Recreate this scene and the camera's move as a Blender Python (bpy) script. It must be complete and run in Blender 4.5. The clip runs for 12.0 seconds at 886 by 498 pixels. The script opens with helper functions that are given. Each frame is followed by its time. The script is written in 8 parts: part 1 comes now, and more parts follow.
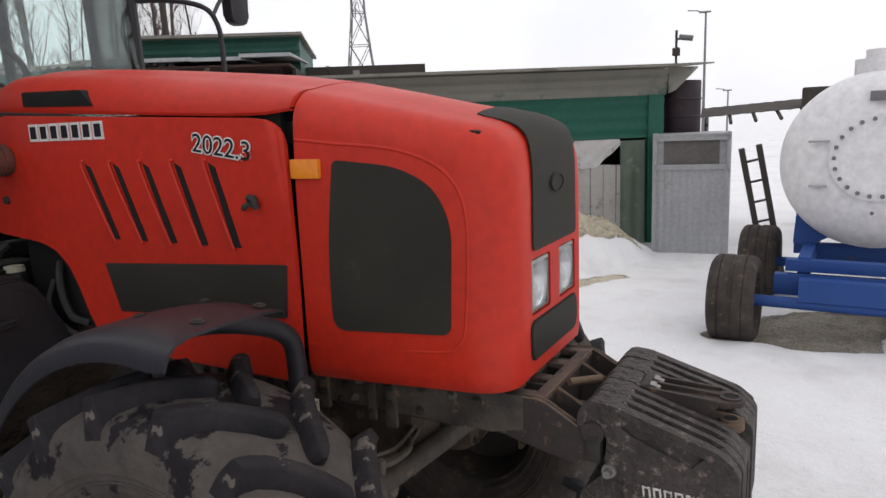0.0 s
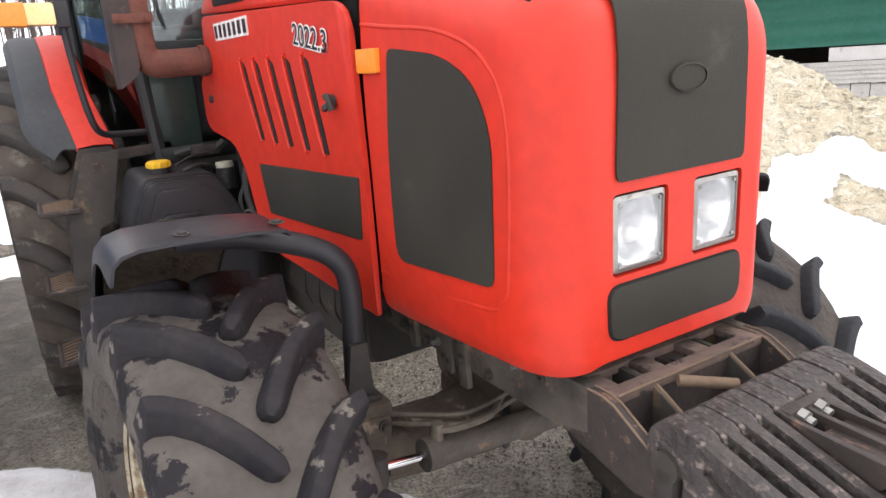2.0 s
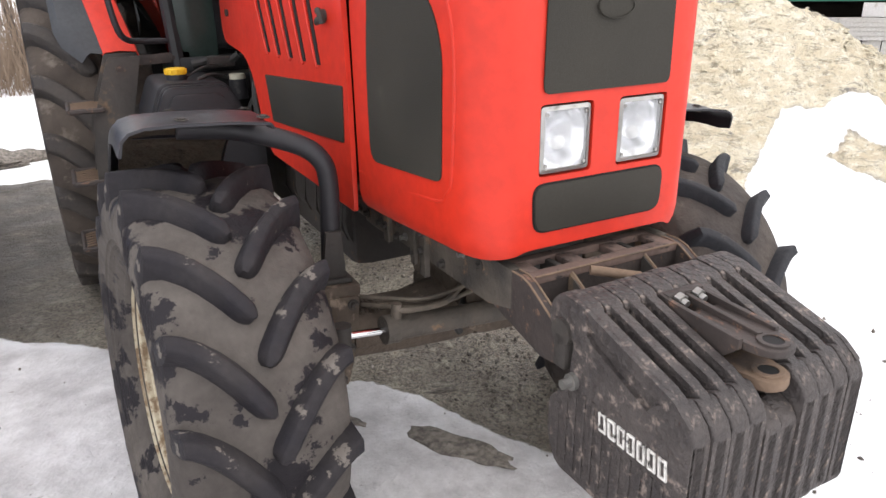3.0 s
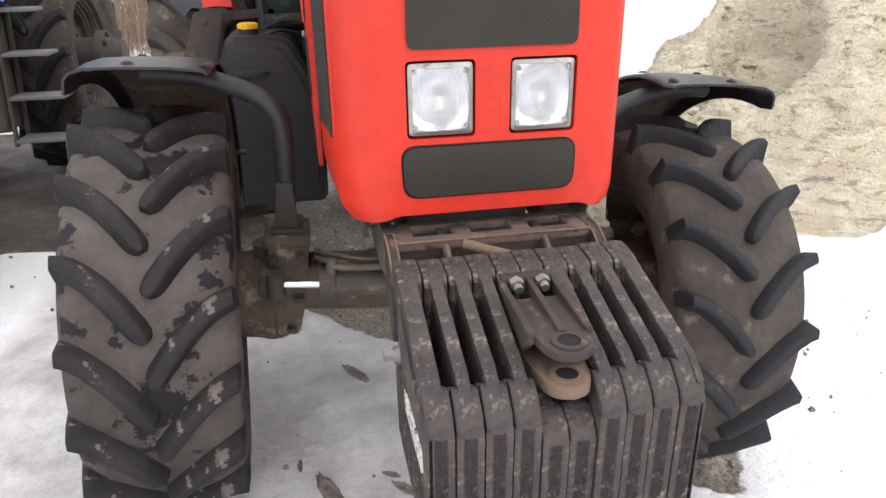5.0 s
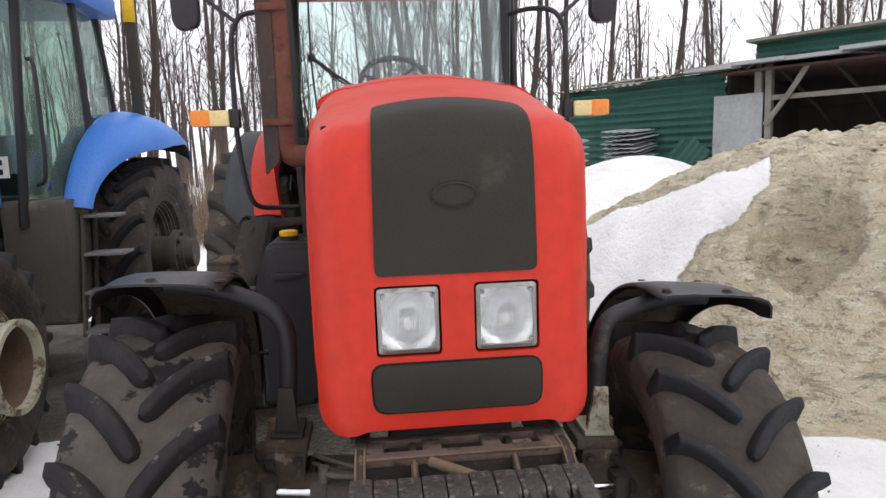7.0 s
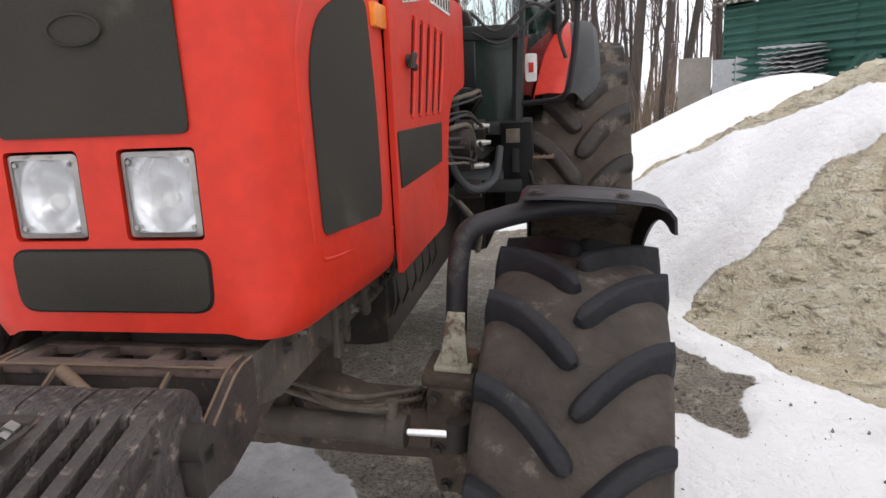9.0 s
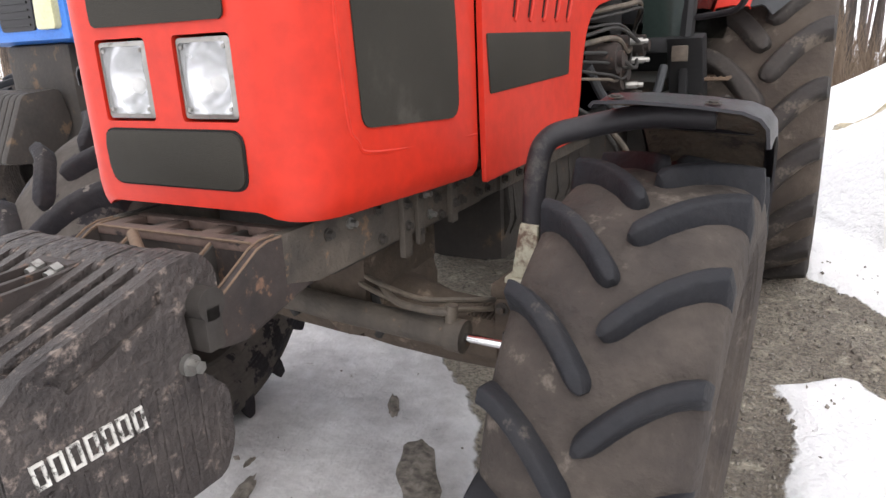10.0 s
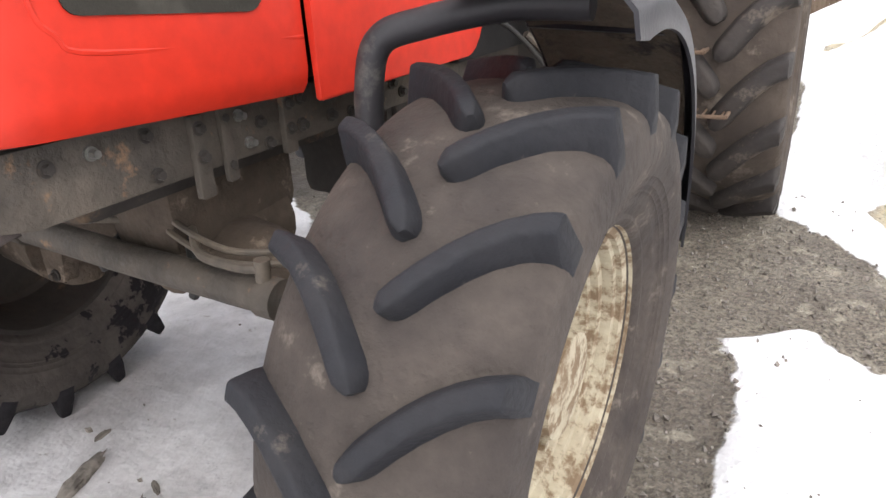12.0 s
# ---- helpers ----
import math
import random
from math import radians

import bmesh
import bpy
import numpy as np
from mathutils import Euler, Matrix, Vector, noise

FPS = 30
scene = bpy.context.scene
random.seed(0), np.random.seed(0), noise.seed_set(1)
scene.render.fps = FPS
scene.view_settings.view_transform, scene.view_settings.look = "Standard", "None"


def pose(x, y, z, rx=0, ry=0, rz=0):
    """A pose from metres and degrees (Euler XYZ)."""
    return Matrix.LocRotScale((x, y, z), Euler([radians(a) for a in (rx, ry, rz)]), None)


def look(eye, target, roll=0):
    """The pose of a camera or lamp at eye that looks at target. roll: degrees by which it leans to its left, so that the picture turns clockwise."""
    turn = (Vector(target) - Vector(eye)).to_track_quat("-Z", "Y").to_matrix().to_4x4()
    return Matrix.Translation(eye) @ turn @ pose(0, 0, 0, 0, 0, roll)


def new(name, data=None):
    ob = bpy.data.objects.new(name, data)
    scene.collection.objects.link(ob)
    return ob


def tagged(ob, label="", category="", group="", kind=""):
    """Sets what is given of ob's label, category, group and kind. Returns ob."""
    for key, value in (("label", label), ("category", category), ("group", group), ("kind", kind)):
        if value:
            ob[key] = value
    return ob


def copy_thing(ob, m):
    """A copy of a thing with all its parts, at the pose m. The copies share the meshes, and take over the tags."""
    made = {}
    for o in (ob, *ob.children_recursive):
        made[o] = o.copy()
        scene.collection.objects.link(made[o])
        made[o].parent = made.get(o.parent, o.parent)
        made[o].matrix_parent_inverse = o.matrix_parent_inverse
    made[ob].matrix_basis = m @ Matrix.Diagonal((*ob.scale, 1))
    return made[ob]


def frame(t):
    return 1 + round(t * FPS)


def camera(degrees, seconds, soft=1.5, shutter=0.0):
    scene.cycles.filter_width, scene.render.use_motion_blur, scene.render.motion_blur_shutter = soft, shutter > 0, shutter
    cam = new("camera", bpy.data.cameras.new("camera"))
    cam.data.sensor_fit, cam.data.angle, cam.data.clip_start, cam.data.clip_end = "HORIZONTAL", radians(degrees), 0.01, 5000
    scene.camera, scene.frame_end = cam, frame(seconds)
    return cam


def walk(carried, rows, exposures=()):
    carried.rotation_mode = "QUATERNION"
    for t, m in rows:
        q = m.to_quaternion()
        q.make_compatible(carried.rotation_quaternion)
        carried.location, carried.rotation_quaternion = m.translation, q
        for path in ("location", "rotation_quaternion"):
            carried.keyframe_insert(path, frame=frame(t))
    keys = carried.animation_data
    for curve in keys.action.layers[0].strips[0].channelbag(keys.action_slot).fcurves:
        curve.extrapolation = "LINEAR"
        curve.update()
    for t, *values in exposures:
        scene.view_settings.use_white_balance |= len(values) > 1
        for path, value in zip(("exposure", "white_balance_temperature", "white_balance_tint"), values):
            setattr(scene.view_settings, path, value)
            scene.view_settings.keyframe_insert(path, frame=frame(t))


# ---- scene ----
cam = camera(65.7, 12.0)
PATH = [
    (0, (-1.937, -0.692, 1.881), (-0.223, 0.271, 1.515), -2.4),
    (0.5, (-1.695, -0.765, 1.856), (-0.129, 0.424, 1.491), -3.6),
    (1, (-1.475, -0.729, 1.818), (-0.059, 0.594, 1.326), -3.4),
    (1.5, (-1.234, -0.752, 1.795), (0.017, 0.708, 1.246), -4.5),
    (2, (-1.097, -0.901, 1.771), (-0.124, 0.756, 1.217), -4.1),
    (2.5, (-1.134, -1.077, 1.735), (-0.216, 0.572, 1.076), 0.6),
    (3, (-1.09, -1.216, 1.736), (-0.211, 0.432, 1.022), -1.0),
    (3.2, (-1.022, -1.284, 1.73), (-0.224, 0.42, 1.054), -2.4),
    (4.8, (-0.419, -1.404, 1.672), (-0.047, 0.363, 0.811), -1.8),
    (5, (-0.39, -1.423, 1.685), (-0.042, 0.385, 0.905), -0.9),
    (5.5, (-0.367, -1.44, 1.748), (-0.051, 0.471, 1.252), -0.6),
    (6, (-0.364, -1.442, 1.786), (-0.099, 0.518, 1.492), -1.1),
    (6.5, (-0.346, -1.444, 1.796), (-0.056, 0.519, 1.551), -1.1),
    (7, (-0.171, -1.504, 1.778), (0.014, 0.468, 1.507), -2.0),
    (7.2, (-0.059, -1.508, 1.766), (0.06, 0.46, 1.431), -2.7),
    (8.8, (0.764, -1.142, 1.588), (0.544, 0.799, 1.157), -2.6),
    (9, (0.805, -1.084, 1.553), (0.464, 0.84, 1.125), -2.5),
    (9.5, (1.01, -1.006, 1.478), (0.19, 0.738, 0.944), -3.3),
    (10, (1.139, -0.958, 1.456), (0.22, 0.721, 0.878), -2.7),
    (10.5, (1.108, -0.862, 1.396), (0.29, 0.831, 0.715), 0.1),
    (11, (1.138, -0.706, 1.385), (0.495, 1.077, 0.746), -1.1),
    (11.5, (1.263, -0.559, 1.365), (0.332, 1.08, 0.698), -4.4),
    (12, (1.289, -0.456, 1.328), (0.388, 1.163, 0.575), -3.3),
]
EXPOSURE = [(0, -0.68), (0.5, -0.56), (1.0, -0.26), (1.5, -0.05), (2.0, 0.60), (2.5, 0.62), (3.0, 0.58), (5.0, 0.52), (5.6, 0.16), (6.2, -0.1), (7.2, -0.2), (9.0, -0.1), (9.6, 0.24), (10.0, 0.46), (10.5, 0.58), (11.0, 0.54), (11.5, 0.77), (12.0, 0.82)]
walk(cam, [(t, look(eye, target, roll)) for t, eye, target, roll in PATH], EXPOSURE)

# ---- world, sun, exposure ----
SUN_UP, SUN_ROUND = 48.0, 130.0
world = bpy.data.worlds.new("overcast")
scene.world = world
world.use_nodes = True
wn = world.node_tree.nodes
wl = world.node_tree.links
wn.clear()
w_out = wn.new("ShaderNodeOutputWorld")
w_bg = wn.new("ShaderNodeBackground")
w_sky = wn.new("ShaderNodeTexSky")
w_sky.sky_type = "NISHITA"
w_sky.sun_disc = False
w_sky.sun_elevation, w_sky.sun_rotation = radians(SUN_UP), radians(SUN_ROUND)
w_sky.air_density, w_sky.dust_density = 1.0, 3.0
w_gain = wn.new("ShaderNodeMix")
w_gain.data_type, w_gain.blend_type = "RGBA", "MULTIPLY"
w_gain.inputs[0].default_value = 1.0
w_gain.inputs[7].default_value = (0.10, 0.10, 0.10, 1)
w_noise = wn.new("ShaderNodeTexNoise")
w_noise.inputs["Scale"].default_value, w_noise.inputs["Detail"].default_value = 2.2, 5.0
w_ramp = wn.new("ShaderNodeValToRGB")
w_ramp.color_ramp.elements[0].position, w_ramp.color_ramp.elements[0].color = 0.30, (0.80, 0.80, 0.86, 1)
w_ramp.color_ramp.elements[1].position, w_ramp.color_ramp.elements[1].color = 0.65, (1.0, 0.99, 1.0, 1)
w_mix = wn.new("ShaderNodeMix")
w_mix.data_type = "RGBA"
w_mix.inputs[0].default_value = 0.90
wl.new(w_sky.outputs[0], w_gain.inputs[6])
wl.new(w_noise.outputs["Fac"], w_ramp.inputs[0])
wl.new(w_gain.outputs[2], w_mix.inputs[6])
wl.new(w_ramp.outputs[0], w_mix.inputs[7])
wl.new(w_mix.outputs[2], w_bg.inputs[0])
w_bg.inputs[1].default_value = 1.9
wl.new(w_bg.outputs[0], w_out.inputs[0])

sun = new("sun", bpy.data.lights.new("sun", "SUN"))
sun.data.energy, sun.data.angle, sun.data.color = 0.6, radians(35), (1.0, 0.96, 0.9)
sun.matrix_basis = pose(0, 0, 30, 90 - SUN_UP, 0, 180 - SUN_ROUND)

# ---- helpers of this scene ----
TAU = 2 * math.pi


def mesh_of(name, bm, materials, smooth=False, angle=None):
    bmesh.ops.recalc_face_normals(bm, faces=bm.faces)
    me = bpy.data.meshes.new(name)
    if angle is not None:
        for f in bm.faces:
            f.smooth = True
        for e in bm.edges:
            if len(e.link_faces) == 2 and e.calc_face_angle(0.0) > radians(angle):
                e.smooth = False
    elif smooth:
        for f in bm.faces:
            f.smooth = True
    bm.to_mesh(me)
    bm.free()
    for m in materials if isinstance(materials, (list, tuple)) else (materials,):
        me.materials.append(m)
    return me


def part(name, bm, material, parent, label="", angle=35):
    ob = new(name, mesh_of(name, bm, material, angle=angle))
    if parent is not None:
        ob.parent = parent
    if label:
        ob["label"] = label
    return ob


def share(name, me, parent, m):
    ob = new(name, me)
    ob.parent = parent
    ob.matrix_basis = m
    return ob


def thing(name, label, category, group="", kind="", at=None):
    ob = new(name)
    if at is not None:
        ob.matrix_basis = at
    return tagged(ob, label, category, group, kind)


def rounded(pts, r, n=4):
    """A polygon with rounded corners; r is one radius or one for each corner."""
    out = []
    k = len(pts)
    for i in range(k):
        p, a, b = Vector(pts[i]), Vector(pts[i - 1]), Vector(pts[(i + 1) % k])
        ri = r[i] if isinstance(r, (list, tuple)) else r
        if ri <= 0:
            out.append(p)
            continue
        d = min(ri, (a - p).length * 0.48, (b - p).length * 0.48)
        s, e = p + (a - p).normalized() * d, p + (b - p).normalized() * d
        for j in range(n + 1):
            t = j / n
            out.append(s * (1 - t) ** 2 + p * 2 * t * (1 - t) + e * t * t)
    return [(v.x, v.y) for v in out]


def put3(axis, c, u, v):
    return (c, u, v) if axis == "x" else (u, c, v) if axis == "y" else (u, v, c)


def prism(bm, pts, axis, a, b, bevel=0.0):
    """A polygon of (u, v) drawn out along an axis from a to b."""
    lo = [bm.verts.new(put3(axis, a, u, v)) for u, v in pts]
    hi = [bm.verts.new(put3(axis, b, u, v)) for u, v in pts]
    faces = [bm.faces.new(lo), bm.faces.new(list(reversed(hi)))]
    k = len(pts)
    for i in range(k):
        faces.append(bm.faces.new((lo[i], hi[i], hi[(i + 1) % k], lo[(i + 1) % k])))
    if bevel:
        edges = list({e for f in faces[:2] for e in f.edges})
        bmesh.ops.bevel(bm, geom=edges, offset=bevel, segments=2, profile=0.6, affect="EDGES", clamp_overlap=True)
    return bm


def box(bm, x0, x1, y0, y1, z0, z1, bevel=0.0):
    r = bmesh.ops.create_cube(bm, size=1.0, matrix=Matrix.LocRotScale(((x0 + x1) / 2, (y0 + y1) / 2, (z0 + z1) / 2), None, (abs(x1 - x0), abs(y1 - y0), abs(z1 - z0))))
    if bevel:
        edges = list({e for v in r["verts"] for e in v.link_edges})
        bmesh.ops.bevel(bm, geom=edges, offset=bevel, segments=2, profile=0.6, affect="EDGES", clamp_overlap=True)
    return bm


def rod(bm, p, q, r, r2=None, n=12):
    p, q = Vector(p), Vector(q)
    d = q - p
    m = Matrix.Translation((p + q) / 2) @ d.to_track_quat("Z", "Y").to_matrix().to_4x4()
    bmesh.ops.create_cone(bm, cap_ends=True, segments=n, radius1=r, radius2=r if r2 is None else r2, depth=d.length, matrix=m)
    return bm


def bolt(bm, p, way, r=0.012, h=0.012):
    p, way = Vector(p), Vector(way).normalized()
    rod(bm, p, p + way * h * 0.35, r * 1.6, n=14)
    rod(bm, p + way * h * 0.35, p + way * h * 1.3, r, n=6)
    return bm


def smooth_path(pts, n=6):
    """A Catmull-Rom line through the points."""
    p = [Vector(q) for q in pts]
    p = [p[0] * 2 - p[1]] + p + [p[-1] * 2 - p[-2]]
    out = []
    for i in range(1, len(p) - 2):
        for j in range(n):
            t = j / n
            a, b, c, d = p[i - 1], p[i], p[i + 1], p[i + 2]
            out.append(0.5 * (2 * b + (c - a) * t + (2 * a - 5 * b + 4 * c - d) * t * t + (3 * b - a - 3 * c + d) * t ** 3))
    out.append(p[-2])
    return out


def tube(bm, pts, r, n=10, bend=6, flat=None):
    """A pipe or hose along a smooth line; r is a radius or a function of 0..1."""
    line = smooth_path(pts, bend) if bend else [Vector(q) for q in pts]
    rings = []
    side = None
    for i, p in enumerate(line):
        d = (line[min(i + 1, len(line) - 1)] - line[max(i - 1, 0)]).normalized()
        if side is None:
            side = d.orthogonal().normalized()
        side = (side - d * side.dot(d)).normalized()
        up = d.cross(side)
        rr = r(i / (len(line) - 1)) if callable(r) else r
        rings.append([bm.verts.new(p + side * math.cos(TAU * k / n) * rr + up * math.sin(TAU * k / n) * rr) for k in range(n)])
    for a, b in zip(rings, rings[1:]):
        for k in range(n):
            bm.faces.new((a[k], a[(k + 1) % n], b[(k + 1) % n], b[k]))
    bm.faces.new(rings[0])
    bm.faces.new(list(reversed(rings[-1])))
    return bm


def turned(bm, profile, n, centre=(0, 0, 0), closed=False):
    """A profile of (x, radius) turned about the x axis."""
    rings = []
    for k in range(n):
        a = TAU * k / n
        rings.append([bm.verts.new((centre[0] + x, centre[1] + r * math.cos(a), centre[2] + r * math.sin(a))) for x, r in profile])
    m = len(profile)
    for k in range(n):
        a, b = rings[k], rings[(k + 1) % n]
        for i in range(m if closed else m - 1):
            bm.faces.new((a[i], a[(i + 1) % m], b[(i + 1) % m], b[i]))
    return bm


def interp(x, xs, ys):
    return float(np.interp(x, xs, ys))


def sheet(bm, grid, thick=0.0):
    """A surface through rows of points; with a thickness it becomes a closed shell."""
    rows = [[bm.verts.new(p) for p in row] for row in grid]
    faces = []
    for a, b in zip(rows, rows[1:]):
        for i in range(len(a) - 1):
            faces.append(bm.faces.new((a[i], a[i + 1], b[i + 1], b[i])))
    if thick:
        bmesh.ops.recalc_face_normals(bm, faces=faces)
        bmesh.ops.solidify(bm, geom=faces, thickness=thick)
    return bm


def bolts(places, way, r, h, mat, parent, m=None, label=""):
    """Separate bolts that share one mesh, all pointing the same way."""
    me = mesh_of("bolt", bolt(bmesh.new(), (0, 0, 0), way, r, h), mat, angle=35)
    for q in places:
        ob = share("bolt", me, parent, (m or Matrix.Identity(4)) @ Matrix.Translation(q))
        if label:
            ob["label"] = label


# ---- materials ----
def material(name, color, rough=0.6, metal=0.0, color2=None, scale=6.0, fine=60.0, bump=0.15, bump_scale=80.0, dirt=None, dirt_at=0.6, dirt_scale=3.0, dirt_rough=0.9, spread=0.5, coat=0.0, distort=0.0, spec=0.3, bump_deep=0.004, dirt_edge=0.09):
    """A painted, cast or rubber surface: two colours mixed at a broad and a fine scale, patches of dirt or rust, fine relief."""
    m = bpy.data.materials.new(name)
    m.use_nodes = True
    nt = m.node_tree
    bs = nt.nodes["Principled BSDF"]
    tc = nt.nodes.new("ShaderNodeTexCoord")
    color2 = color2 or tuple(c * 0.8 for c in color)

    def nz(s, det=4.0, rgh=0.55):
        n = nt.nodes.new("ShaderNodeTexNoise")
        n.inputs["Scale"].default_value, n.inputs["Detail"].default_value, n.inputs["Roughness"].default_value = s, det, rgh
        n.inputs["Distortion"].default_value = distort
        nt.links.new(tc.outputs["Object"], n.inputs["Vector"])
        return n.outputs["Fac"]

    def ramp(src, a, b):
        r = nt.nodes.new("ShaderNodeMapRange")
        r.inputs["From Min"].default_value, r.inputs["From Max"].default_value = a, b
        nt.links.new(src, r.inputs["Value"])
        return r.outputs["Result"]

    def mix(fac, a, b):
        x = nt.nodes.new("ShaderNodeMix")
        x.data_type = "RGBA"
        for sock, v in ((x.inputs[0], fac), (x.inputs[6], a), (x.inputs[7], b)):
            if isinstance(v, bpy.types.NodeSocket):
                nt.links.new(v, sock)
            else:
                sock.default_value = (*v, 1) if isinstance(v, tuple) else v
        return x.outputs[2]

    def mixf(fac, a, b):
        x = nt.nodes.new("ShaderNodeMix")
        for sock, v in ((x.inputs[0], fac), (x.inputs[2], a), (x.inputs[3], b)):
            if isinstance(v, bpy.types.NodeSocket):
                nt.links.new(v, sock)
            else:
                sock.default_value = v
        return x.outputs[0]

    broad = ramp(nz(scale), 0.5 - spread / 2, 0.5 + spread / 2)
    grain = ramp(nz(fine, 3.0), 0.3, 0.7)
    col = mix(broad, color, color2)
    col = mix(grain, col, mix(0.82, (0, 0, 0), col))
    rgh = mixf(broad, rough, min(1.0, rough * 1.25))
    if dirt:
        d = ramp(nz(dirt_scale, 8.0, 0.68), dirt_at, dirt_at + dirt_edge)
        col = mix(d, col, dirt)
        rgh = mixf(d, rgh, dirt_rough)
        if metal:
            nt.links.new(mixf(d, metal, 0.0), bs.inputs["Metallic"])
    nt.links.new(col, bs.inputs["Base Color"])
    nt.links.new(rgh, bs.inputs["Roughness"])
    if metal and not dirt:
        bs.inputs["Metallic"].default_value = metal
    bs.inputs["Specular IOR Level"].default_value = spec
    if coat:
        bs.inputs["Coat Weight"].default_value, bs.inputs["Coat Roughness"].default_value = coat, 0.25
    if bump:
        b = nt.nodes.new("ShaderNodeBump")
        b.inputs["Strength"].default_value, b.inputs["Distance"].default_value = bump, bump_deep
        nt.links.new(nz(bump_scale, 5.0), b.inputs["Height"])
        nt.links.new(b.outputs[0], bs.inputs["Normal"])
    return m


def glass(name, color=(0.9, 0.95, 0.93), rough=0.02, clear=0.85):
    """A thin pane: mostly see-through, with a mirror's gloss at a slant."""
    m = bpy.data.materials.new(name)
    m.use_nodes = True
    nt = m.node_tree
    nt.nodes.clear()
    out, mixer = nt.nodes.new("ShaderNodeOutputMaterial"), nt.nodes.new("ShaderNodeMixShader")
    tr, gl, fr = nt.nodes.new("ShaderNodeBsdfTransparent"), nt.nodes.new("ShaderNodeBsdfGlossy"), nt.nodes.new("ShaderNodeLayerWeight")
    steep, slope = nt.nodes.new("ShaderNodeMath"), nt.nodes.new("ShaderNodeMath")
    steep.operation, slope.operation = "POWER", "MULTIPLY_ADD"
    steep.inputs[1].default_value, slope.inputs[1].default_value, slope.inputs[2].default_value = 4.0, 0.7, 0.05
    tr.inputs[0].default_value = (*(c * clear for c in color), 1)
    gl.inputs["Roughness"].default_value = rough
    nt.links.new(fr.outputs["Facing"], steep.inputs[0])
    nt.links.new(steep.outputs[0], slope.inputs[0])
    nt.links.new(slope.outputs[0], mixer.inputs[0])
    nt.links.new(tr.outputs[0], mixer.inputs[1])
    nt.links.new(gl.outputs[0], mixer.inputs[2])
    nt.links.new(mixer.outputs[0], out.inputs[0])
    return m


def filmed_glass(name, tint, film, amount, clear=0.9):
    """A see-through sheet with a thin pale film that stands for reflections, and gloss at a slant."""
    m = glass(name, tint, 0.03, clear)
    nt = m.node_tree
    out = nt.nodes["Material Output"]
    pane = out.inputs[0].links[0].from_socket
    # diffuse streaky film: reflections put into the pane's colour
    sheen, mixer = nt.nodes.new("ShaderNodeBsdfDiffuse"), nt.nodes.new("ShaderNodeMixShader")
    tc, streak, rmp = nt.nodes.new("ShaderNodeTexCoord"), nt.nodes.new("ShaderNodeTexNoise"), nt.nodes.new("ShaderNodeMapRange")
    stretch = nt.nodes.new("ShaderNodeMapping")
    stretch.inputs["Scale"].default_value = (3.0, 3.0, 0.7)
    streak.inputs["Scale"].default_value, streak.inputs["Detail"].default_value = 3.0, 7.0
    rmp.inputs["From Min"].default_value, rmp.inputs["From Max"].default_value = 0.35, 0.70
    rmp.inputs["To Min"].default_value, rmp.inputs["To Max"].default_value = amount * 0.5, amount * 1.5
    sheen.inputs[0].default_value = (*film, 1)
    nt.links.new(tc.outputs["Object"], stretch.inputs[0])
    nt.links.new(stretch.outputs[0], streak.inputs["Vector"])
    nt.links.new(streak.outputs["Fac"], rmp.inputs["Value"])
    nt.links.new(rmp.outputs[0], mixer.inputs[0])
    nt.links.new(pane, mixer.inputs[1])
    nt.links.new(sheen.outputs[0], mixer.inputs[2])
    nt.links.new(mixer.outputs[0], out.inputs[0])
    return m


M_RED = material("red_paint", (0.55, 0.026, 0.010), 0.45, color2=(0.49, 0.025, 0.012), scale=3.0, fine=25.0, bump=0.05, bump_scale=30, dirt=(0.34, 0.040, 0.024), dirt_at=0.68, dirt_scale=2.2, dirt_rough=0.75, coat=0.06, spec=0.30)
M_GRILLE = material("grille_mesh", (0.023, 0.021, 0.017), 0.62, color2=(0.040, 0.036, 0.029), scale=2.5, fine=180, bump=0.35, bump_scale=350, dirt=(0.055, 0.050, 0.042), dirt_at=0.62, dirt_scale=5, spec=0.2)
M_BLACK = material("black_plastic", (0.022, 0.021, 0.024), 0.45, color2=(0.035, 0.033, 0.036), scale=5, bump=0.08, dirt=(0.11, 0.10, 0.09), dirt_at=0.62, dirt_scale=4)
# near-black that stands for the shade in openings and gaps
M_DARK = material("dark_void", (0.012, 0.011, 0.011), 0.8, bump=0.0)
M_IRON = material("painted_iron", (0.028, 0.025, 0.023), 0.62, color2=(0.055, 0.047, 0.041), scale=7, fine=45, bump=0.6, bump_scale=45, dirt=(0.125, 0.085, 0.055), dirt_at=0.58, dirt_scale=7)
M_AXLE = material("dusty_casting", (0.060, 0.045, 0.035), 0.8, color2=(0.112, 0.087, 0.066), scale=8, fine=40, bump=1.0, bump_scale=30, dirt=(0.21, 0.165, 0.125), dirt_at=0.56, dirt_scale=9, bump_deep=0.010)
M_RAIL = material("rail_paint", (0.034, 0.030, 0.027), 0.62, color2=(0.120, 0.100, 0.080), scale=7, fine=35, bump=0.9, bump_scale=40, dirt=(0.20, 0.125, 0.075), dirt_at=0.59, dirt_scale=12, bump_deep=0.007)
M_WEIGHT = material("cast_iron", (0.027, 0.023, 0.023), 0.55, color2=(0.076, 0.064, 0.059), scale=9, fine=70, bump=1.0, bump_scale=55, dirt=(0.185, 0.150, 0.130), dirt_at=0.560, dirt_scale=32, bump_deep=0.012)
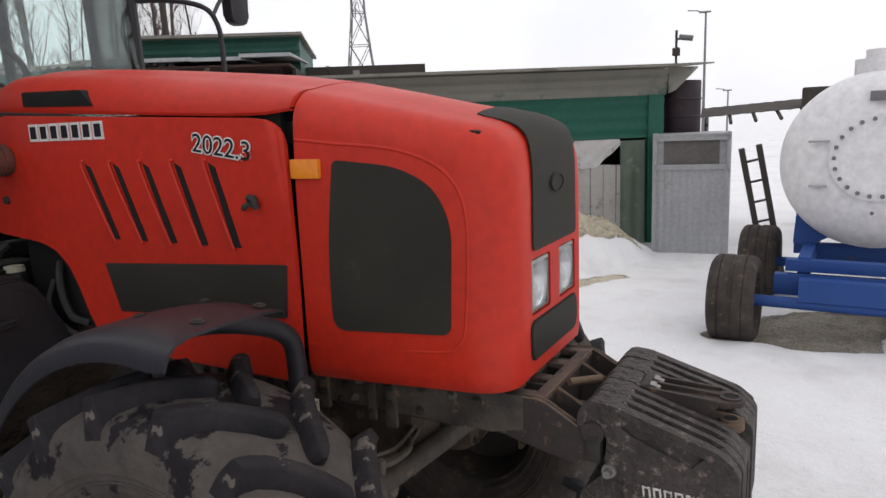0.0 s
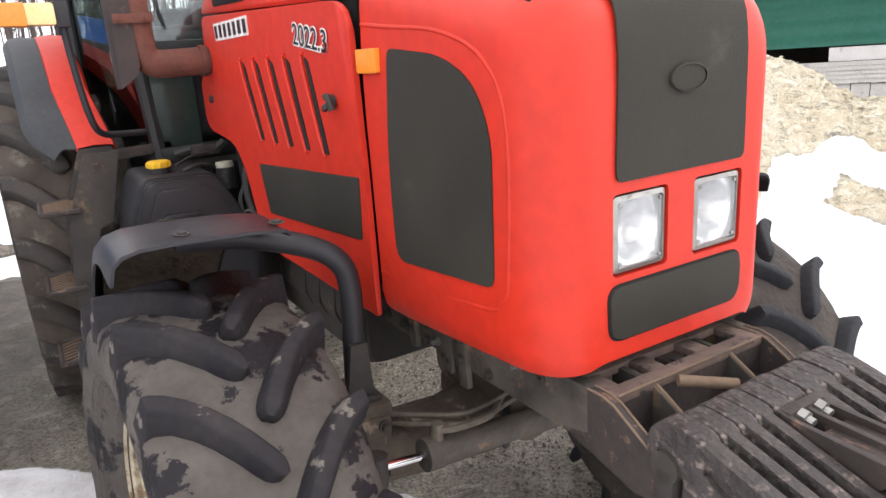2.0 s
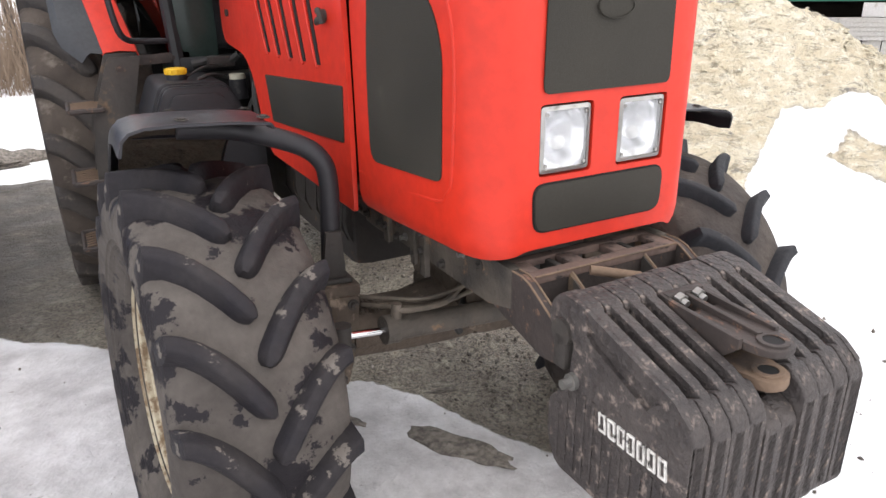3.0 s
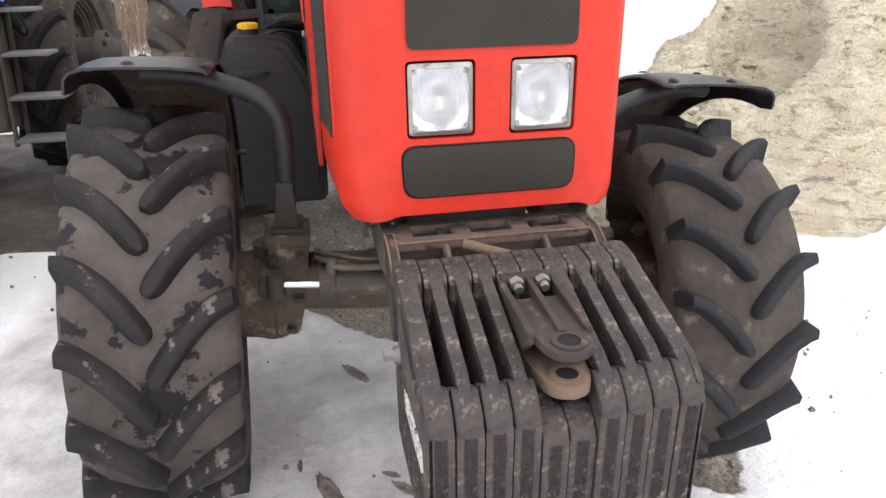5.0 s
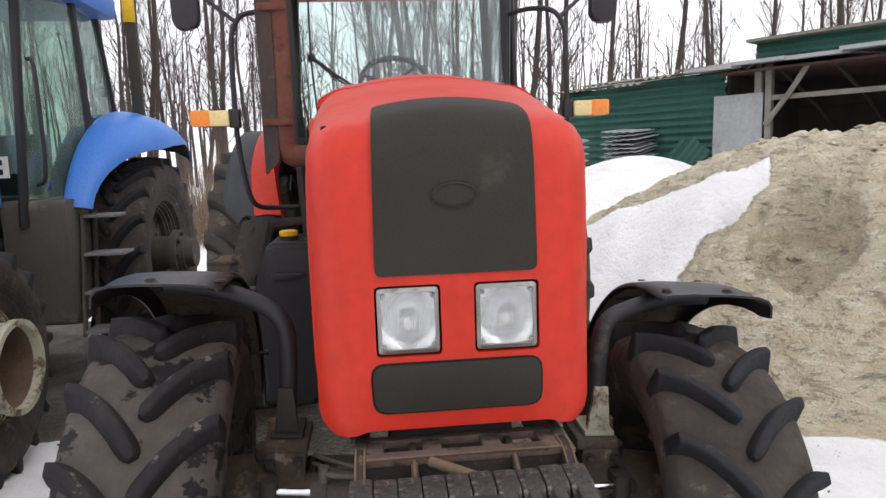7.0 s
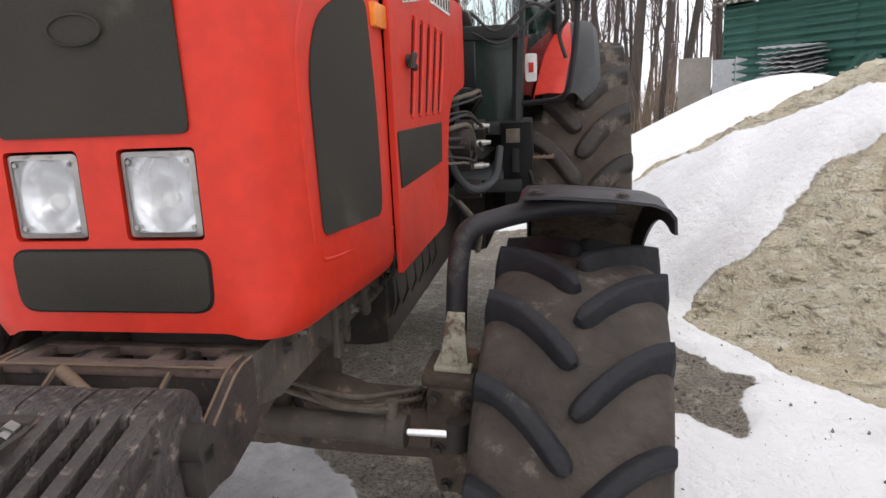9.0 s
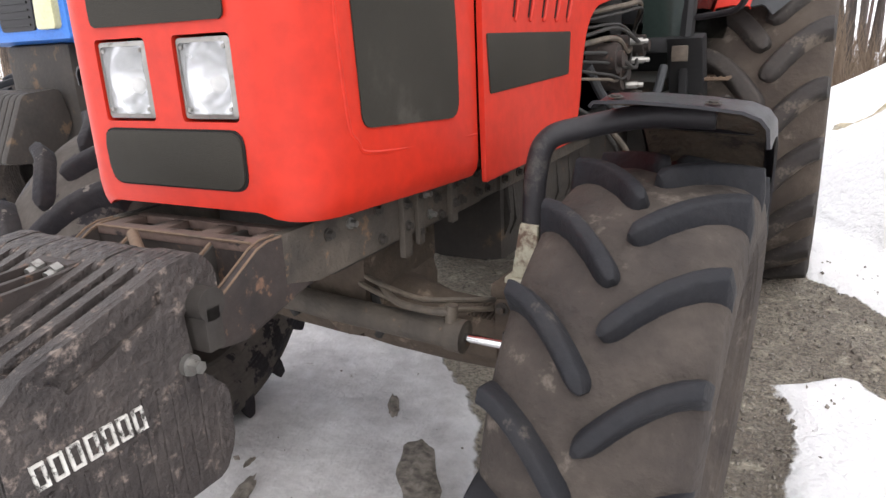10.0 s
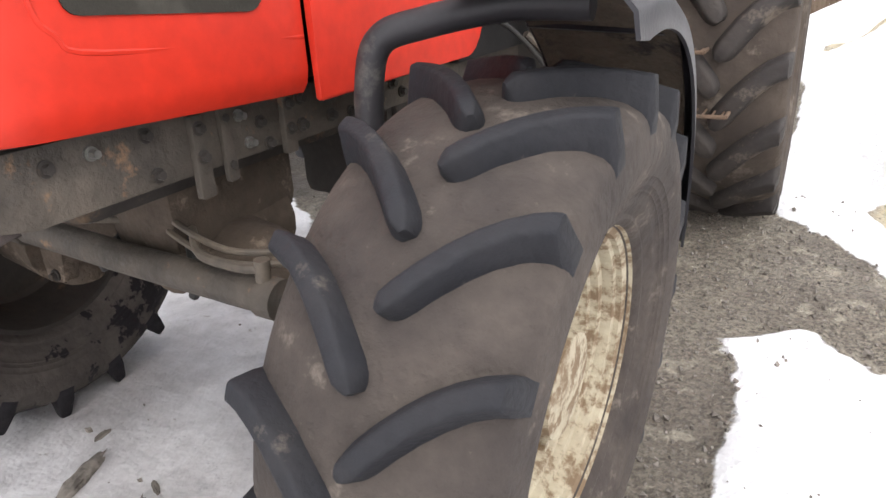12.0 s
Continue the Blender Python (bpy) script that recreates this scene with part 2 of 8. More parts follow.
M_WORN = material("worn_iron", (0.024, 0.020, 0.019), 0.6, color2=(0.056, 0.043, 0.038), scale=8, fine=50, bump=0.7, bump_scale=60, dirt=(0.150, 0.088, 0.060), dirt_at=0.575, dirt_scale=26)
M_RUST = material("rusty_casting", (0.12, 0.078, 0.052), 0.8, color2=(0.185, 0.13, 0.092), scale=6, fine=60, bump=0.5, bump_scale=70, dirt=(0.08, 0.06, 0.05), dirt_at=0.56, dirt_scale=8)
M_PRIMER = material("rusted_primer", (0.070, 0.048, 0.042), 0.75, color2=(0.165, 0.112, 0.092), scale=14, fine=60, bump=0.6, bump_scale=60, dirt=(0.030, 0.025, 0.024), dirt_at=0.55, dirt_scale=20)
M_RUSTRED = material("rusty_exhaust", (0.095, 0.037, 0.027), 0.75, color2=(0.160, 0.060, 0.042), scale=7, fine=50, bump=0.35, bump_scale=60, dirt=(0.05, 0.03, 0.028), dirt_at=0.56, dirt_scale=6)
M_SHIELD = material("sooty_shield", (0.034, 0.026, 0.025), 0.7, color2=(0.070, 0.045, 0.040), scale=5, fine=50, bump=0.3, bump_scale=60, dirt=(0.11, 0.06, 0.045), dirt_at=0.60, dirt_scale=8)
M_TYRE = material("mud_coated_tyre", (0.046, 0.040, 0.037), 0.9, color2=(0.108, 0.095, 0.085), scale=4, fine=40, bump=1.0, bump_scale=20, dirt=(0.014, 0.012, 0.014), spec=0.15, dirt_edge=0.015, dirt_at=0.545, dirt_scale=6, dirt_rough=0.6, spread=0.5, bump_deep=0.010)
M_TYREDARK = material("dark_tyre_rubber", (0.032, 0.026, 0.024), 0.8, color2=(0.082, 0.068, 0.058), scale=6, fine=40, bump=1.0, bump_scale=28, dirt=(0.130, 0.110, 0.092), dirt_at=0.59, dirt_scale=12, spread=0.45, bump_deep=0.012)
M_LUGDARK = material("dark_lug_rubber", (0.009, 0.010, 0.014), 0.68, color2=(0.026, 0.025, 0.027), scale=7, fine=50, bump=0.8, bump_scale=40, dirt=(0.095, 0.082, 0.07), dirt_at=0.60, dirt_scale=9, bump_deep=0.006)
M_TYREREAR = material("dusty_rear_tyre", (0.046, 0.036, 0.030), 0.85, color2=(0.098, 0.079, 0.064), scale=5, fine=40, bump=1.0, bump_scale=24, dirt=(0.145, 0.122, 0.10), dirt_at=0.57, dirt_scale=6, spread=0.45, bump_deep=0.010)
M_LUGREAR = material("worn_rear_lug", (0.026, 0.024, 0.025), 0.62, color2=(0.060, 0.050, 0.043), scale=6, fine=50, bump=0.8, bump_scale=40, dirt=(0.135, 0.112, 0.092), dirt_at=0.56, dirt_scale=8, bump_deep=0.006)
M_CAKED = material("caked_mud", (0.060, 0.047, 0.035), 0.95, color2=(0.115, 0.092, 0.068), scale=12, fine=60, bump=1.0, bump_scale=22, dirt=(0.022, 0.018, 0.015), dirt_at=0.55, dirt_scale=9, bump_deep=0.02)
M_WORNWHITE = material("worn_white_paint", (0.70, 0.68, 0.64), 0.7, color2=(0.5, 0.48, 0.45), scale=30, bump=0.2, dirt=(0.05, 0.045, 0.042), dirt_at=0.52, dirt_scale=45)
M_LUG = material("lug_rubber", (0.012, 0.011, 0.015), 0.66, color2=(0.036, 0.032, 0.032), scale=7, fine=50, bump=0.8, bump_scale=40, dirt=(0.120, 0.106, 0.094), spec=0.15, dirt_edge=0.02, dirt_at=0.60, dirt_scale=8, bump_deep=0.006)
M_RIM = material("cream_rim", (0.47, 0.42, 0.31), 0.65, color2=(0.32, 0.27, 0.19), scale=8, bump=0.6, dirt=(0.17, 0.12, 0.075), dirt_at=0.47, dirt_scale=16)
M_FENDER = material("fender_plastic", (0.015, 0.015, 0.019), 0.34, color2=(0.028, 0.026, 0.030), scale=4, fine=90, bump=0.2, bump_scale=120, dirt=(0.10, 0.092, 0.085), dirt_at=0.64, dirt_scale=6)
M_GREYP = material("grey_fender", (0.032, 0.034, 0.038), 0.55, color2=(0.058, 0.060, 0.064), scale=4, bump=0.1)
M_CHROME = material("chrome", (0.75, 0.75, 0.75), 0.12, metal=1.0, color2=(0.7, 0.7, 0.7), bump=0.02)
M_ZINC = material("zinc_bolt", (0.40, 0.39, 0.37), 0.42, metal=0.9, color2=(0.26, 0.25, 0.235), bump=0.1, dirt=(0.10, 0.085, 0.07), dirt_at=0.58, dirt_scale=30)
M_REFLECT = material("reflector", (0.85, 0.86, 0.88), 0.22, metal=1.0, color2=(0.8, 0.8, 0.82), bump=0.0)
M_ORANGE = material("orange_lens", (0.85, 0.27, 0.02), 0.3, color2=(0.75, 0.22, 0.02), scale=8, bump=0.3, bump_scale=40, coat=0.5)
M_AMBERWHITE = material("pale_lens", (0.75, 0.62, 0.30), 0.3, color2=(0.7, 0.5, 0.2), scale=8, bump=0.2, coat=0.5)
M_YELLOW = material("yellow_plastic", (0.75, 0.48, 0.02), 0.45, color2=(0.65, 0.38, 0.02), scale=9, bump=0.05)
M_CREAM = material("cream_paint_chipped", (0.50, 0.48, 0.38), 0.6, color2=(0.40, 0.37, 0.28), scale=9, bump=0.3, dirt=(0.12, 0.08, 0.06), dirt_at=0.54, dirt_scale=9)
M_WHITEP = material("white_lettering", (0.78, 0.77, 0.74), 0.6, color2=(0.6, 0.58, 0.55), scale=20, bump=0.1)
M_INK = material("black_lettering", (0.015, 0.013, 0.016), 0.5, bump=0.0)
M_GLASS = glass("window_glass", (0.93, 0.975, 0.965), 0.02, 0.98)
M_DOORGLASS = glass("tinted_door_glass", (0.80, 0.86, 0.83), 0.02, 0.50)
# the pale green film paints the reflections of the blue cab's panes
M_FILMGLASS = filmed_glass("grimy_green_glass", (0.72, 0.92, 0.84), (0.40, 0.50, 0.45), 0.16, 0.62)
M_DARKPANE = material("dark_green_pane", (0.020, 0.030, 0.027), 0.12, color2=(0.030, 0.042, 0.037), scale=2, bump=0.0, spec=0.22)
M_CABDARK = material("cab_frame", (0.014, 0.014, 0.015), 0.45, color2=(0.022, 0.022, 0.023), scale=4, bump=0.08)
M_HOSE = material("rubber_hose", (0.022, 0.021, 0.021), 0.55, color2=(0.045, 0.042, 0.038), scale=12, bump=0.2)
M_PIPE = material("steel_pipe", (0.185, 0.150, 0.115), 0.55, metal=0.3, color2=(0.07, 0.062, 0.055), scale=14, bump=0.2)


# ---- ground ----
def smooth01(a, b, x):
    t = np.clip((x - a) / (b - a), 0, 1)
    return t * t * (3 - 2 * t)


def bump2(x, y, cx, cy, rx, ry, turn=0.0):
    c, s = math.cos(turn), math.sin(turn)
    u, v = ((x - cx) * c + (y - cy) * s) / rx, (-(x - cx) * s + (y - cy) * c) / ry
    return np.exp(-(u * u + v * v))


def waves(x, y, seed, base, octaves=4):
    """Uneven ground from sums of turned sine waves."""
    rng = np.random.RandomState(seed)
    h = np.zeros_like(x)
    amp, f = 1.0, base
    for _ in range(octaves):
        for _ in range(4):
            a, p, q = rng.uniform(0, TAU), rng.uniform(0, TAU), rng.uniform(0.7, 1.4)
            h += amp * np.sin((x * math.cos(a) + y * math.sin(a)) * f * q + p) / 4
        amp, f = amp * 0.5, f * 2.1
    return h


RIDGE = [(0.8, 6.5, 0.15), (1.4, 6.2, 0.60), (2.6, 5.5, 1.36), (3.5, 4.95, 1.84), (4.3, 4.05, 1.92), (5.3, 3.65, 1.66), (6.3, 3.25, 1.24), (7.3, 2.7, 0.92), (8.2, 2.25, 0.66), (8.75, 1.85, 0.22)]


def heap(x, y):
    """The heap of dug-out sand and old snow beside the tractor: a crooked ridge with steep flanks."""
    best = np.zeros_like(x)
    for (x0, y0, z0), (x1, y1, z1) in zip(RIDGE, RIDGE[1:]):
        dx, dy = x1 - x0, y1 - y0
        t = np.clip(((x - x0) * dx + (y - y0) * dy) / (dx * dx + dy * dy), 0, 1)
        d = np.sqrt((x - x0 - dx * t) ** 2 + (y - y0 - dy * t) ** 2 + 0.02) - 0.14
        best = np.maximum(best, z0 + (z1 - z0) * t - d * (0.80 + 0.04 * x0))
    r = np.sqrt(((x - 3.28) / 0.50) ** 2 + ((y - 3.73) / 0.60) ** 2)
    return best - 0.40 * (1 - smooth01(0.68, 0.80, r)) * smooth01(0.25, 0.7, best)


def mound(x, y):
    """The bank of clean snow behind the heap."""
    return 1.66 * bump2(x, y, 3.7, 8.1, 2.2, 2.0, 0.1) + 0.35 * bump2(x, y, 1.5, 9.5, 1.6, 2.4)


def height(x, y):
    h = np.maximum(heap(x, y), mound(x, y) - 0.03)
    near = np.exp(-((x / 9) ** 2 + ((y - 2) / 10) ** 2))
    h = h + near * (0.018 * waves(x, y, 3, 1.7) + 0.010 * waves(x, y, 5, 9.0, 3))
    bare = smooth01(0.3, 0.8, cover(x, y)[1])
    h = h + 0.03 * np.clip(heap(x, y), 0, 0.8) * waves(x, y, 8, 6.0, 3) + 0.20 * bare * np.clip(heap(x, y), 0, 0.7) * (0.25 - np.abs(waves(x, y, 18, 6.5, 4)))
    h = h + 0.045 * bump2(x, y, -0.85, 0.67, 0.45, 0.6) - 0.055 * bump2(x, y, 0.85, 0.60, 0.55, 0.75) - 0.02 + 0.05 * bump2(x, y, 0.9, 3.6, 0.9, 0.9) - 0.28 * smooth01(4.5, 8.5, x) * (1 - smooth01(2.0, 5.0, y))
    h = h + 0.03 * near * smooth01(0.35, 0.75, cover(x, y)[0])
    far = smooth01(14, 60, np.hypot(x, y))
    return h * (1 - far) + far * 0.05 * waves(x, y, 11, 0.05, 2)


def axis_steps(lo, hi, step, reach):
    mid = np.arange(lo, hi + step / 2, step)
    out = [step]
    while sum(out) < reach:
        out.append(out[-1] * 1.22)
    grow = np.cumsum(out)
    return np.concatenate(((lo - grow)[::-1], mid, hi + grow))


def inside(x, y, pts):
    """Signed distance into a polygon: plus inside, minus outside."""
    d = np.full_like(x, 1e9)
    odd = np.zeros(x.shape, dtype=bool)
    for (x0, y0), (x1, y1) in zip(pts, pts[1:] + pts[:1]):
        dx, dy = x1 - x0, y1 - y0
        t = np.clip(((x - x0) * dx + (y - y0) * dy) / (dx * dx + dy * dy), 0, 1)
        d = np.minimum(d, np.hypot(x - x0 - dx * t, y - y0 - dy * t))
        if y0 != y1:
            odd ^= ((y0 > y) != (y1 > y)) & (x < x0 + dx * (y - y0) / dy)
    return np.where(odd, d, -d)


MUD = [(-4.8, 3.3), (-1.8, 2.9), (-0.6, 2.05), (0.02, 1.34), (0.32, 0.60), (1.0, 0.1), (1.2, 0.5), (1.22, 1.2), (1.08, 2.0), (1.38, 2.2), (1.60, 1.98), (1.69, 2.2), (1.74, 2.44), (1.90, 2.58), (1.66, 2.80), (1.53, 3.0), (1.40, 3.2), (1.20, 3.6), (1.12, 6.4), (-0.5, 6.6), (-2.6, 6.5), (-5.0, 7.0)]
SAND = [(1.60, 3.55), (1.70, 3.30), (1.90, 3.05), (2.03, 2.70), (2.22, 2.50), (2.40, 2.25), (3.0, 2.1), (3.6, 2.35), (4.3, 2.6), (5.2, 2.62), (6.0, 2.55), (7.0, 2.2), (8.0, 1.95), (8.5, 1.7), (8.7, 2.5), (6.8, 4.0), (4.6, 5.0), (3.55, 5.2), (2.6, 5.68), (1.3, 6.34), (1.25, 6.12), (1.95, 5.68), (2.5, 5.22), (3.0, 4.86), (3.45, 4.55), (3.32, 4.28), (3.05, 4.24), (2.75, 4.30), (2.50, 4.20), (2.30, 4.08), (2.12, 3.98), (1.92, 4.02), (1.75, 3.98), (1.66, 3.80)]
STREAK = [(4.3, 2.25), (5.2, 1.75), (6.6, 1.45), (6.75, 1.65), (5.7, 2.0), (4.9, 2.5)]
# dark mud between the tractors, with their shade put into its colour
SHADED_MUD = [(-5.0, 2.2), (-2.0, 2.3), (-1.45, 2.9), (-1.3, 4.5), (-1.2, 6.6), (-3.0, 6.9), (-5.2, 7.2)]
SLUSH = [(4.40, -0.02), (4.09, 0.07), (3.94, -0.53), (4.02, -1.18), (5.44, -1.26), (5.15, -0.48), (4.67, -0.25)]


def cover(x, y):
    """How much of the ground is snow, sand and wet ice, and how much is darkened."""
    w = 0.10 * waves(x, y, 21, 2.3, 4)
    sand = smooth01(-0.12, 0.12, inside(x, y, SAND) + 0.6 * w)
    sand = np.maximum(sand, smooth01(-0.16, 0.10, inside(x, y, STREAK) + 1.4 * w - 0.05))
    mud = smooth01(-0.14, 0.14, np.maximum(inside(x, y, MUD), inside(x, y, SLUSH)) + w)
    snow = 1 - np.maximum(mud, sand)
    ice = smooth01(-0.3, 0.3, inside(x, y, [(-1.9, -0.9), (0.75, -0.9), (0.9, 0.1), (0.4, 0.6), (-0.4, 1.9), (-1.9, 2.9)]) + w)
    # weight of the painted shade inside the heap's hollow
    r = np.sqrt(((x - 3.28) / 0.50) ** 2 + ((y - 3.73) / 0.60) ** 2) + 0.9 * w
    wet = 0.32 * (1 - smooth01(0.66, 0.90, r))
    # shaded mud between the tractors shares this channel with the heap's hollow
    dark = smooth01(-0.35, 0.25, inside(x, y, SHADED_MUD) + 2.0 * w)
    wet = np.maximum(wet, dark * (1 - sand))
    return snow, np.maximum(sand, 0.45 * smooth01(-0.1, 0.1, inside(x, y, SLUSH))), ice, wet


def ground_sheet():
    xs, ys = axis_steps(-4.6, 8.0, 0.05, 420), axis_steps(-1.9, 9.0, 0.05, 420)
    X, Y = np.meshgrid(xs, ys)
    Z = height(X, Y)
    nx, ny = len(xs), len(ys)
    me = bpy.data.meshes.new("ground")
    verts = np.stack((X, Y, Z), axis=-1).reshape(-1, 3)
    i = np.arange(nx * ny).reshape(ny, nx)
    quads = np.stack((i[:-1, :-1], i[:-1, 1:], i[1:, 1:], i[1:, :-1]), axis=-1).reshape(-1, 4)
    me.from_pydata(verts.tolist(), [], quads.tolist())
    me.polygons.foreach_set("use_smooth", np.ones(len(me.polygons), dtype=bool))
    snow, sand, ice, wet = cover(X, Y)
    att = me.attributes.new("cover", "FLOAT_COLOR", "POINT")
    att.data.foreach_set("color", np.stack((snow, sand, ice, wet), axis=-1).astype(np.float32).ravel())
    return me


def ground_material():
    m = bpy.data.materials.new("thawing_ground")
    m.use_nodes = True
    nt = m.node_tree
    bs = nt.nodes["Principled BSDF"]
    geo, att = nt.nodes.new("ShaderNodeNewGeometry"), nt.nodes.new("ShaderNodeAttribute")
    att.attribute_name = "cover"
    sep = nt.nodes.new("ShaderNodeSeparateColor")
    nt.links.new(att.outputs["Color"], sep.inputs[0])

    def nz(s, det=6.0, rgh=0.6):
        n = nt.nodes.new("ShaderNodeTexNoise")
        n.inputs["Scale"].default_value, n.inputs["Detail"].default_value, n.inputs["Roughness"].default_value = s, det, rgh
        nt.links.new(geo.outputs["Position"], n.inputs["Vector"])
        return n.outputs["Fac"]

    def rng(src, a, b, c=0.0, d=1.0):
        r = nt.nodes.new("ShaderNodeMapRange")
        for k, v in zip(("From Min", "From Max", "To Min", "To Max"), (a, b, c, d)):
            r.inputs[k].default_value = v
        nt.links.new(src, r.inputs["Value"])
        return r.outputs[0]

    def calc(op, a, b):
        x = nt.nodes.new("ShaderNodeMath")
        x.operation = op
        for sock, v in zip(x.inputs, (a, b)):
            if isinstance(v, bpy.types.NodeSocket):
                nt.links.new(v, sock)
            else:
                sock.default_value = v
        return x.outputs[0]

    def mix(fac, a, b, data="RGBA"):
        x = nt.nodes.new("ShaderNodeMix")
        x.data_type = data
        idx = (6, 7, 2) if data == "RGBA" else (2, 3, 0)
        for sock, v in ((x.inputs[0], fac), (x.inputs[idx[0]], a), (x.inputs[idx[1]], b)):
            if isinstance(v, bpy.types.NodeSocket):
                nt.links.new(v, sock)
            else:
                sock.default_value = (*v, 1) if isinstance(v, tuple) else v
        return x.outputs[idx[2]]

    snow_edge = calc("ADD", sep.outputs[0], calc("MULTIPLY", calc("SUBTRACT", nz(3.2, 9.0, 0.66), 0.5), 1.1))
    is_snow = rng(snow_edge, 0.46, 0.54)
    pebble = nt.nodes.new("ShaderNodeTexVoronoi")
    pebble.inputs["Scale"].default_value = 55.0
    nt.links.new(geo.outputs["Position"], pebble.inputs["Vector"])
    clod = nt.nodes.new("ShaderNodeTexVoronoi")
    clod.inputs["Scale"].default_value = 17.0
    nt.links.new(geo.outputs["Position"], clod.inputs["Vector"])
    mud = mix(rng(nz(2.3, 8.0, 0.65), 0.38, 0.62), (0.27, 0.23, 0.185), (0.44, 0.39, 0.31))
    mud = mix(rng(nz(48, 8.0, 0.78), 0.47, 0.56), mud, (0.150, 0.128, 0.105))
    mud = mix(rng(nz(7.0, 8.0, 0.72), 0.55, 0.63), mud, (0.52, 0.465, 0.37))
    mud = mix(rng(nz(85, 4.0, 0.7), 0.58, 0.68), mud, (0.36, 0.335, 0.30))
    layer = nt.nodes.new("ShaderNodeMapping")
    layer.inputs["Scale"].default_value = (1.0, 1.0, 3.2)
    nt.links.new(geo.outputs["Position"], layer.inputs[0])

    def strata(s, det, rgh):
        n = nt.nodes.new("ShaderNodeTexNoise")
        n.inputs["Scale"].default_value, n.inputs["Detail"].default_value, n.inputs["Roughness"].default_value = s, det, rgh
        n.inputs["Distortion"].default_value = 0.6
        nt.links.new(layer.outputs[0], n.inputs["Vector"])
        return n.outputs["Fac"]

    sand = mix(rng(strata(1.6, 8.0, 0.62), 0.38, 0.62), (0.76, 0.68, 0.51), (0.68, 0.575, 0.395))
    sand = mix(rng(strata(6.0, 9.0, 0.74), 0.49, 0.60), sand, (0.86, 0.80, 0.655))
    sand = mix(rng(strata(5.0, 10.0, 0.80), 0.53, 0.59), sand, (0.41, 0.35, 0.245))
    sand = mix(rng(strata(13.0, 10.0, 0.82), 0.575, 0.64), sand, (0.29, 0.24, 0.165))
    sand = mix(rng(strata(2.6, 10.0, 0.78), 0.60, 0.66), sand, (0.25, 0.225, 0.195))
    # browner, darker sand that stands for the shade in the hollow
    hollow_tone = mix(rng(nz(9.0, 8.0, 0.78), 0.44, 0.58), (0.58, 0.495, 0.33), (0.31, 0.245, 0.15))
    sand = mix(calc("MULTIPLY", att.outputs["Alpha"], 0.9), sand, hollow_tone)
    # mud darkened where the two tractors shade it
    mud = mix(calc("MULTIPLY", att.outputs["Alpha"], rng(nz(3.0, 8.0, 0.7), 0.30, 0.55, 0.45, 0.95)), mud, (0.095, 0.082, 0.070))
    earth = mix(rng(sep.outputs[1], 0.3, 0.7), mud, sand)
    white = mix(rng(nz(1.3, 7.0), 0.35, 0.7), (0.86, 0.86, 0.87), (0.80, 0.79, 0.80))
    white = mix(rng(nz(0.8, 9.0, 0.70), 0.52, 0.70), white, (0.70, 0.69, 0.695))
    white = mix(rng(nz(26, 8.0, 0.75), 0.67, 0.76), white, (0.60, 0.575, 0.54))
    icy = mix(rng(nz(4.0, 9.0, 0.72), 0.36, 0.64), (0.36, 0.345, 0.345), (0.62, 0.605, 0.605))
    icy = mix(rng(nz(11, 8.0, 0.72), 0.64, 0.70), icy, (0.22, 0.195, 0.165))
    icy = mix(rng(nz(60, 5.0, 0.7), 0.66, 0.74), icy, (0.10, 0.09, 0.08))
    white = mix(rng(sep.outputs[2], 0.2, 0.7), white, icy)
    nt.links.new(mix(is_snow, earth, white), bs.inputs["Base Color"])
    wet = mix(rng(nz(1.7), 0.4, 0.6), 0.75, 0.45, "FLOAT")
    nt.links.new(mix(is_snow, wet, mix(rng(sep.outputs[2], 0.2, 0.7), 0.85, 0.35, "FLOAT"), "FLOAT"), bs.inputs["Roughness"])
    b1, b2 = nt.nodes.new("ShaderNodeBump"), nt.nodes.new("ShaderNodeBump")
    b1.inputs["Strength"].default_value, b1.inputs["Distance"].default_value = 1.0, 0.10
    b2.inputs["Strength"].default_value, b2.inputs["Distance"].default_value = 1.0, 0.022
    rough_land = mix(is_snow, mix(rng(sep.outputs[1], 0.3, 0.7), 1.0, 0.8, "FLOAT"), mix(rng(sep.outputs[2], 0.2, 0.7), 0.26, 0.10, "FLOAT"), "FLOAT")
    lumps = calc("ADD", nz(8.0, 9.0, 0.70), calc("MULTIPLY", clod.outputs["Distance"], -0.35))
    nt.links.new(calc("ADD", calc("MULTIPLY", is_snow, 0.25), calc("MULTIPLY", lumps, rough_land)), b1.inputs["Height"])
    grit = calc("SUBTRACT", nz(60, 6.0, 0.75), calc("MULTIPLY", pebble.outputs["Distance"], 0.8))
    nt.links.new(calc("MULTIPLY", grit, rough_land), b2.inputs["Height"])
    nt.links.new(b1.outputs[0], b2.inputs["Normal"])
    nt.links.new(b2.outputs[0], bs.inputs["Normal"])
    return m


M_GROUND = ground_material()
ground_mesh = ground_sheet()
ground_mesh.materials.append(M_GROUND)
ground = tagged(new("ground", ground_mesh), "muddy yard with wet ice, snow patches and a sandy heap", "ground", kind="structure")


# ---- the red tractor ----
TR = thing("tractor", "red farm tractor with front ballast weights on thawing ground", "tractor")
NOSE_Y = [-0.005, -0.002, 0.003, 0.010, 0.020, 0.035, 0.055, 0.080, 0.110, 0.160, 0.300, 0.460, 0.690]
NOSE_TOP = [1.740, 1.785, 1.820, 1.840, 1.855, 1.868, 1.877, 1.885, 1.892, 1.902, 1.930, 1.965, 2.012]


def nose_top(y):
    return interp(y, NOSE_Y, NOSE_TOP)


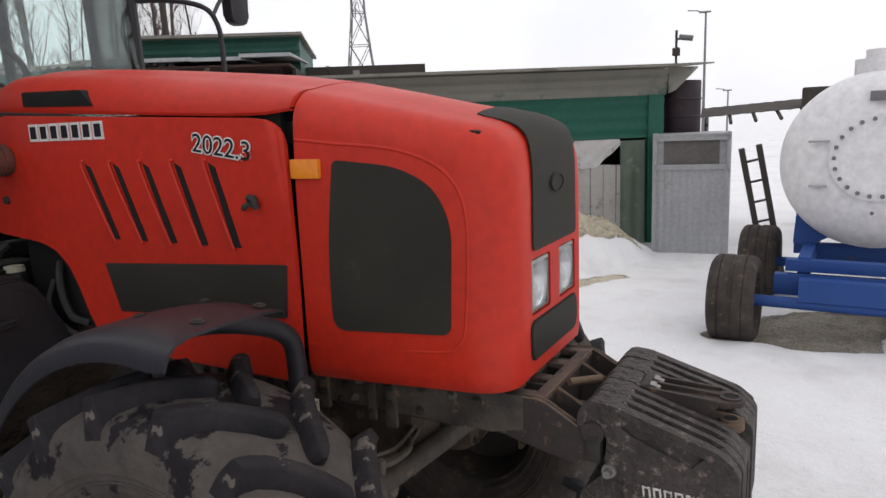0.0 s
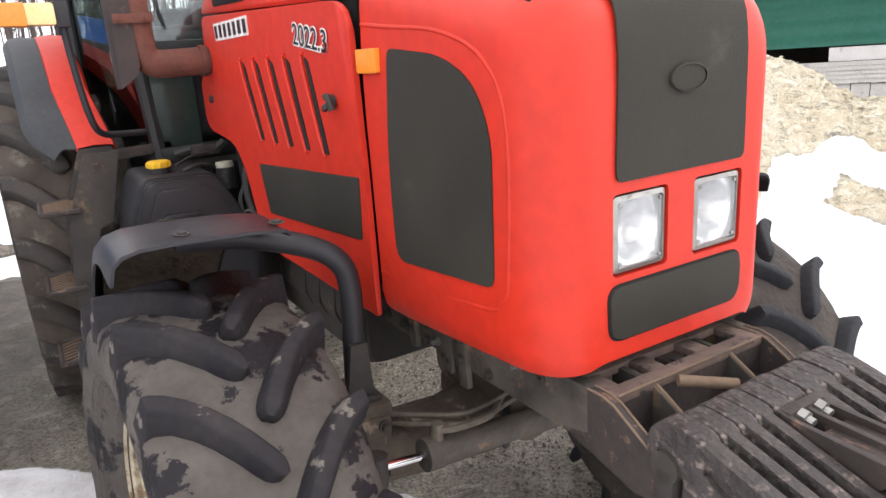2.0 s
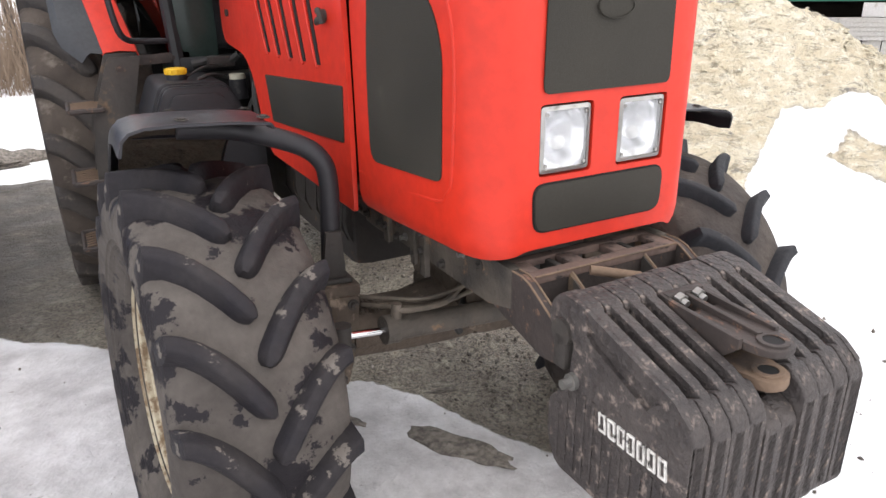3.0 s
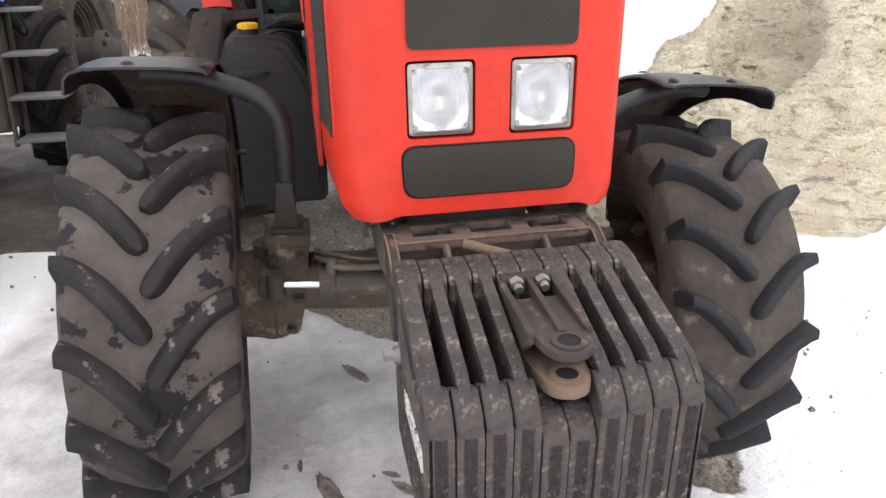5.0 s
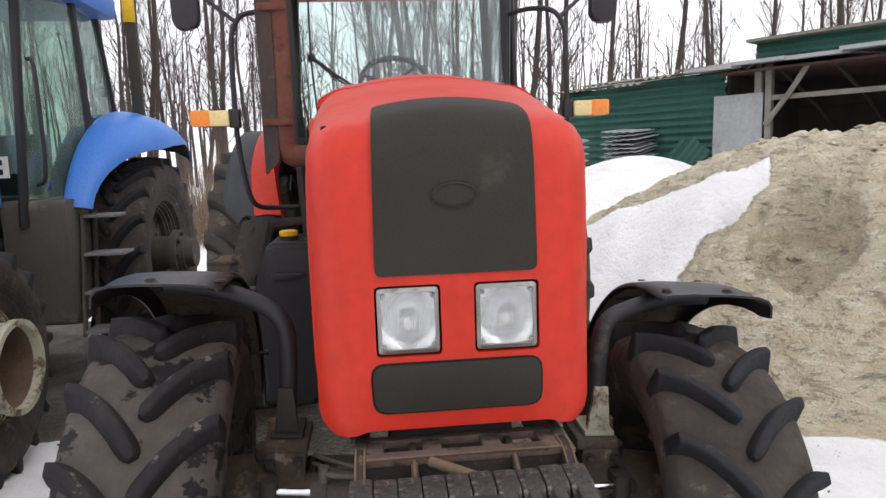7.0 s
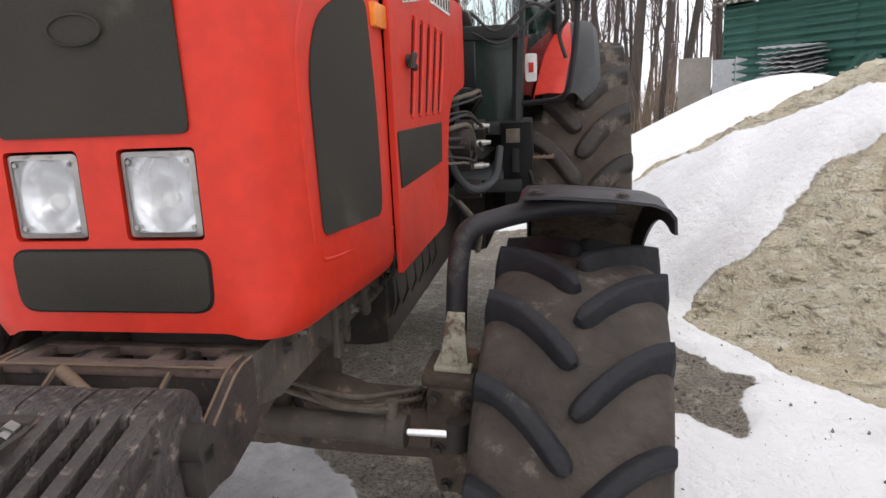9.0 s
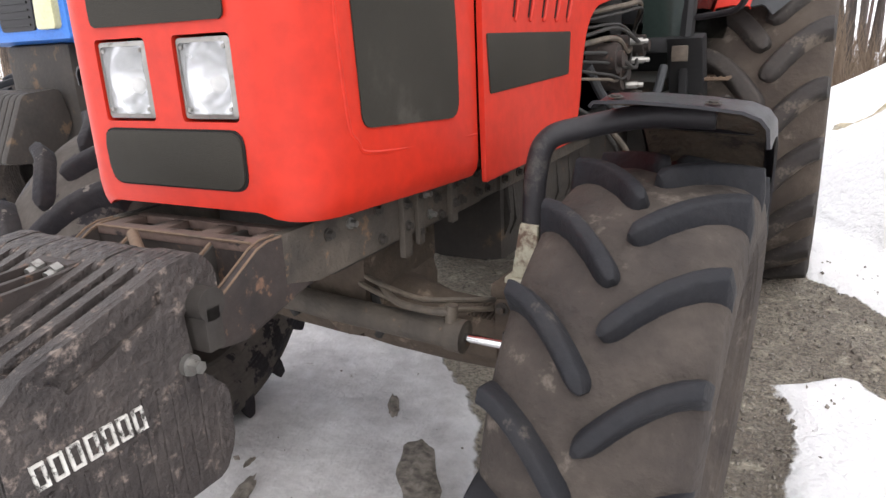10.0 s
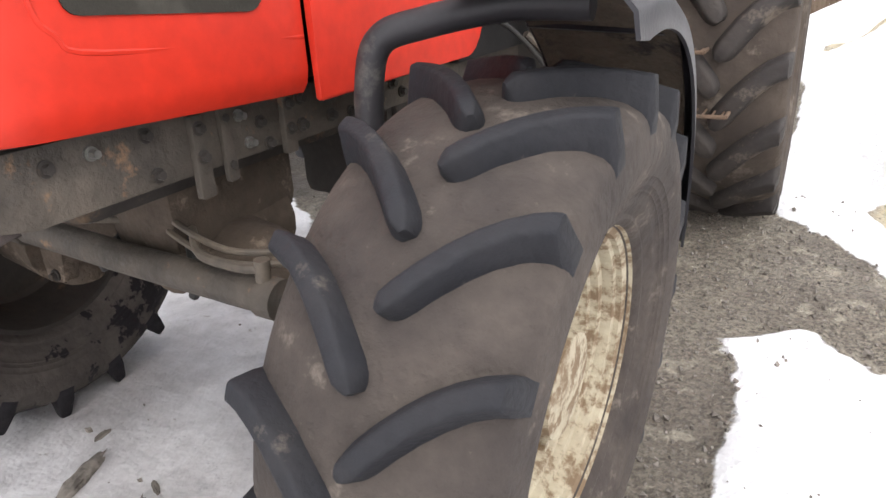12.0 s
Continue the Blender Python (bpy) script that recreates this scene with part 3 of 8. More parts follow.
def nose_low(y):
    return interp(y, [-0.005, 0.003, 0.02, 0.05, 0.1, 0.69], [1.155, 1.143, 1.135, 1.130, 1.128, 1.105])


def nose_half(y):
    d = max(0.0, 0.150 - y)
    w = 0.220 + 0.118 * math.sqrt(max(0.0, 1 - (d / 0.155) ** 2))
    return w + 0.018 * smooth01(0.12, 0.6, np.float64(y))


def shell_ring(w, low, top, r, n=7, tuck=0.02):
    """Half of a cross-section, from the bottom edge up to the middle of the top: (x, z)."""
    pts = [(w - tuck, low), (w - tuck * 0.3, low + 0.02)]
    for k in range(7):
        z = low + 0.05 + (top - 0.02 - r - low - 0.05) * k / 6
        pts.append((w - 0.02 * max(0, (z - 1.65) / 0.4) ** 2 * 1.4, z))
    x1 = pts[-1][0]
    for k in range(1, n + 1):
        a = math.pi / 2 * k / n
        pts.append((x1 - r * (1 - math.cos(a)), top - 0.02 - r + r * math.sin(a)))
    x2 = pts[-1][0]
    for k in range(1, 5):
        t = k / 4
        pts.append((x2 * (1 - t), top - 0.02 + 0.028 * (1 - (1 - t) ** 2)))
    return pts


def build_nose():
    bm = bmesh.new()
    ys = [-0.005, -0.004, -0.002, 0.0005, 0.004, 0.010, 0.018, 0.028, 0.042, 0.060, 0.082, 0.110, 0.150, 0.21, 0.29, 0.38, 0.47, 0.58, 0.693]
    rings = []
    for y in ys:
        half = shell_ring(nose_half(y), nose_low(y), nose_top(y), 0.105 if y > 0.05 else 0.105 + (0.05 - y) * 0.3)
        ring = [(-x, z) for x, z in half] + [(x, z) for x, z in reversed(half[:-1])]
        rings.append([bm.verts.new((x, y, z)) for x, z in ring])
    k = len(rings[0])
    for a, b in zip(rings, rings[1:]):
        for i in range(k - 1):
            bm.faces.new((a[i], a[i + 1], b[i + 1], b[i]))
    front = rings[0]
    edges = []
    for i in range(k):
        a, b = front[i], front[(i + 1) % k]
        edges.append(bm.edges.get((a, b)) or bm.edges.new((a, b)))
    for s in (-1, 1):
        hole = rounded([(s * 0.038, 1.327), (s * 0.188, 1.327), (s * 0.188, 1.491), (s * 0.038, 1.491)], 0.012, 3)
        loop = [bm.verts.new((x, -0.005, z)) for x, z in hole]
        deep = [bm.verts.new((x, 0.075, z)) for x, z in hole]
        n = len(loop)
        for i in range(n):
            edges.append(bm.edges.new((loop[i], loop[(i + 1) % n])))
        for i in range(n):
            bm.faces.new((loop[i], loop[(i + 1) % n], deep[(i + 1) % n], deep[i]))
    bmesh.ops.triangle_fill(bm, use_beauty=True, edges=edges)
    return part("hood_nose", bm, M_RED, TR, "red glossy rounded tractor hood nose", angle=40)


nose = build_nose()


def nose_line(z0, y1, step=0.03):
    """Points down the middle of the front from the height z0, over the edge, to y1."""
    zs = np.concatenate(([z0, z0 + 0.005, z0 + 0.014], np.linspace(z0 + 0.03, 1.738, 7)))
    out = [(-0.005, float(z)) for z in zs]
    for y in (-0.002, 0.003, 0.010, 0.020, 0.035, 0.055, 0.080, 0.110, 0.140, y1):
        out.append((y, nose_top(y)))
    return out


def grille_panel():
    bm = bmesh.new()
    line = nose_line(1.514, 0.165)
    rows = []
    for j, (y, z) in enumerate(line):
        a, b = line[max(j - 1, 0)], line[min(j + 1, len(line) - 1)]
        d = Vector((b[0] - a[0], b[1] - a[1])).normalized()
        nrm = Vector((-d.y, d.x))
        t = j / (len(line) - 1)
        w = 0.186 - 0.012 * t - (0.014 if j == 0 else 0.005 if j == 1 else 0.001 if j == 2 else 0) - (0.010 if j == len(line) - 1 else 0)
        row = []
        for i in range(9):
            x = -w + 2 * w * i / 8
            lift = 0.006
            drop = (0.028 * (x / 0.21) ** 2 - 0.008) * float(smooth01(1.70, 1.80, np.float64(z)))
            row.append((x, y + nrm.x * lift, z + nrm.y * lift - drop))
        rows.append(row)
    sheet(bm, rows, 0.004)
    g = part("front_grille", bm, M_GRILLE, TR, "dark perforated front grille panel")
    bm = bmesh.new()
    ring = [(0.051 * math.cos(a), 1.692 + 0.027 * math.sin(a)) for a in (TAU * i / 40 for i in range(40))]
    ring2 = [(0.047 * math.cos(a), 1.692 + 0.0235 * math.sin(a)) for a in (TAU * i / 40 for i in range(40))]
    va, vb = [bm.verts.new((x, -0.0185, z)) for x, z in ring], [bm.verts.new((x, -0.0195, z)) for x, z in ring2]
    vc = [bm.verts.new((x * 1.02, -0.012, z)) for x, z in ring]
    for i in range(40):
        j = (i + 1) % 40
        bm.faces.new((va[i], va[j], vb[j], vb[i]))
        bm.faces.new((vc[i], vc[j], va[j], va[i]))
    bm.faces.new([bm.verts.new((x, -0.0165, z)) for x, z in ring2])
    part("badge", bm, M_GRILLE, g, "plain oval badge on the grille")
    bm = bmesh.new()
    prism(bm, rounded([(-0.196, 1.198), (0.188, 1.198), (0.190, 1.309), (-0.200, 1.309)], 0.032, 5), "y", -0.012, 0.0, 0.003)
    vent = part("lower_vent", bm, M_GRILLE, TR, "dark lower front vent panel")
    # dark border painted as the shaded gap round the vent
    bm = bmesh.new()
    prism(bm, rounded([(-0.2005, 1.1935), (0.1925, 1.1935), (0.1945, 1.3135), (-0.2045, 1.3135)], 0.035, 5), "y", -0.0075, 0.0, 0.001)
    part("vent_gap_shade", bm, M_DARK, vent)


grille_panel()


def headlight(s):
    x0, x1, z0, z1 = (0.0430, 0.1830, 1.3330, 1.4850)
    xa, xb = sorted((s * x0, s * x1))
    bm = bmesh.new()
    outer = rounded([(xa, z0), (xb, z0), (xb, z1), (xa, z1)], 0.010, 3)
    inner = rounded([(xa + 0.009, z0 + 0.009), (xb - 0.009, z0 + 0.009), (xb - 0.009, z1 - 0.009), (xa + 0.009, z1 - 0.009)], 0.008, 3)
    n = len(outer)
    rings = [[bm.verts.new((x, y, z)) for x, z in pts] for pts, y in ((outer, 0.03), (outer, 0.0), (inner, -0.004), (inner, 0.004))]
    for a, b in zip(rings, rings[1:]):
        for i in range(n):
            bm.faces.new((a[i], a[(i + 1) % n], b[(i + 1) % n], b[i]))
    lamp = part("headlight", bm, M_ZINC, TR, "square clear-glass headlight with metal rim")
    cx, cz = (xa + xb) / 2, (z0 + z1) / 2
    bm = bmesh.new()
    grid = []
    for j in range(13):
        row = []
        for i in range(13):
            u, v = -1 + i / 6, -1 + j / 6
            d = min(1.0, math.hypot(u, v))
            row.append((cx + u * 0.0635, 0.014 + 0.055 * max(0, 1 - (d / 0.92) ** 2), cz + v * 0.068))
        grid.append(row)
    sheet(bm, grid)
    part("reflector", bm, M_REFLECT, lamp)
    bm = bmesh.new()
    bmesh.ops.create_uvsphere(bm, u_segments=14, v_segments=8, radius=0.017, matrix=Matrix.Translation((cx, 0.03, cz - 0.012)))
    part("bulb", bm, M_WHITEP, lamp)
    bm = bmesh.new()
    grid = []
    for j in range(9):
        row = []
        for i in range(49):
            u, v = -1 + i / 24, -1 + j / 4
            r2 = u * u + v * v
            flute = 0.0011 * (1 - math.cos(i * math.pi)) * (1.0 if r2 < 0.86 or v > 0.3 else 0.2)
            row.append((cx + u * 0.0625, 0.002 - 0.004 * max(0, 1 - r2 * 0.7) - flute, cz + v * 0.0675))
        grid.append(row)
    sheet(bm, grid)
    lens = part("lens", bm, M_LENS, lamp, "fluted glass lens")
    lens.visible_shadow = False
    for dx, dz in ((0.055, 0.058), (-0.055, 0.058), (-0.055, -0.058), (0.055, -0.058)):
        bm = bmesh.new()
        rod(bm, (cx + dx, 0.002, cz + dz), (cx + dx, -0.004, cz + dz), 0.0045, n=8)
        part("screw", bm, M_ZINC, lamp)


M_LENS = bpy.data.materials.new("lens_glass")
M_LENS.use_nodes = True
lens_bsdf = M_LENS.node_tree.nodes["Principled BSDF"]
lens_bsdf.inputs["Base Color"].default_value = (0.95, 0.96, 0.97, 1)
lens_bsdf.inputs["Roughness"].default_value = 0.22
lens_bsdf.inputs["Transmission Weight"].default_value = 0.75
lens_bsdf.inputs["IOR"].default_value = 1.3
for side in (-1, 1):
    headlight(side)


def flat_panel(name, pts, s, x, mat, parent, label="", thick=0.006, bevel=0.002):
    """A panel with an outline in (y, z) on the side s of the hood, its face at |x|."""
    bm = bmesh.new()
    prism(bm, pts, "x", s * (x - thick), s * x, bevel)
    return part(name, bm, mat, parent, label)


def side_x(y):
    return nose_half(min(y, 0.69))


def side_grille(s):
    base = [(0.548, 1.785), (0.335, 1.765), (0.218, 1.710), (0.166, 1.610), (0.180, 1.296), (0.582, 1.274), (0.584, 1.50)]
    pts = rounded(base, [0.022, 0.1, 0.09, 0.09, 0.03, 0.05, 0.1], 5)
    bm = bmesh.new()
    lo = [bm.verts.new((s * (side_x(y) - 0.03), y, z)) for y, z in pts]
    hi = [bm.verts.new((s * (side_x(y) + 0.004 - 0.028 * max(0, (z - 1.65) / 0.4) ** 2), y, z)) for y, z in pts]
    bm.faces.new(hi)
    n = len(pts)
    for i in range(n):
        bm.faces.new((lo[i], lo[(i + 1) % n], hi[(i + 1) % n], hi[i]))
    part("side_grille", bm, M_GRILLE, TR, "dark side grille panel")
    bm = bmesh.new()
    bead = [(0.690, 1.845), (0.560, 1.832), (0.330, 1.808), (0.180, 1.745), (0.122, 1.620), (0.134, 1.335), (0.162, 1.272), (0.235, 1.240), (0.690, 1.218)]
    line = [(s * (side_x(y) - 0.004 - 0.026 * max(0, (z - 1.65) / 0.4) ** 2), y, z) for y, z in bead]
    tube(bm, line, 0.0065, 8, 5)
    part("pressed_bead", bm, M_RED, TR)
    bm = bmesh.new()
    prism(bm, rounded([(0.595, 1.731), (0.700, 1.731), (0.700, 1.788), (0.595, 1.788)], 0.005, 2), "x", s * (side_x(0.65) - 0.02), s * (side_x(0.65) + 0.012), 0.003)
    part("side_marker", bm, M_ORANGE, TR, "orange plastic side marker lamp")


for side in (-1, 1):
    side_grille(side)


# the nose is a little shorter than its pattern: drawn back towards its rear seam
NOSE_FIT = Matrix.Translation((0, 0.69, 0)) @ Matrix.Diagonal((1, 0.978, 1, 1)) @ Matrix.Translation((0, -0.69, 0))
for piece in TR.children:
    if piece.name.split(".")[0] in ("hood_nose", "front_grille", "lower_vent", "headlight", "side_grille", "pressed_bead"):
        piece.matrix_basis = NOSE_FIT


# rear engine cover and side panels
def build_cover():
    bm = bmesh.new()
    rings = []
    for y in (0.700, 0.715, 0.80, 0.95, 1.2, 1.5, 1.8, 2.05, 2.2, 2.27, 2.30):
        top = interp(y, [0.7, 0.93, 1.4, 1.96, 2.2, 2.27, 2.3], [2.016, 2.052, 2.100, 2.148, 2.155, 2.14, 2.09])
        low = interp(y, [0.7, 0.85, 2.3], [1.93, 1.918, 1.992])
        w = interp(y, [0.7, 1.0, 1.5, 2.2, 2.3], [0.346, 0.354, 0.354, 0.348, 0.338])
        top -= 0.02
        r, wide = min(0.125, (top - low) * 0.92), interp(y, [0.7, 1.3], [0.112, 0.175])
        half = [(w - 0.005, low), (w, low + 0.01)]
        for k in range(9):
            a = math.pi / 2 * k / 8
            half.append((w - wide * (1 - math.cos(a)), top - r + r * math.sin(a)))
        x2 = half[-1][0]
        half += [(x2 * (1 - t), top + 0.026 * (1 - (1 - t) ** 2)) for t in (0.25, 0.5, 0.75, 1.0)]
        ring = [(-x, z) for x, z in half] + [(x, z) for x, z in reversed(half[:-1])]
        rings.append([bm.verts.new((x, y, z)) for x, z in ring])
    for a, b in zip(rings, rings[1:]):
        for i in range(len(a) - 1):
            bm.faces.new((a[i], a[i + 1], b[i + 1], b[i]))
    bm.faces.new(rings[0])
    bm.faces.new(rings[-1])
    cov = part("engine_cover", bm, M_RED, TR, "red upper engine cover", angle=40)
    for s in (-1, 1):
        # no recess is cut: its shade is a near-black patch
        bm = bmesh.new()
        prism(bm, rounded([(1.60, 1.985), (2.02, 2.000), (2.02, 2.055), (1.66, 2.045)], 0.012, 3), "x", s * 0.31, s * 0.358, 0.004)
        part("cover_vent", bm, M_DARK, cov, "near-black vent patch, coloured as a shaded recess")


build_cover()


def side_panel(s):
    if s < 0:
        back = [(1.66, 1.09), (1.745, 1.185), (1.80, 1.32), (1.87, 1.43), (1.99, 1.475), (2.28, 1.50), (2.36, 1.53), (2.36, 1.72), (2.20, 1.76), (2.18, 1.974)]
        v1 = 1.60
    else:
        back = [(1.46, 1.09), (1.53, 1.20), (1.56, 1.36), (1.62, 1.50), (1.74, 1.56), (2.05, 1.60), (2.10, 1.63), (2.10, 1.955)]
        v1 = 1.44
    front = [(0.83, 1.914), (0.752, 1.902), (0.710, 1.86), (0.702, 1.46), (0.705, 1.29)] if s < 0 else [(0.84, 1.905), (0.75, 1.890), (0.703, 1.81), (0.701, 1.46), (0.702, 1.29)]
    pts = [(0.708 if s < 0 else 0.704, 1.085), *back, *front]
    pts = rounded(pts, [0.01] + [0.05] * len(back) + [0.05, 0.06, 0.06, 0.05, 0.05], 3)
    pan = flat_panel("side_panel", pts, s, 0.374, M_RED, TR, "red engine side panel with louvres", 0.016, 0.005)
    low = [(0.752, 1.296), (0.735, 1.468), (v1 + 0.015, 1.418), (v1 - 0.045, 1.240)]
    if s > 0:
        low = [(0.737, 1.318), (0.722, 1.472), (v1 - 0.03, 1.470), (v1 - 0.05, 1.330)]
    flat_panel("lower_grille", rounded(low, 0.008, 2), s, 0.379, M_GRILLE, pan, "dark lower side grille", 0.012, 0.002)
    step = 0.157 if s < 0 else 0.125
    for i in range(5):
        yt = (1.015 if s < 0 else 0.98) + step * i
        yb = yt - 0.085 - 0.009 * i
        slit = [(yt - 0.012, 1.768), (yt + 0.016, 1.782), (yb + 0.018, 1.512), (yb - 0.010, 1.512)] if s < 0 else [(yt + 0.004, 1.768), (yt + 0.010, 1.782), (yb + 0.012, 1.512), (yb + 0.006, 1.512)]
        # dark strip on the panel in place of a shaded opening
        flat_panel("louvre_shade", slit, s, 0.3775, M_DARK, pan, "", 0.004, 0.0)
        bm = bmesh.new()
        lip = [(s * 0.374, yt + 0.018, 1.792), (s * 0.379, yt + 0.030, 1.765), (s * 0.379, yb + 0.030, 1.530), (s * 0.374, yb + 0.020, 1.503)]
        tube(bm, lip, 0.006, 8, 4)
        part("louvre_lip", bm, M_RED, pan)
    bm = bmesh.new()
    off = 0.045 if s < 0 else 0.0
    tube(bm, [(s * 0.376, 0.905 - off, 1.66), (s * 0.395, 0.895 - off, 1.675), (s * 0.398, 0.875 - off, 1.672), (s * 0.392, 0.868 - off, 1.640)], 0.010, 8, 4)
    tube(bm, [(s * 0.376, 0.905 - off, 1.655), (s * 0.392, 0.915 - off, 1.648), (s * 0.39, 0.925 - off, 1.64)], 0.009, 8, 4)
    rod(bm, (s * 0.370, 0.893 - off, 1.662), (s * 0.390, 0.893 - off, 1.662), 0.018)
    part("latch", bm, M_IRON, pan, "dark metal panel latch")
    if s < 0:
        bm = bmesh.new()
        rod(bm, (s * 0.370, 2.19, 1.64), (s * 0.386, 2.19, 1.64), 0.016)
        part("latch", bm, M_IRON, pan)
    return pan


panel_r, panel_l = side_panel(-1), side_panel(1)


def lettering(text, size, offset, mat, parent, m, name="lettering"):
    cu = bpy.data.curves.new(name, "FONT")
    cu.body, cu.size, cu.offset, cu.extrude = text, size, offset, 0.0006
    tmp = bpy.data.objects.new(name, cu)
    scene.collection.objects.link(tmp)
    me = bpy.data.meshes.new_from_object(tmp.evaluated_get(bpy.context.evaluated_depsgraph_get()))
    bpy.data.objects.remove(tmp)
    me.materials.clear()
    me.materials.append(mat)
    ob = new(name, me)
    ob.parent = parent
    ob.matrix_basis = m
    return ob


def side_lettering(s, pan):
    x = s * 0.3785
    y0 = 1.095 if s < 0 else 0.86
    turn = pose(0, 0, 0, 90, 0, -90 if s < 0 else 90)
    lean = pose(0, 0, 0, 0, 0, -8 if s < 0 else 8)
    wide = Matrix.Diagonal((1.12, 1, 1, 1))
    for off, mat, dx in ((0.0042, M_WHITEP, 0.0), (0.0, M_INK, 0.0012)):
        lettering("2022.3", 0.084, off, mat, pan, Matrix.Translation((x + s * dx, y0, 1.820)) @ turn @ lean @ wide)
    for i in range(7):
        w = 0.054
        ya = (1.97 - i * 0.064) if s < 0 else (1.30 + i * 0.06)
        ya2 = ya - w if s < 0 else ya + 0.05
        bm = bmesh.new()
        a, b = sorted((ya, ya2))
        prism(bm, [(a, 1.868), (b, 1.868), (b, 1.932), (a, 1.932)], "x", s * 0.374, s * 0.3785)
        bar = part("brand_mark", bm, M_WHITEP, pan)
        bm = bmesh.new()
        prism(bm, [(a + 0.009, 1.877), (b - 0.009, 1.877), (b - 0.009, 1.923), (a + 0.009, 1.923)], "x", s * 0.377, s * 0.3795)
        part("brand_fill", bm, M_INK, pan)


side_lettering(-1, panel_r)
side_lettering(1, panel_l)

# engine block, and near-black filler boxes whose colour stands for the bay's shade
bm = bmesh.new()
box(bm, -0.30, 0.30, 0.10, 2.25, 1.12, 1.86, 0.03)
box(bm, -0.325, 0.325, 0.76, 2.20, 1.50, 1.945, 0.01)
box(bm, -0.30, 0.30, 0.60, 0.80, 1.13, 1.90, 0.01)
part("bay_shade", bm, M_DARK, TR)
bm = bmesh.new()
box(bm, -0.18, 0.18, 1.25, 3.6, 0.66, 1.14, 0.05)
box(bm, -0.17, 0.17, 0.25, 1.3, 0.93, 1.14, 0.03)
part("gearbox", bm, M_IRON, TR, "dirty dark engine and gearbox casing")
bm = bmesh.new()
prism(bm, rounded([(-0.19, 1.0), (-0.20, 0.82), (-0.13, 0.66), (0.13, 0.66), (0.20, 0.82), (0.19, 1.0)], 0.03, 3), "y", 1.28, 2.3, 0.02)
sump = part("engine_sump", bm, M_IRON, TR, "dusty cast engine sump")
for k in range(6):
    for s in (-1, 1):
        bm = bmesh.new()
        prism(bm, [(s * 0.19, 0.98), (s * 0.207, 0.82), (s * 0.14, 0.665), (s * 0.12, 0.72), (s * 0.16, 0.9)], "y", 1.32 + 0.16 * k, 1.332 + 0.16 * k)
        part("casting_rib", bm, M_IRON, sump)


# frame rails and front bracket
def frame_rails():
    for s in (-1, 1):
        bm = bmesh.new()
        prism(bm, [(0.02, 1.112), (2.1, 1.112), (2.1, 0.985), (0.12, 0.985), (0.02, 1.01)], "x", s * 0.222, s * 0.250, 0.004)
        rail = part("frame_rail", bm, M_RAIL, TR, "dirty dark steel frame rail")
        bolts([(s * 0.250, y, z) for y, z in ((0.16, 1.075), (0.35, 1.085), (0.36, 1.01), (0.535, 1.08), (0.535, 0.985), (0.64, 1.05), (0.66, 1.0), (0.95, 1.07), (0.97, 1.01), (1.40, 1.08), (1.42, 1.02))], (s, 0, 0), 0.009, 0.012, M_IRON, rail)
        bolts([(s * 0.262, y, z) for y, z in ((0.76, 1.08), (0.76, 1.02), (0.87, 1.08), (0.87, 1.02), (1.08, 1.08), (1.08, 1.02), (1.15, 1.05), (1.20, 1.08), (1.20, 1.02), (1.27, 1.07), (1.27, 1.01))], (s, 0, 0), 0.010, 0.014, M_IRON, rail)
        for y0, y1, z0, z1 in ((0.52, 0.55, 0.95, 1.11), (0.73, 0.90, 0.985, 1.105), (1.05, 1.30, 0.985, 1.10)):
            bm = bmesh.new()
            prism(bm, rounded([(y0, z0), (y1, z0), (y1, z1), (y0, z1)], 0.008, 2), "x", s * 0.250, s * 0.262, 0.003)
            part("side_plate", bm, M_RAIL, rail)
        for y0, low in ((0.44, 0.938), (0.70, 0.965)):
            bm = bmesh.new()
            prism(bm, rounded([(y0, low), (y0 + 0.038, low), (y0 + 0.036, 1.10), (y0 + 0.004, 1.10)], 0.006, 2), "x", s * 0.250, s * 0.266, 0.002)
            hang = part("hanger_strip", bm, M_RAIL, rail, "bolted dusty hanger strip")
            bolts([(s * 0.264, y0 + 0.019, z) for z in (1.075, 1.02)], (s, 0, 0), 0.009, 0.012, M_IRON, hang)
        bolts([(s * 0.250, y, z) for y, z in ((0.24, 1.08), (0.58, 1.075), (0.60, 1.015))], (s, 0, 0), 0.008, 0.016, M_ZINC, rail, None, "bright zinc bolt")


frame_rails()


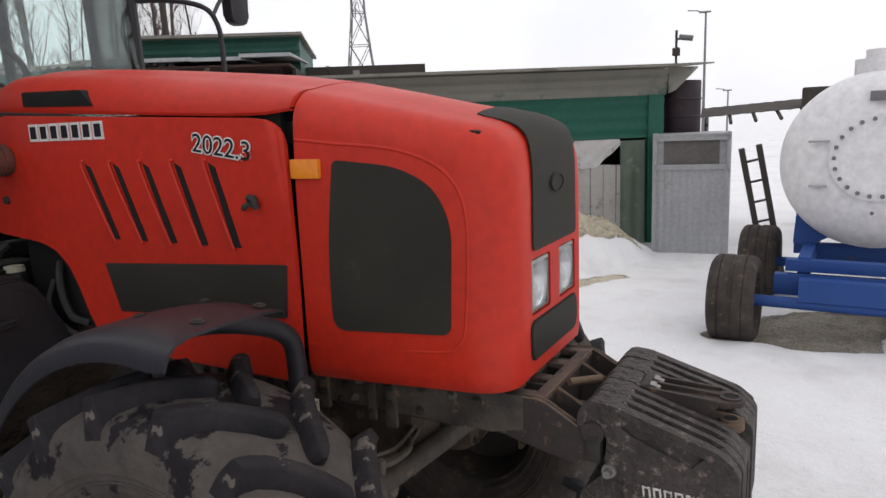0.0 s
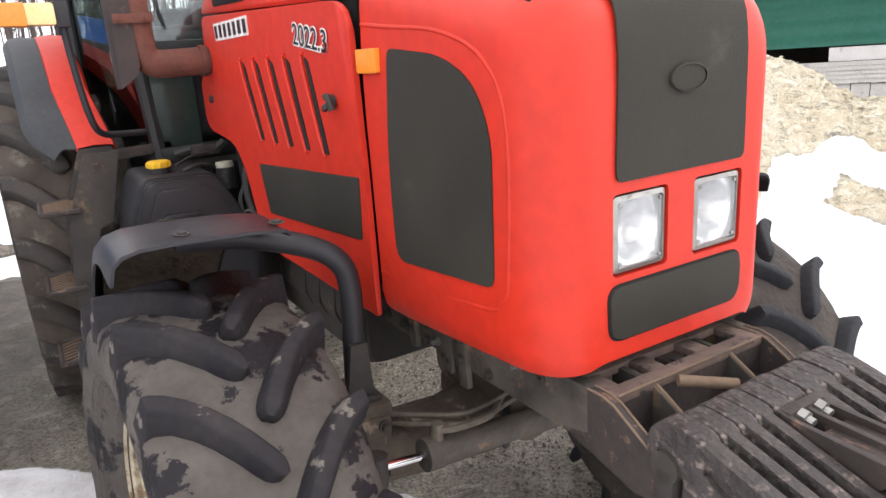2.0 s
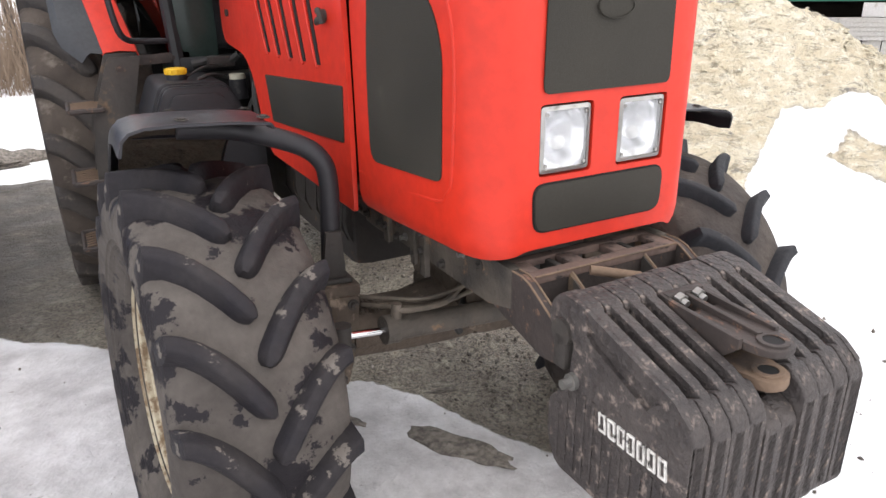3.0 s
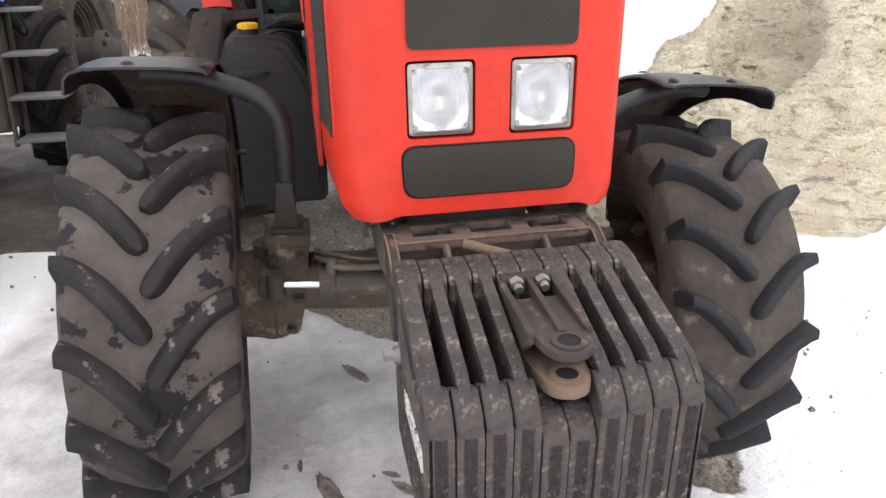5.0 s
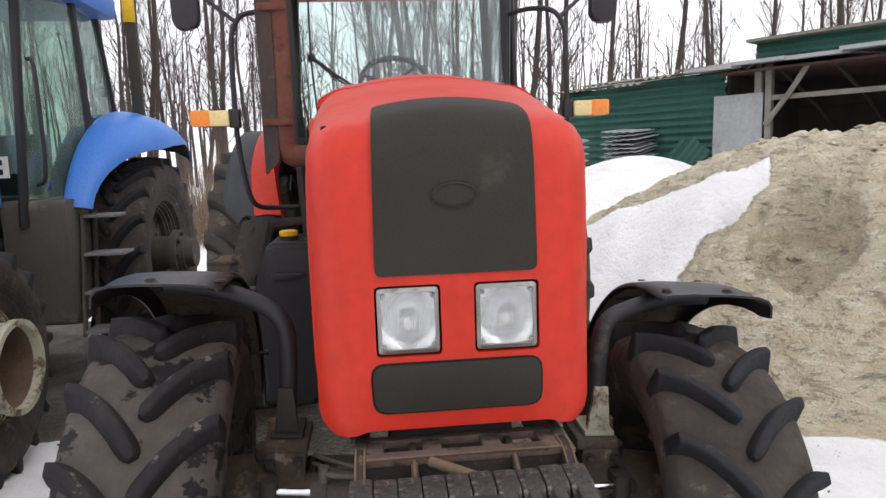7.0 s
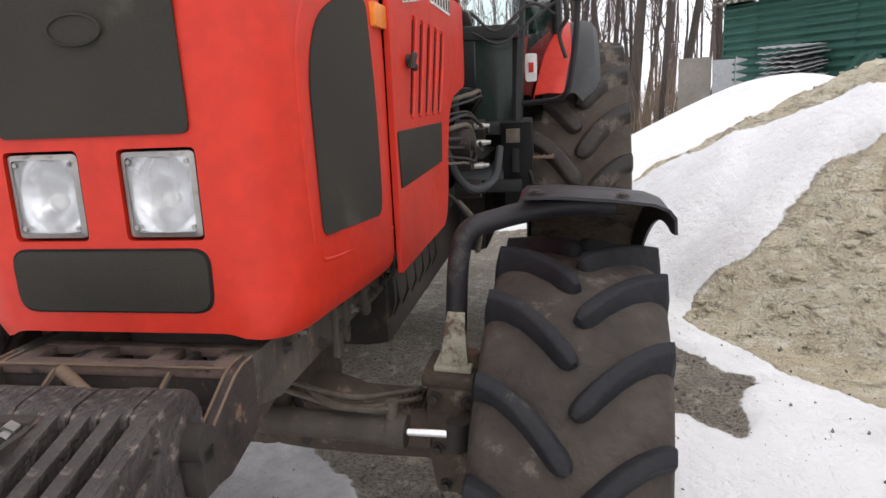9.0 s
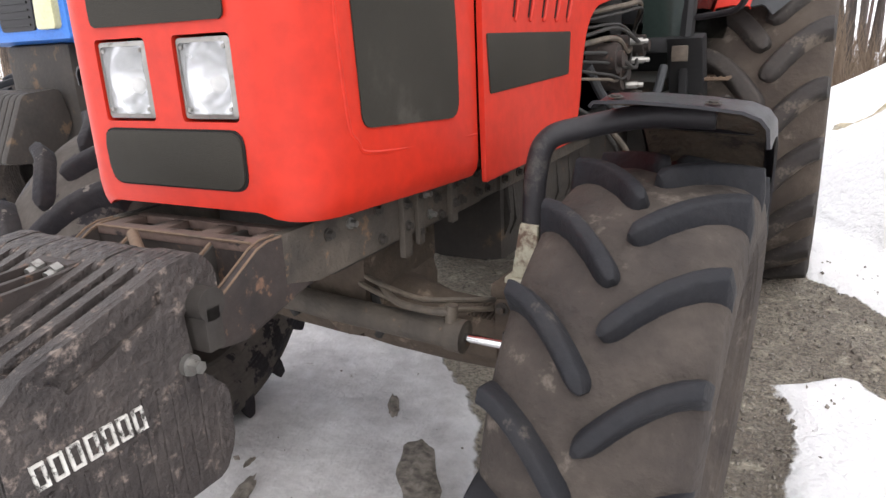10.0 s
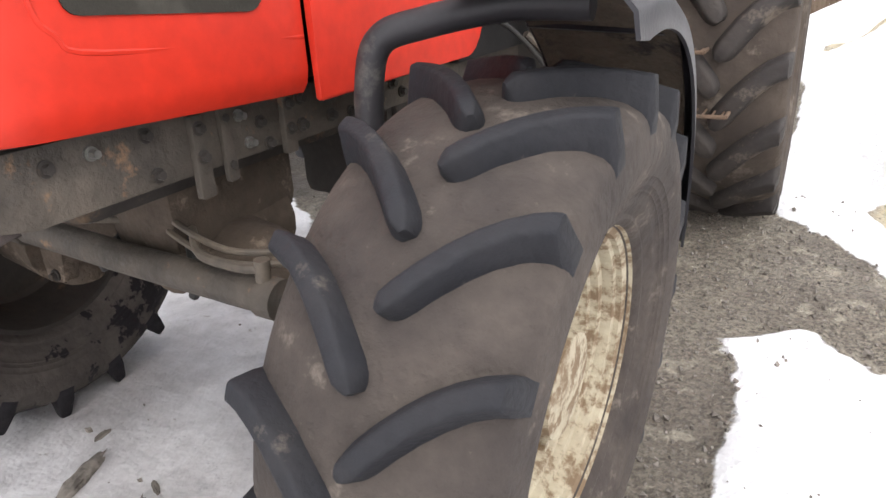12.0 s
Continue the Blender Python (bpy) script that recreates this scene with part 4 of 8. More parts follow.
def front_bracket():
    bm = bmesh.new()
    box(bm, -0.225, 0.225, -0.035, -0.020, 0.97, 1.088)
    br = part("front_bracket", bm, M_WORN, TR, "rust-edged cast front bracket")
    for s in (-1, 1):
        bm = bmesh.new()
        prism(bm, [(0.10, 1.108), (-0.02, 1.108), (-0.05, 1.100), (-0.165, 1.035), (-0.165, 0.95), (-0.10, 0.94), (0.06, 0.985), (0.10, 0.985)], "x", s * 0.225, s * 0.248, 0.004)
        part("cheek_plate", bm, M_WORN, br)
    for x in (-0.115, 0.115):
        bm = bmesh.new()
        prism(bm, [(0.08, 1.10), (-0.03, 1.10), (-0.155, 1.03), (-0.155, 0.97), (0.08, 0.97)], "x", x - 0.008, x + 0.008, 0.002)
        part("rib", bm, M_IRON, br)
    bm = bmesh.new()
    box(bm, -0.225, 0.225, -0.038, 0.000, 1.088, 1.108, 0.004)
    box(bm, -0.225, 0.225, 0.06, 0.09, 1.088, 1.108, 0.004)
    for x in (-0.205, -0.07, 0.07, 0.205):
        box(bm, x - 0.022, x + 0.022, 0.0, 0.06, 1.090, 1.107, 0.003)
    part("top_plate", bm, M_PRIMER, br, "rusty brown slotted top plate")
    for s in (-1, 1):
        for x in (0.2265, 0.2465):
            bm = bmesh.new()
            tube(bm, [(s * x, 0.06, 1.109), (s * x, -0.02, 1.109), (s * x, -0.05, 1.101), (s * x, -0.163, 1.036)], 0.0026, 6, 0)
            part("worn_edge", bm, M_RUST, br, "bare rusty worn edge")
    for x in (-0.115, 0.115):
        bm = bmesh.new()
        tube(bm, [(x, -0.03, 1.1005), (x, -0.153, 1.0315), (x, -0.156, 0.975)], 0.0045, 6, 0)
        part("worn_edge", bm, M_RUST, br, "bare rusty worn edge")
    bm = bmesh.new()
    tube(bm, [(-0.222, -0.038, 1.108), (0.222, -0.038, 1.108)], 0.003, 6, 0)
    part("worn_edge", bm, M_RUST, br, "bare rusty worn edge")
    bm = bmesh.new()
    rod(bm, (-0.262, -0.185, 1.045), (0.262, -0.185, 1.045), 0.030, n=16)
    box(bm, -0.262, 0.262, -0.205, -0.165, 0.96, 1.045, 0.006)
    part("weight_bar", bm, M_IRON, br)
    bm = bmesh.new()
    rod(bm, (-0.08, -0.06, 1.105), (0.02, -0.125, 1.09), 0.012)
    part("pin", bm, M_RUST, br, "rusty loose pin")


front_bracket()

PLATE = [(-0.142, 1.095), (-0.142, 1.045), (-0.160, 1.030), (-0.170, 1.050), (-0.200, 1.070), (-0.222, 1.045), (-0.222, 0.935), (-0.205, 0.900), (-0.150, 0.862), (-0.152, 0.755), (-0.185, 0.700), (-0.525, 0.700), (-0.552, 0.725), (-0.552, 0.995), (-0.505, 1.045), (-0.235, 1.128), (-0.175, 1.132)]
PLATE_R = [0.02, 0.006, 0.006, 0.006, 0.02, 0.02, 0.02, 0.02, 0.02, 0.02, 0.02, 0.015, 0.015, 0.02, 0.03, 0.03, 0.03]


def weight_mesh(short):
    pts, rad = list(PLATE), list(PLATE_R)
    if short:
        pts[13:16] = [(-0.552, 0.955), (-0.50, 0.985), (-0.36, 1.015), (-0.235, 1.128)]
        rad[13:16] = [0.02, 0.03, 0.05, 0.03]
    bm = bmesh.new()
    prism(bm, rounded(pts, rad, 3), "x", -0.0115, 0.0115, 0.004)
    head = [(-0.142, 1.095), (-0.142, 1.045), (-0.160, 1.030), (-0.170, 1.050), (-0.200, 1.070), (-0.222, 1.045), (-0.222, 0.935), (-0.262, 0.93), (-0.262, 1.119), (-0.235, 1.127), (-0.175, 1.131)]
    prism(bm, rounded(head, 0.012, 3), "x", -0.0228, 0.0228, 0.005)
    y1, z1 = (-0.505, 1.043) if not short else (-0.50, 0.984)
    low = [(-0.222, 0.935), (-0.205, 0.900), (-0.150, 0.862), (-0.152, 0.755), (-0.185, 0.700), (-0.525, 0.700), (-0.552, 0.725), (-0.552, 0.995 if not short else 0.955), (y1, z1), (-0.455, z1 - 0.03), (-0.425, 0.965 if not short else 0.94), (-0.262, 0.945)]
    prism(bm, rounded(low, 0.014, 3), "x", -0.0228, 0.0228, 0.005)
    return mesh_of("ballast_weight", bm, M_WEIGHT, angle=40)


def ballast():
    full, short = weight_mesh(False), weight_mesh(True)
    for i in range(10):
        x = -0.230 + i * 0.0487
        w = share("ballast_weight", short if i in (4, 5) else full, TR, Matrix.Translation((x, random.uniform(-0.004, 0.004), random.uniform(-0.002, 0.002))))
        if i == 0:
            w["label"] = "dark cast-iron ballast plate with worn white lettering"
        if i in (0, 9):
            s = -1 if i == 0 else 1
            bm = bmesh.new()
            boss = [(-0.215, 0.93), (-0.150, 0.862), (-0.152, 0.755), (-0.185, 0.700), (-0.525, 0.700), (-0.552, 0.725), (-0.552, 0.99), (-0.500, 1.008), (-0.462, 0.985), (-0.285, 1.052), (-0.262, 1.07), (-0.225, 1.04)]
            prism(bm, rounded(boss, 0.012, 3), "x", s * 0.010, s * 0.0235, 0.004)
            part("side_boss", bm, M_WEIGHT, w)
            bm = bmesh.new()
            prism(bm, rounded([(-0.545, 1.010), (-0.500, 1.046), (-0.262, 1.119), (-0.235, 1.127), (-0.230, 1.100), (-0.270, 1.088), (-0.49, 1.018)], 0.010, 3), "x", s * 0.010, s * 0.0225, 0.004)
            part("arm_flange", bm, M_WEIGHT, w)
            for j in range(7):
                a = -0.343 - j * 0.0275 if s < 0 else -0.515 + j * 0.0275
                z0, wide = 0.878, 0.0205
                lean = 0.004 * s
                hollow = [(a, 0.0), (a + wide, 0.0), (a + wide, 0.042), (a, 0.042)], [(a + 0.0048, 0.0048), (a + wide - 0.0048, 0.0048), (a + wide - 0.0048, 0.0372), (a + 0.0048, 0.0372)]
                bm = bmesh.new()
                rings = [[bm.verts.new((s * x, y - lean * z / 0.036, z0 + z)) for y, z in loop] for loop, x in ((hollow[0], 0.0225), (hollow[0], 0.0272), (hollow[1], 0.0272), (hollow[1], 0.0225))]
                for p, q in zip(rings, rings[1:]):
                    for k in range(4):
                        bm.faces.new((p[k], p[(k + 1) % 4], q[(k + 1) % 4], q[k]))
                part("brand_mark", bm, M_WORNWHITE, w, "worn white painted mark")
            for j in range(12):
                bm = bmesh.new()
                y = -0.185 - 0.0285 * j
                top = 0.865 if -0.51 < y < -0.33 else 0.93 if y < -0.2 else 0.85
                box(bm, s * 0.0222, s * 0.0262, y - 0.0045, y + 0.0045, 0.722, top, 0.0015)
                part("cast_rib", bm, M_WEIGHT, w)
            bm = bmesh.new()
            rod(bm, (s * 0.020, -0.232, 0.945), (s * 0.027, -0.232, 0.945), 0.020)
            bolt(bm, (s * 0.027, -0.232, 0.945), (s, 0, 0), 0.012, 0.022)
            part("bolt", bm, M_ZINC, w, "zinc-plated clamp bolt")


ballast()


def clevis():
    def plate(z, t):
        outer = rounded([(-0.050, -0.33), (0.066, -0.33), (0.058, -0.46), (0.045, -0.535), (-0.025, -0.535), (-0.040, -0.46)], [0.01, 0.01, 0.03, 0.035, 0.035, 0.03], 5)
        return prism(bmesh.new(), [(x - 0.013, y) for x, y in outer], "z", z - t, z, 0.004)

    c = part("hitch_clevis", plate(1.098, 0.016), M_WORN, TR, "dark cast front hitch clevis with a rusty eye")
    part("lower_eye", plate(1.034, 0.024), M_RUST, c, "rusty tan lower eye")
    for x in (-0.058, -0.003, 0.045):
        bm = bmesh.new()
        prism(bm, [(-0.262, 1.122), (-0.30, 1.114), (-0.47, 1.106), (-0.47, 1.085), (-0.40, 1.02), (-0.30, 1.02)], "x", x - 0.006, x + 0.006, 0.002)
        part("clevis_web", bm, M_WORN, c)
    bm = bmesh.new()
    box(bm, -0.058, 0.045, -0.285, -0.262, 1.03, 1.122, 0.003)
    part("mounting_flange", bm, M_WORN, c)
    for z in (1.099, 1.035):
        bm = bmesh.new()
        turned(bm, [(-0.004, 0.020), (0.004, 0.020), (0.004, 0.030), (-0.004, 0.030)], 24, closed=True)
        bmesh.ops.transform(bm, matrix=pose(-0.002, -0.497, z, 0, 90, 0), verts=bm.verts)
        part("eye_ring", bm, M_RUST if z < 1.05 else M_WORN, c)
        # near-black plug that draws the shaded hole of the eye
        bm = bmesh.new()
        rod(bm, (-0.002, -0.497, z - 0.02), (-0.002, -0.497, z + 0.0015), 0.0205, n=24)
        part("hole_shade", bm, M_DARK, c)
    for x in (-0.031, 0.021):
        bm = bmesh.new()
        rod(bm, (x, -0.285, 1.112), (x, -0.300, 1.109), 0.015, n=6)
        rod(bm, (x, -0.300, 1.109), (x, -0.312, 1.106), 0.009, n=10)
        part("bolt", bm, M_ZINC, c, "zinc bolt with nut")


clevis()


# ---- wheels ----
def lug_mesh(name, hand, rad, base, half, sweep, w_top, w_foot, mat, crown=0.012, wrap=0.050):
    """One slanted tread bar on the tread's half given by hand, at the top of a wheel that turns about x."""
    bm = bmesh.new()
    rows = []
    steps = [(0.0, 0.40), (0.025, 0.72), (0.06, 0.90), (0.12, 1.0), (0.25, 1.0), (0.4, 1.0), (0.55, 1.0), (0.7, 1.0), (0.85, 1.04), (0.95, 1.08), (0.985, 1.08), (1.0, 1.06), (1.045, 1.0)]
    for t, wide in steps:
        x = hand * (0.002 + (half - 0.010) * t)
        ang = sweep * (1 - max(0.0, 1 - t) ** 1.6)
        top = rad - crown * t * t - wrap * max(0, (t - 1.0) / 0.045) - 0.012 * max(0, 1 - t / 0.06)
        foot = base - 0.034 * max(0.0, (t - 0.35) / 0.65) ** 2 - 0.03 * max(0, (t - 1.0) / 0.045)
        # direction along the bar, to set its width square to it
        dx, da = half, sweep * 1.6 * max(0.0, 1 - t) ** 0.6 * rad
        ln = math.hypot(dx, da)
        px, pa = -da / ln * hand, dx / ln
        row = []
        for w, r in ((-w_foot, foot), (-w_foot * 0.90, foot + (top - foot) * 0.35), (-w_top, top - 0.007), (-w_top * 0.80, top - 0.0015), (-w_top * 0.5, top), (w_top * 0.5, top), (w_top * 0.80, top - 0.0015), (w_top, top - 0.007), (w_foot * 0.90, foot + (top - foot) * 0.35), (w_foot, foot)):
            ww = w * wide
            a = ang + pa * ww / rad
            row.append((x + px * ww, -r * math.sin(a), r * math.cos(a)))
        rows.append(row)
    sheet(bm, rows)
    bm.verts.ensure_lookup_table()
    m = len(rows[0])
    bm.faces.new([bm.verts[i] for i in range(m)])
    bm.faces.new([bm.verts[(len(rows) - 1) * m + i] for i in range(m)])
    return mesh_of(name, bm, mat, angle=50)


def side_rings(half, rad, rim):
    """Half of the section of a tyre with ringed sidewalls, mirrored to the whole."""
    d = rad - rim
    one = [(0.64, rim), (0.76, rim + 0.010), (0.80, rim + 0.022), (0.795, rim + 0.030), (0.86, rim + d * 0.20), (0.875, rim + d * 0.22), (0.87, rim + d * 0.25), (0.905, rim + d * 0.30), (0.915, rim + d * 0.305), (0.912, rim + d * 0.32), (0.935, rim + d * 0.35), (0.945, rim + d * 0.355), (0.942, rim + d * 0.37), (0.97, rim + d * 0.42), (0.98, rim + d * 0.425), (0.978, rim + d * 0.44), (1.025, rim + d * 0.55), (1.03, rim + d * 0.64), (1.01, rad - 0.072), (0.99, rad - 0.052), (0.965, rad - 0.040), (0.92, rad - 0.030), (0.80, rad - 0.016), (0.60, rad - 0.005), (0.3, rad + 0.002)]
    return [(-half * x, r) for x, r in one] + [(0, rad + 0.004)] + [(half * x, r) for x, r in reversed(one)]


def rim_mesh(half, rim, s, name, mat, dish):
    bm = bmesh.new()
    o = s
    prof = [(o * half * 0.70, rim + 0.022), (o * half * 0.72, rim + 0.006), (o * half * 0.66, rim + 0.002), (o * half * 0.63, rim - 0.012), (o * half * 0.57, rim - 0.014), (o * half * 0.555, rim - 0.026), (o * half * 0.50, rim - 0.030), (o * half * 0.44, rim - 0.031), (o * half * 0.42, rim - 0.046), (o * half * 0.34, rim - 0.050), (o * half * 0.32, rim - 0.060), (o * (dish + 0.018), rim - 0.066), (o * dish, rim - 0.080), (o * (dish - 0.01), rim * 0.55), (o * (dish + 0.03), rim * 0.48), (o * (dish + 0.035), 0.12), (o * (dish + 0.09), 0.11), (o * (dish + 0.10), 0.0)]
    turned(bm, prof, 64)
    bmesh.ops.remove_doubles(bm, verts=bm.verts, dist=0.0005)
    return mesh_of(name, bm, mat, angle=30)


def wheel(name, s, m, half, rad, rim, lugs, lug_h, sweep, w_top, w_foot, rim_mat, parent, dish, lug_mat, tyre_mat, label=""):
    bm = bmesh.new()
    turned(bm, side_rings(half, rad - lug_h, rim), 64)
    tyre = new(name + "_tyre", mesh_of(name + "_tyre", bm, tyre_mat, angle=40))
    tyre.parent = parent
    tyre.matrix_basis = m
    if label:
        tyre["label"] = label
    for hand in (-1, 1):
        me = lug_mesh("lug", hand, rad, rad - lug_h - 0.012, half, sweep, w_top, w_foot, lug_mat)
        for i in range(lugs):
            a = 360.0 / lugs * (i + (0.5 if hand > 0 else 0.0))
            share("lug", me, tyre, pose(0, 0, 0, a, 0, 0))
    rimo = new(name + "_rim", rim_mesh(half, rim, s, name + "_rim", rim_mat, dish))
    rimo.parent = parent
    rimo.matrix_basis = m
    bm = bmesh.new()
    turned(bm, [(-s * half * 0.70, rim + 0.022), (-s * half * 0.66, rim - 0.01), (s * dish * 0.5, rim - 0.06), (s * (dish - 0.004), rim - 0.08), (s * (dish - 0.02), rim * 0.5), (s * (dish - 0.02), 0.05)], 40)
    part("rim_barrel", bm, M_IRON, rimo)
    bolts([(s * (dish + 0.03), rim * 0.50 * math.cos(TAU * i / 8), rim * 0.50 * math.sin(TAU * i / 8)) for i in range(8)], (s, 0, 0), 0.014, 0.02, rim_mat, rimo)
    for i in range(4):
        a = TAU * (i + 0.4) / 4
        y, z = (rim - 0.06) * math.cos(a), (rim - 0.06) * math.sin(a)
        bm = bmesh.new()
        box(bm, s * (dish - 0.02) - 0.02, s * (dish - 0.02) + 0.03, y - 0.03, y + 0.03, z - 0.03, z + 0.03, 0.006)
        bolt(bm, (s * (dish - 0.02) + s * 0.03, y, z), (s, 0, 0), 0.012, 0.02)
        part("rim_lug", bm, rim_mat, rimo)
    return tyre


AXLE = Matrix.Translation((0, 0.67, 0.645)) @ pose(0, 0, 0, 0, 3.7, 0)
for side in (-1, 1):
    wheel("front", side, AXLE @ Matrix.Translation((0.816, 0, -0.035) if side > 0 else (-0.872, 0, -0.025)) @ pose(0, 0, 0, 0, 0, 4.5 if side < 0 else -1.5) @ pose(0, 0, 0, 9.0 if side < 0 else -0.5, 0, 0), 0.208, 0.622 if side > 0 else 0.625, 0.325, 17, 0.043 if side > 0 else 0.046, -0.28 if side > 0 else -0.34, 0.0165 if side > 0 else 0.0185, 0.029 if side > 0 else 0.034, M_RIM, TR, 0.03, M_LUG if side < 0 else M_LUGDARK, M_TYRE if side < 0 else M_TYREDARK, "worn muddy front tractor tyre with chevron lugs")
for side in (-1, 1):
    wheel("rear", side, Matrix.Translation((side * (0.90 if side > 0 else 0.95), 3.60, 0.92)) @ pose(0, 0, 0, 5, 0, 0), 0.285, 0.945, 0.54, 19, 0.055, -0.30, 0.036, 0.056, M_RIM, TR, 0.02, M_LUGREAR, M_TYREREAR, "large muddy rear tractor tyre")


# ---- front axle ----
def axled(bm):
    bmesh.ops.transform(bm, matrix=AXLE, verts=bm.verts)
    return bm


def front_axle():
    bm = bmesh.new()
    for s in (-1, 1):
        tube(bm, [(s * 0.02, 0.0, 0.06), (s * 0.15, 0.0, 0.05), (s * 0.30, 0.0, 0.03), (s * 0.48, 0, 0.02), (s * 0.60, 0, 0.0)], lambda t: 0.115 - 0.04 * smooth01(0.1, 0.8, np.float64(t)), 16, 4)
    rod(bm, (0, -0.14, 0.10), (0, 0.18, 0.10), 0.095, 0.12, 18)
    ax = part("front_axle", axled(bm), M_AXLE, TR, "greasy dark cast front axle housing")
    for s in (-1, 1):
        bm = bmesh.new()
        rod(bm, (s * 0.56, 0, -0.14), (s * 0.56, 0, 0.18), 0.06, 0.055, 14)
        rod(bm, (s * 0.55, 0, 0.0), (s * 0.75, 0, 0.0), 0.15, 0.13, 20)
        box(bm, s * 0.50 - 0.05, s * 0.50 + 0.05, -0.09, 0.09, 0.16, 0.20, 0.01)
        box(bm, s * 0.50 - 0.075, s * 0.50 + 0.065, -0.105, 0.08, 0.195, 0.235, 0.012)
        prism(bm, rounded([(s * 0.44, 0.20), (s * 0.565, 0.20), (s * 0.575, 0.06), (s * 0.545, -0.10), (s * 0.475, -0.10), (s * 0.45, 0.04)], 0.015, 2), "y", -0.11, -0.06, 0.008)
        kn = part("steering_knuckle", axled(bm), M_AXLE, ax, "dusty olive cast steering knuckle")
        bolts([(s * x, -0.112, z) for x, z in ((0.465, 0.175), (0.55, 0.17), (0.475, 0.03), (0.55, 0.03), (0.50, -0.075))], (0, -1, 0), 0.011, 0.014, M_IRON, kn, AXLE)
        bm = bmesh.new()
        rod(bm, (s * 0.545, -0.02, 0.235), (s * 0.545, -0.02, 0.275), 0.026, n=14)
        part("king_pin_cap", axled(bm), M_RUST, kn, "rusty king pin cap")
        bm = bmesh.new()
        rod(bm, (s * 0.0, -0.225, 0.125), (s * 0.40, -0.225, 0.130), 0.036, n=16)
        rod(bm, (s * 0.37, -0.225, 0.130), (s * 0.415, -0.225, 0.130), 0.043, n=16)
        part("steering_cylinder", axled(bm), M_RAIL, ax, "dusty black hydraulic steering cylinder")
        bm = bmesh.new()
        rod(bm, (s * 0.41, -0.225, 0.130), (s * 0.545, -0.215, 0.130), 0.011, n=12)
        part("piston_rod", axled(bm), M_CHROME, ax, "bright chrome piston rod")
        bm = bmesh.new()
        rod(bm, (s * 0.54, -0.215, 0.09), (s * 0.54, -0.215, 0.165), 0.028)
        box(bm, s * 0.56 - 0.03, s * 0.56 + 0.03, -0.22, -0.02, 0.10, 0.14, 0.008)
        part("tie_rod_end", axled(bm), M_IRON, ax)
        bm = bmesh.new()
        tube(bm, [(s * 0.12, -0.16, 0.20), (s * 0.22, -0.235, 0.190), (s * 0.33, -0.245, 0.190), (s * 0.375, -0.235, 0.190), (s * 0.38, -0.225, 0.15)], 0.010, 8, 4)
        rod(bm, (s * 0.378, -0.230, 0.155), (s * 0.378, -0.230, 0.212), 0.016)
        part("hydraulic_hose", axled(bm), M_PIPE, ax)
        bm = bmesh.new()
        tube(bm, [(s * 0.03, -0.10, 0.25), (s * 0.12, -0.17, 0.13), (s * 0.16, -0.20, 0.10), (s * 0.14, -0.20, 0.06)], 0.012, 8, 4)
        part("hydraulic_hose", axled(bm), M_HOSE, ax)
        for dz, dy in ((0.0, 0.0), (0.022, 0.012)):
            bm = bmesh.new()
            tube(bm, [(s * 0.02, -0.15 + dy, 0.20 + dz), (s * 0.10, -0.19 + dy, 0.19 + dz), (s * 0.26, -0.215 + dy, 0.175 + dz), (s * 0.36, -0.15 + dy, 0.165 + dz), (s * 0.42, -0.07 + dy, 0.15 + dz)], 0.0075, 7, 5)
            part("brake_pipe", axled(bm), M_PIPE, ax)
        bm = bmesh.new()
        for k in range(9):
            tube(bm, [(s * (0.36 + 0.014 * k), -0.03 - 0.06, 0.125), (s * (0.36 + 0.014 * k), -0.02, 0.14), (s * (0.36 + 0.014 * k), 0.05, 0.115)], 0.005, 6, 3)
        part("breather_ribs", axled(bm), M_AXLE, ax)
    bm = bmesh.new()
    prism(bm, rounded([(-0.13, 0.02), (0.10, 0.0), (0.12, 0.10), (-0.10, 0.13)], 0.03, 3), "x", -0.46, 0.46, 0.012)
    part("axle_casting", axled(bm), M_AXLE, ax)
    bm = bmesh.new()
    box(bm, -0.11, 0.11, 0.48, 0.90, 0.76, 0.97, 0.05)
    part("axle_beam", bm, M_AXLE, TR, "dark cast axle support beam")


front_axle()


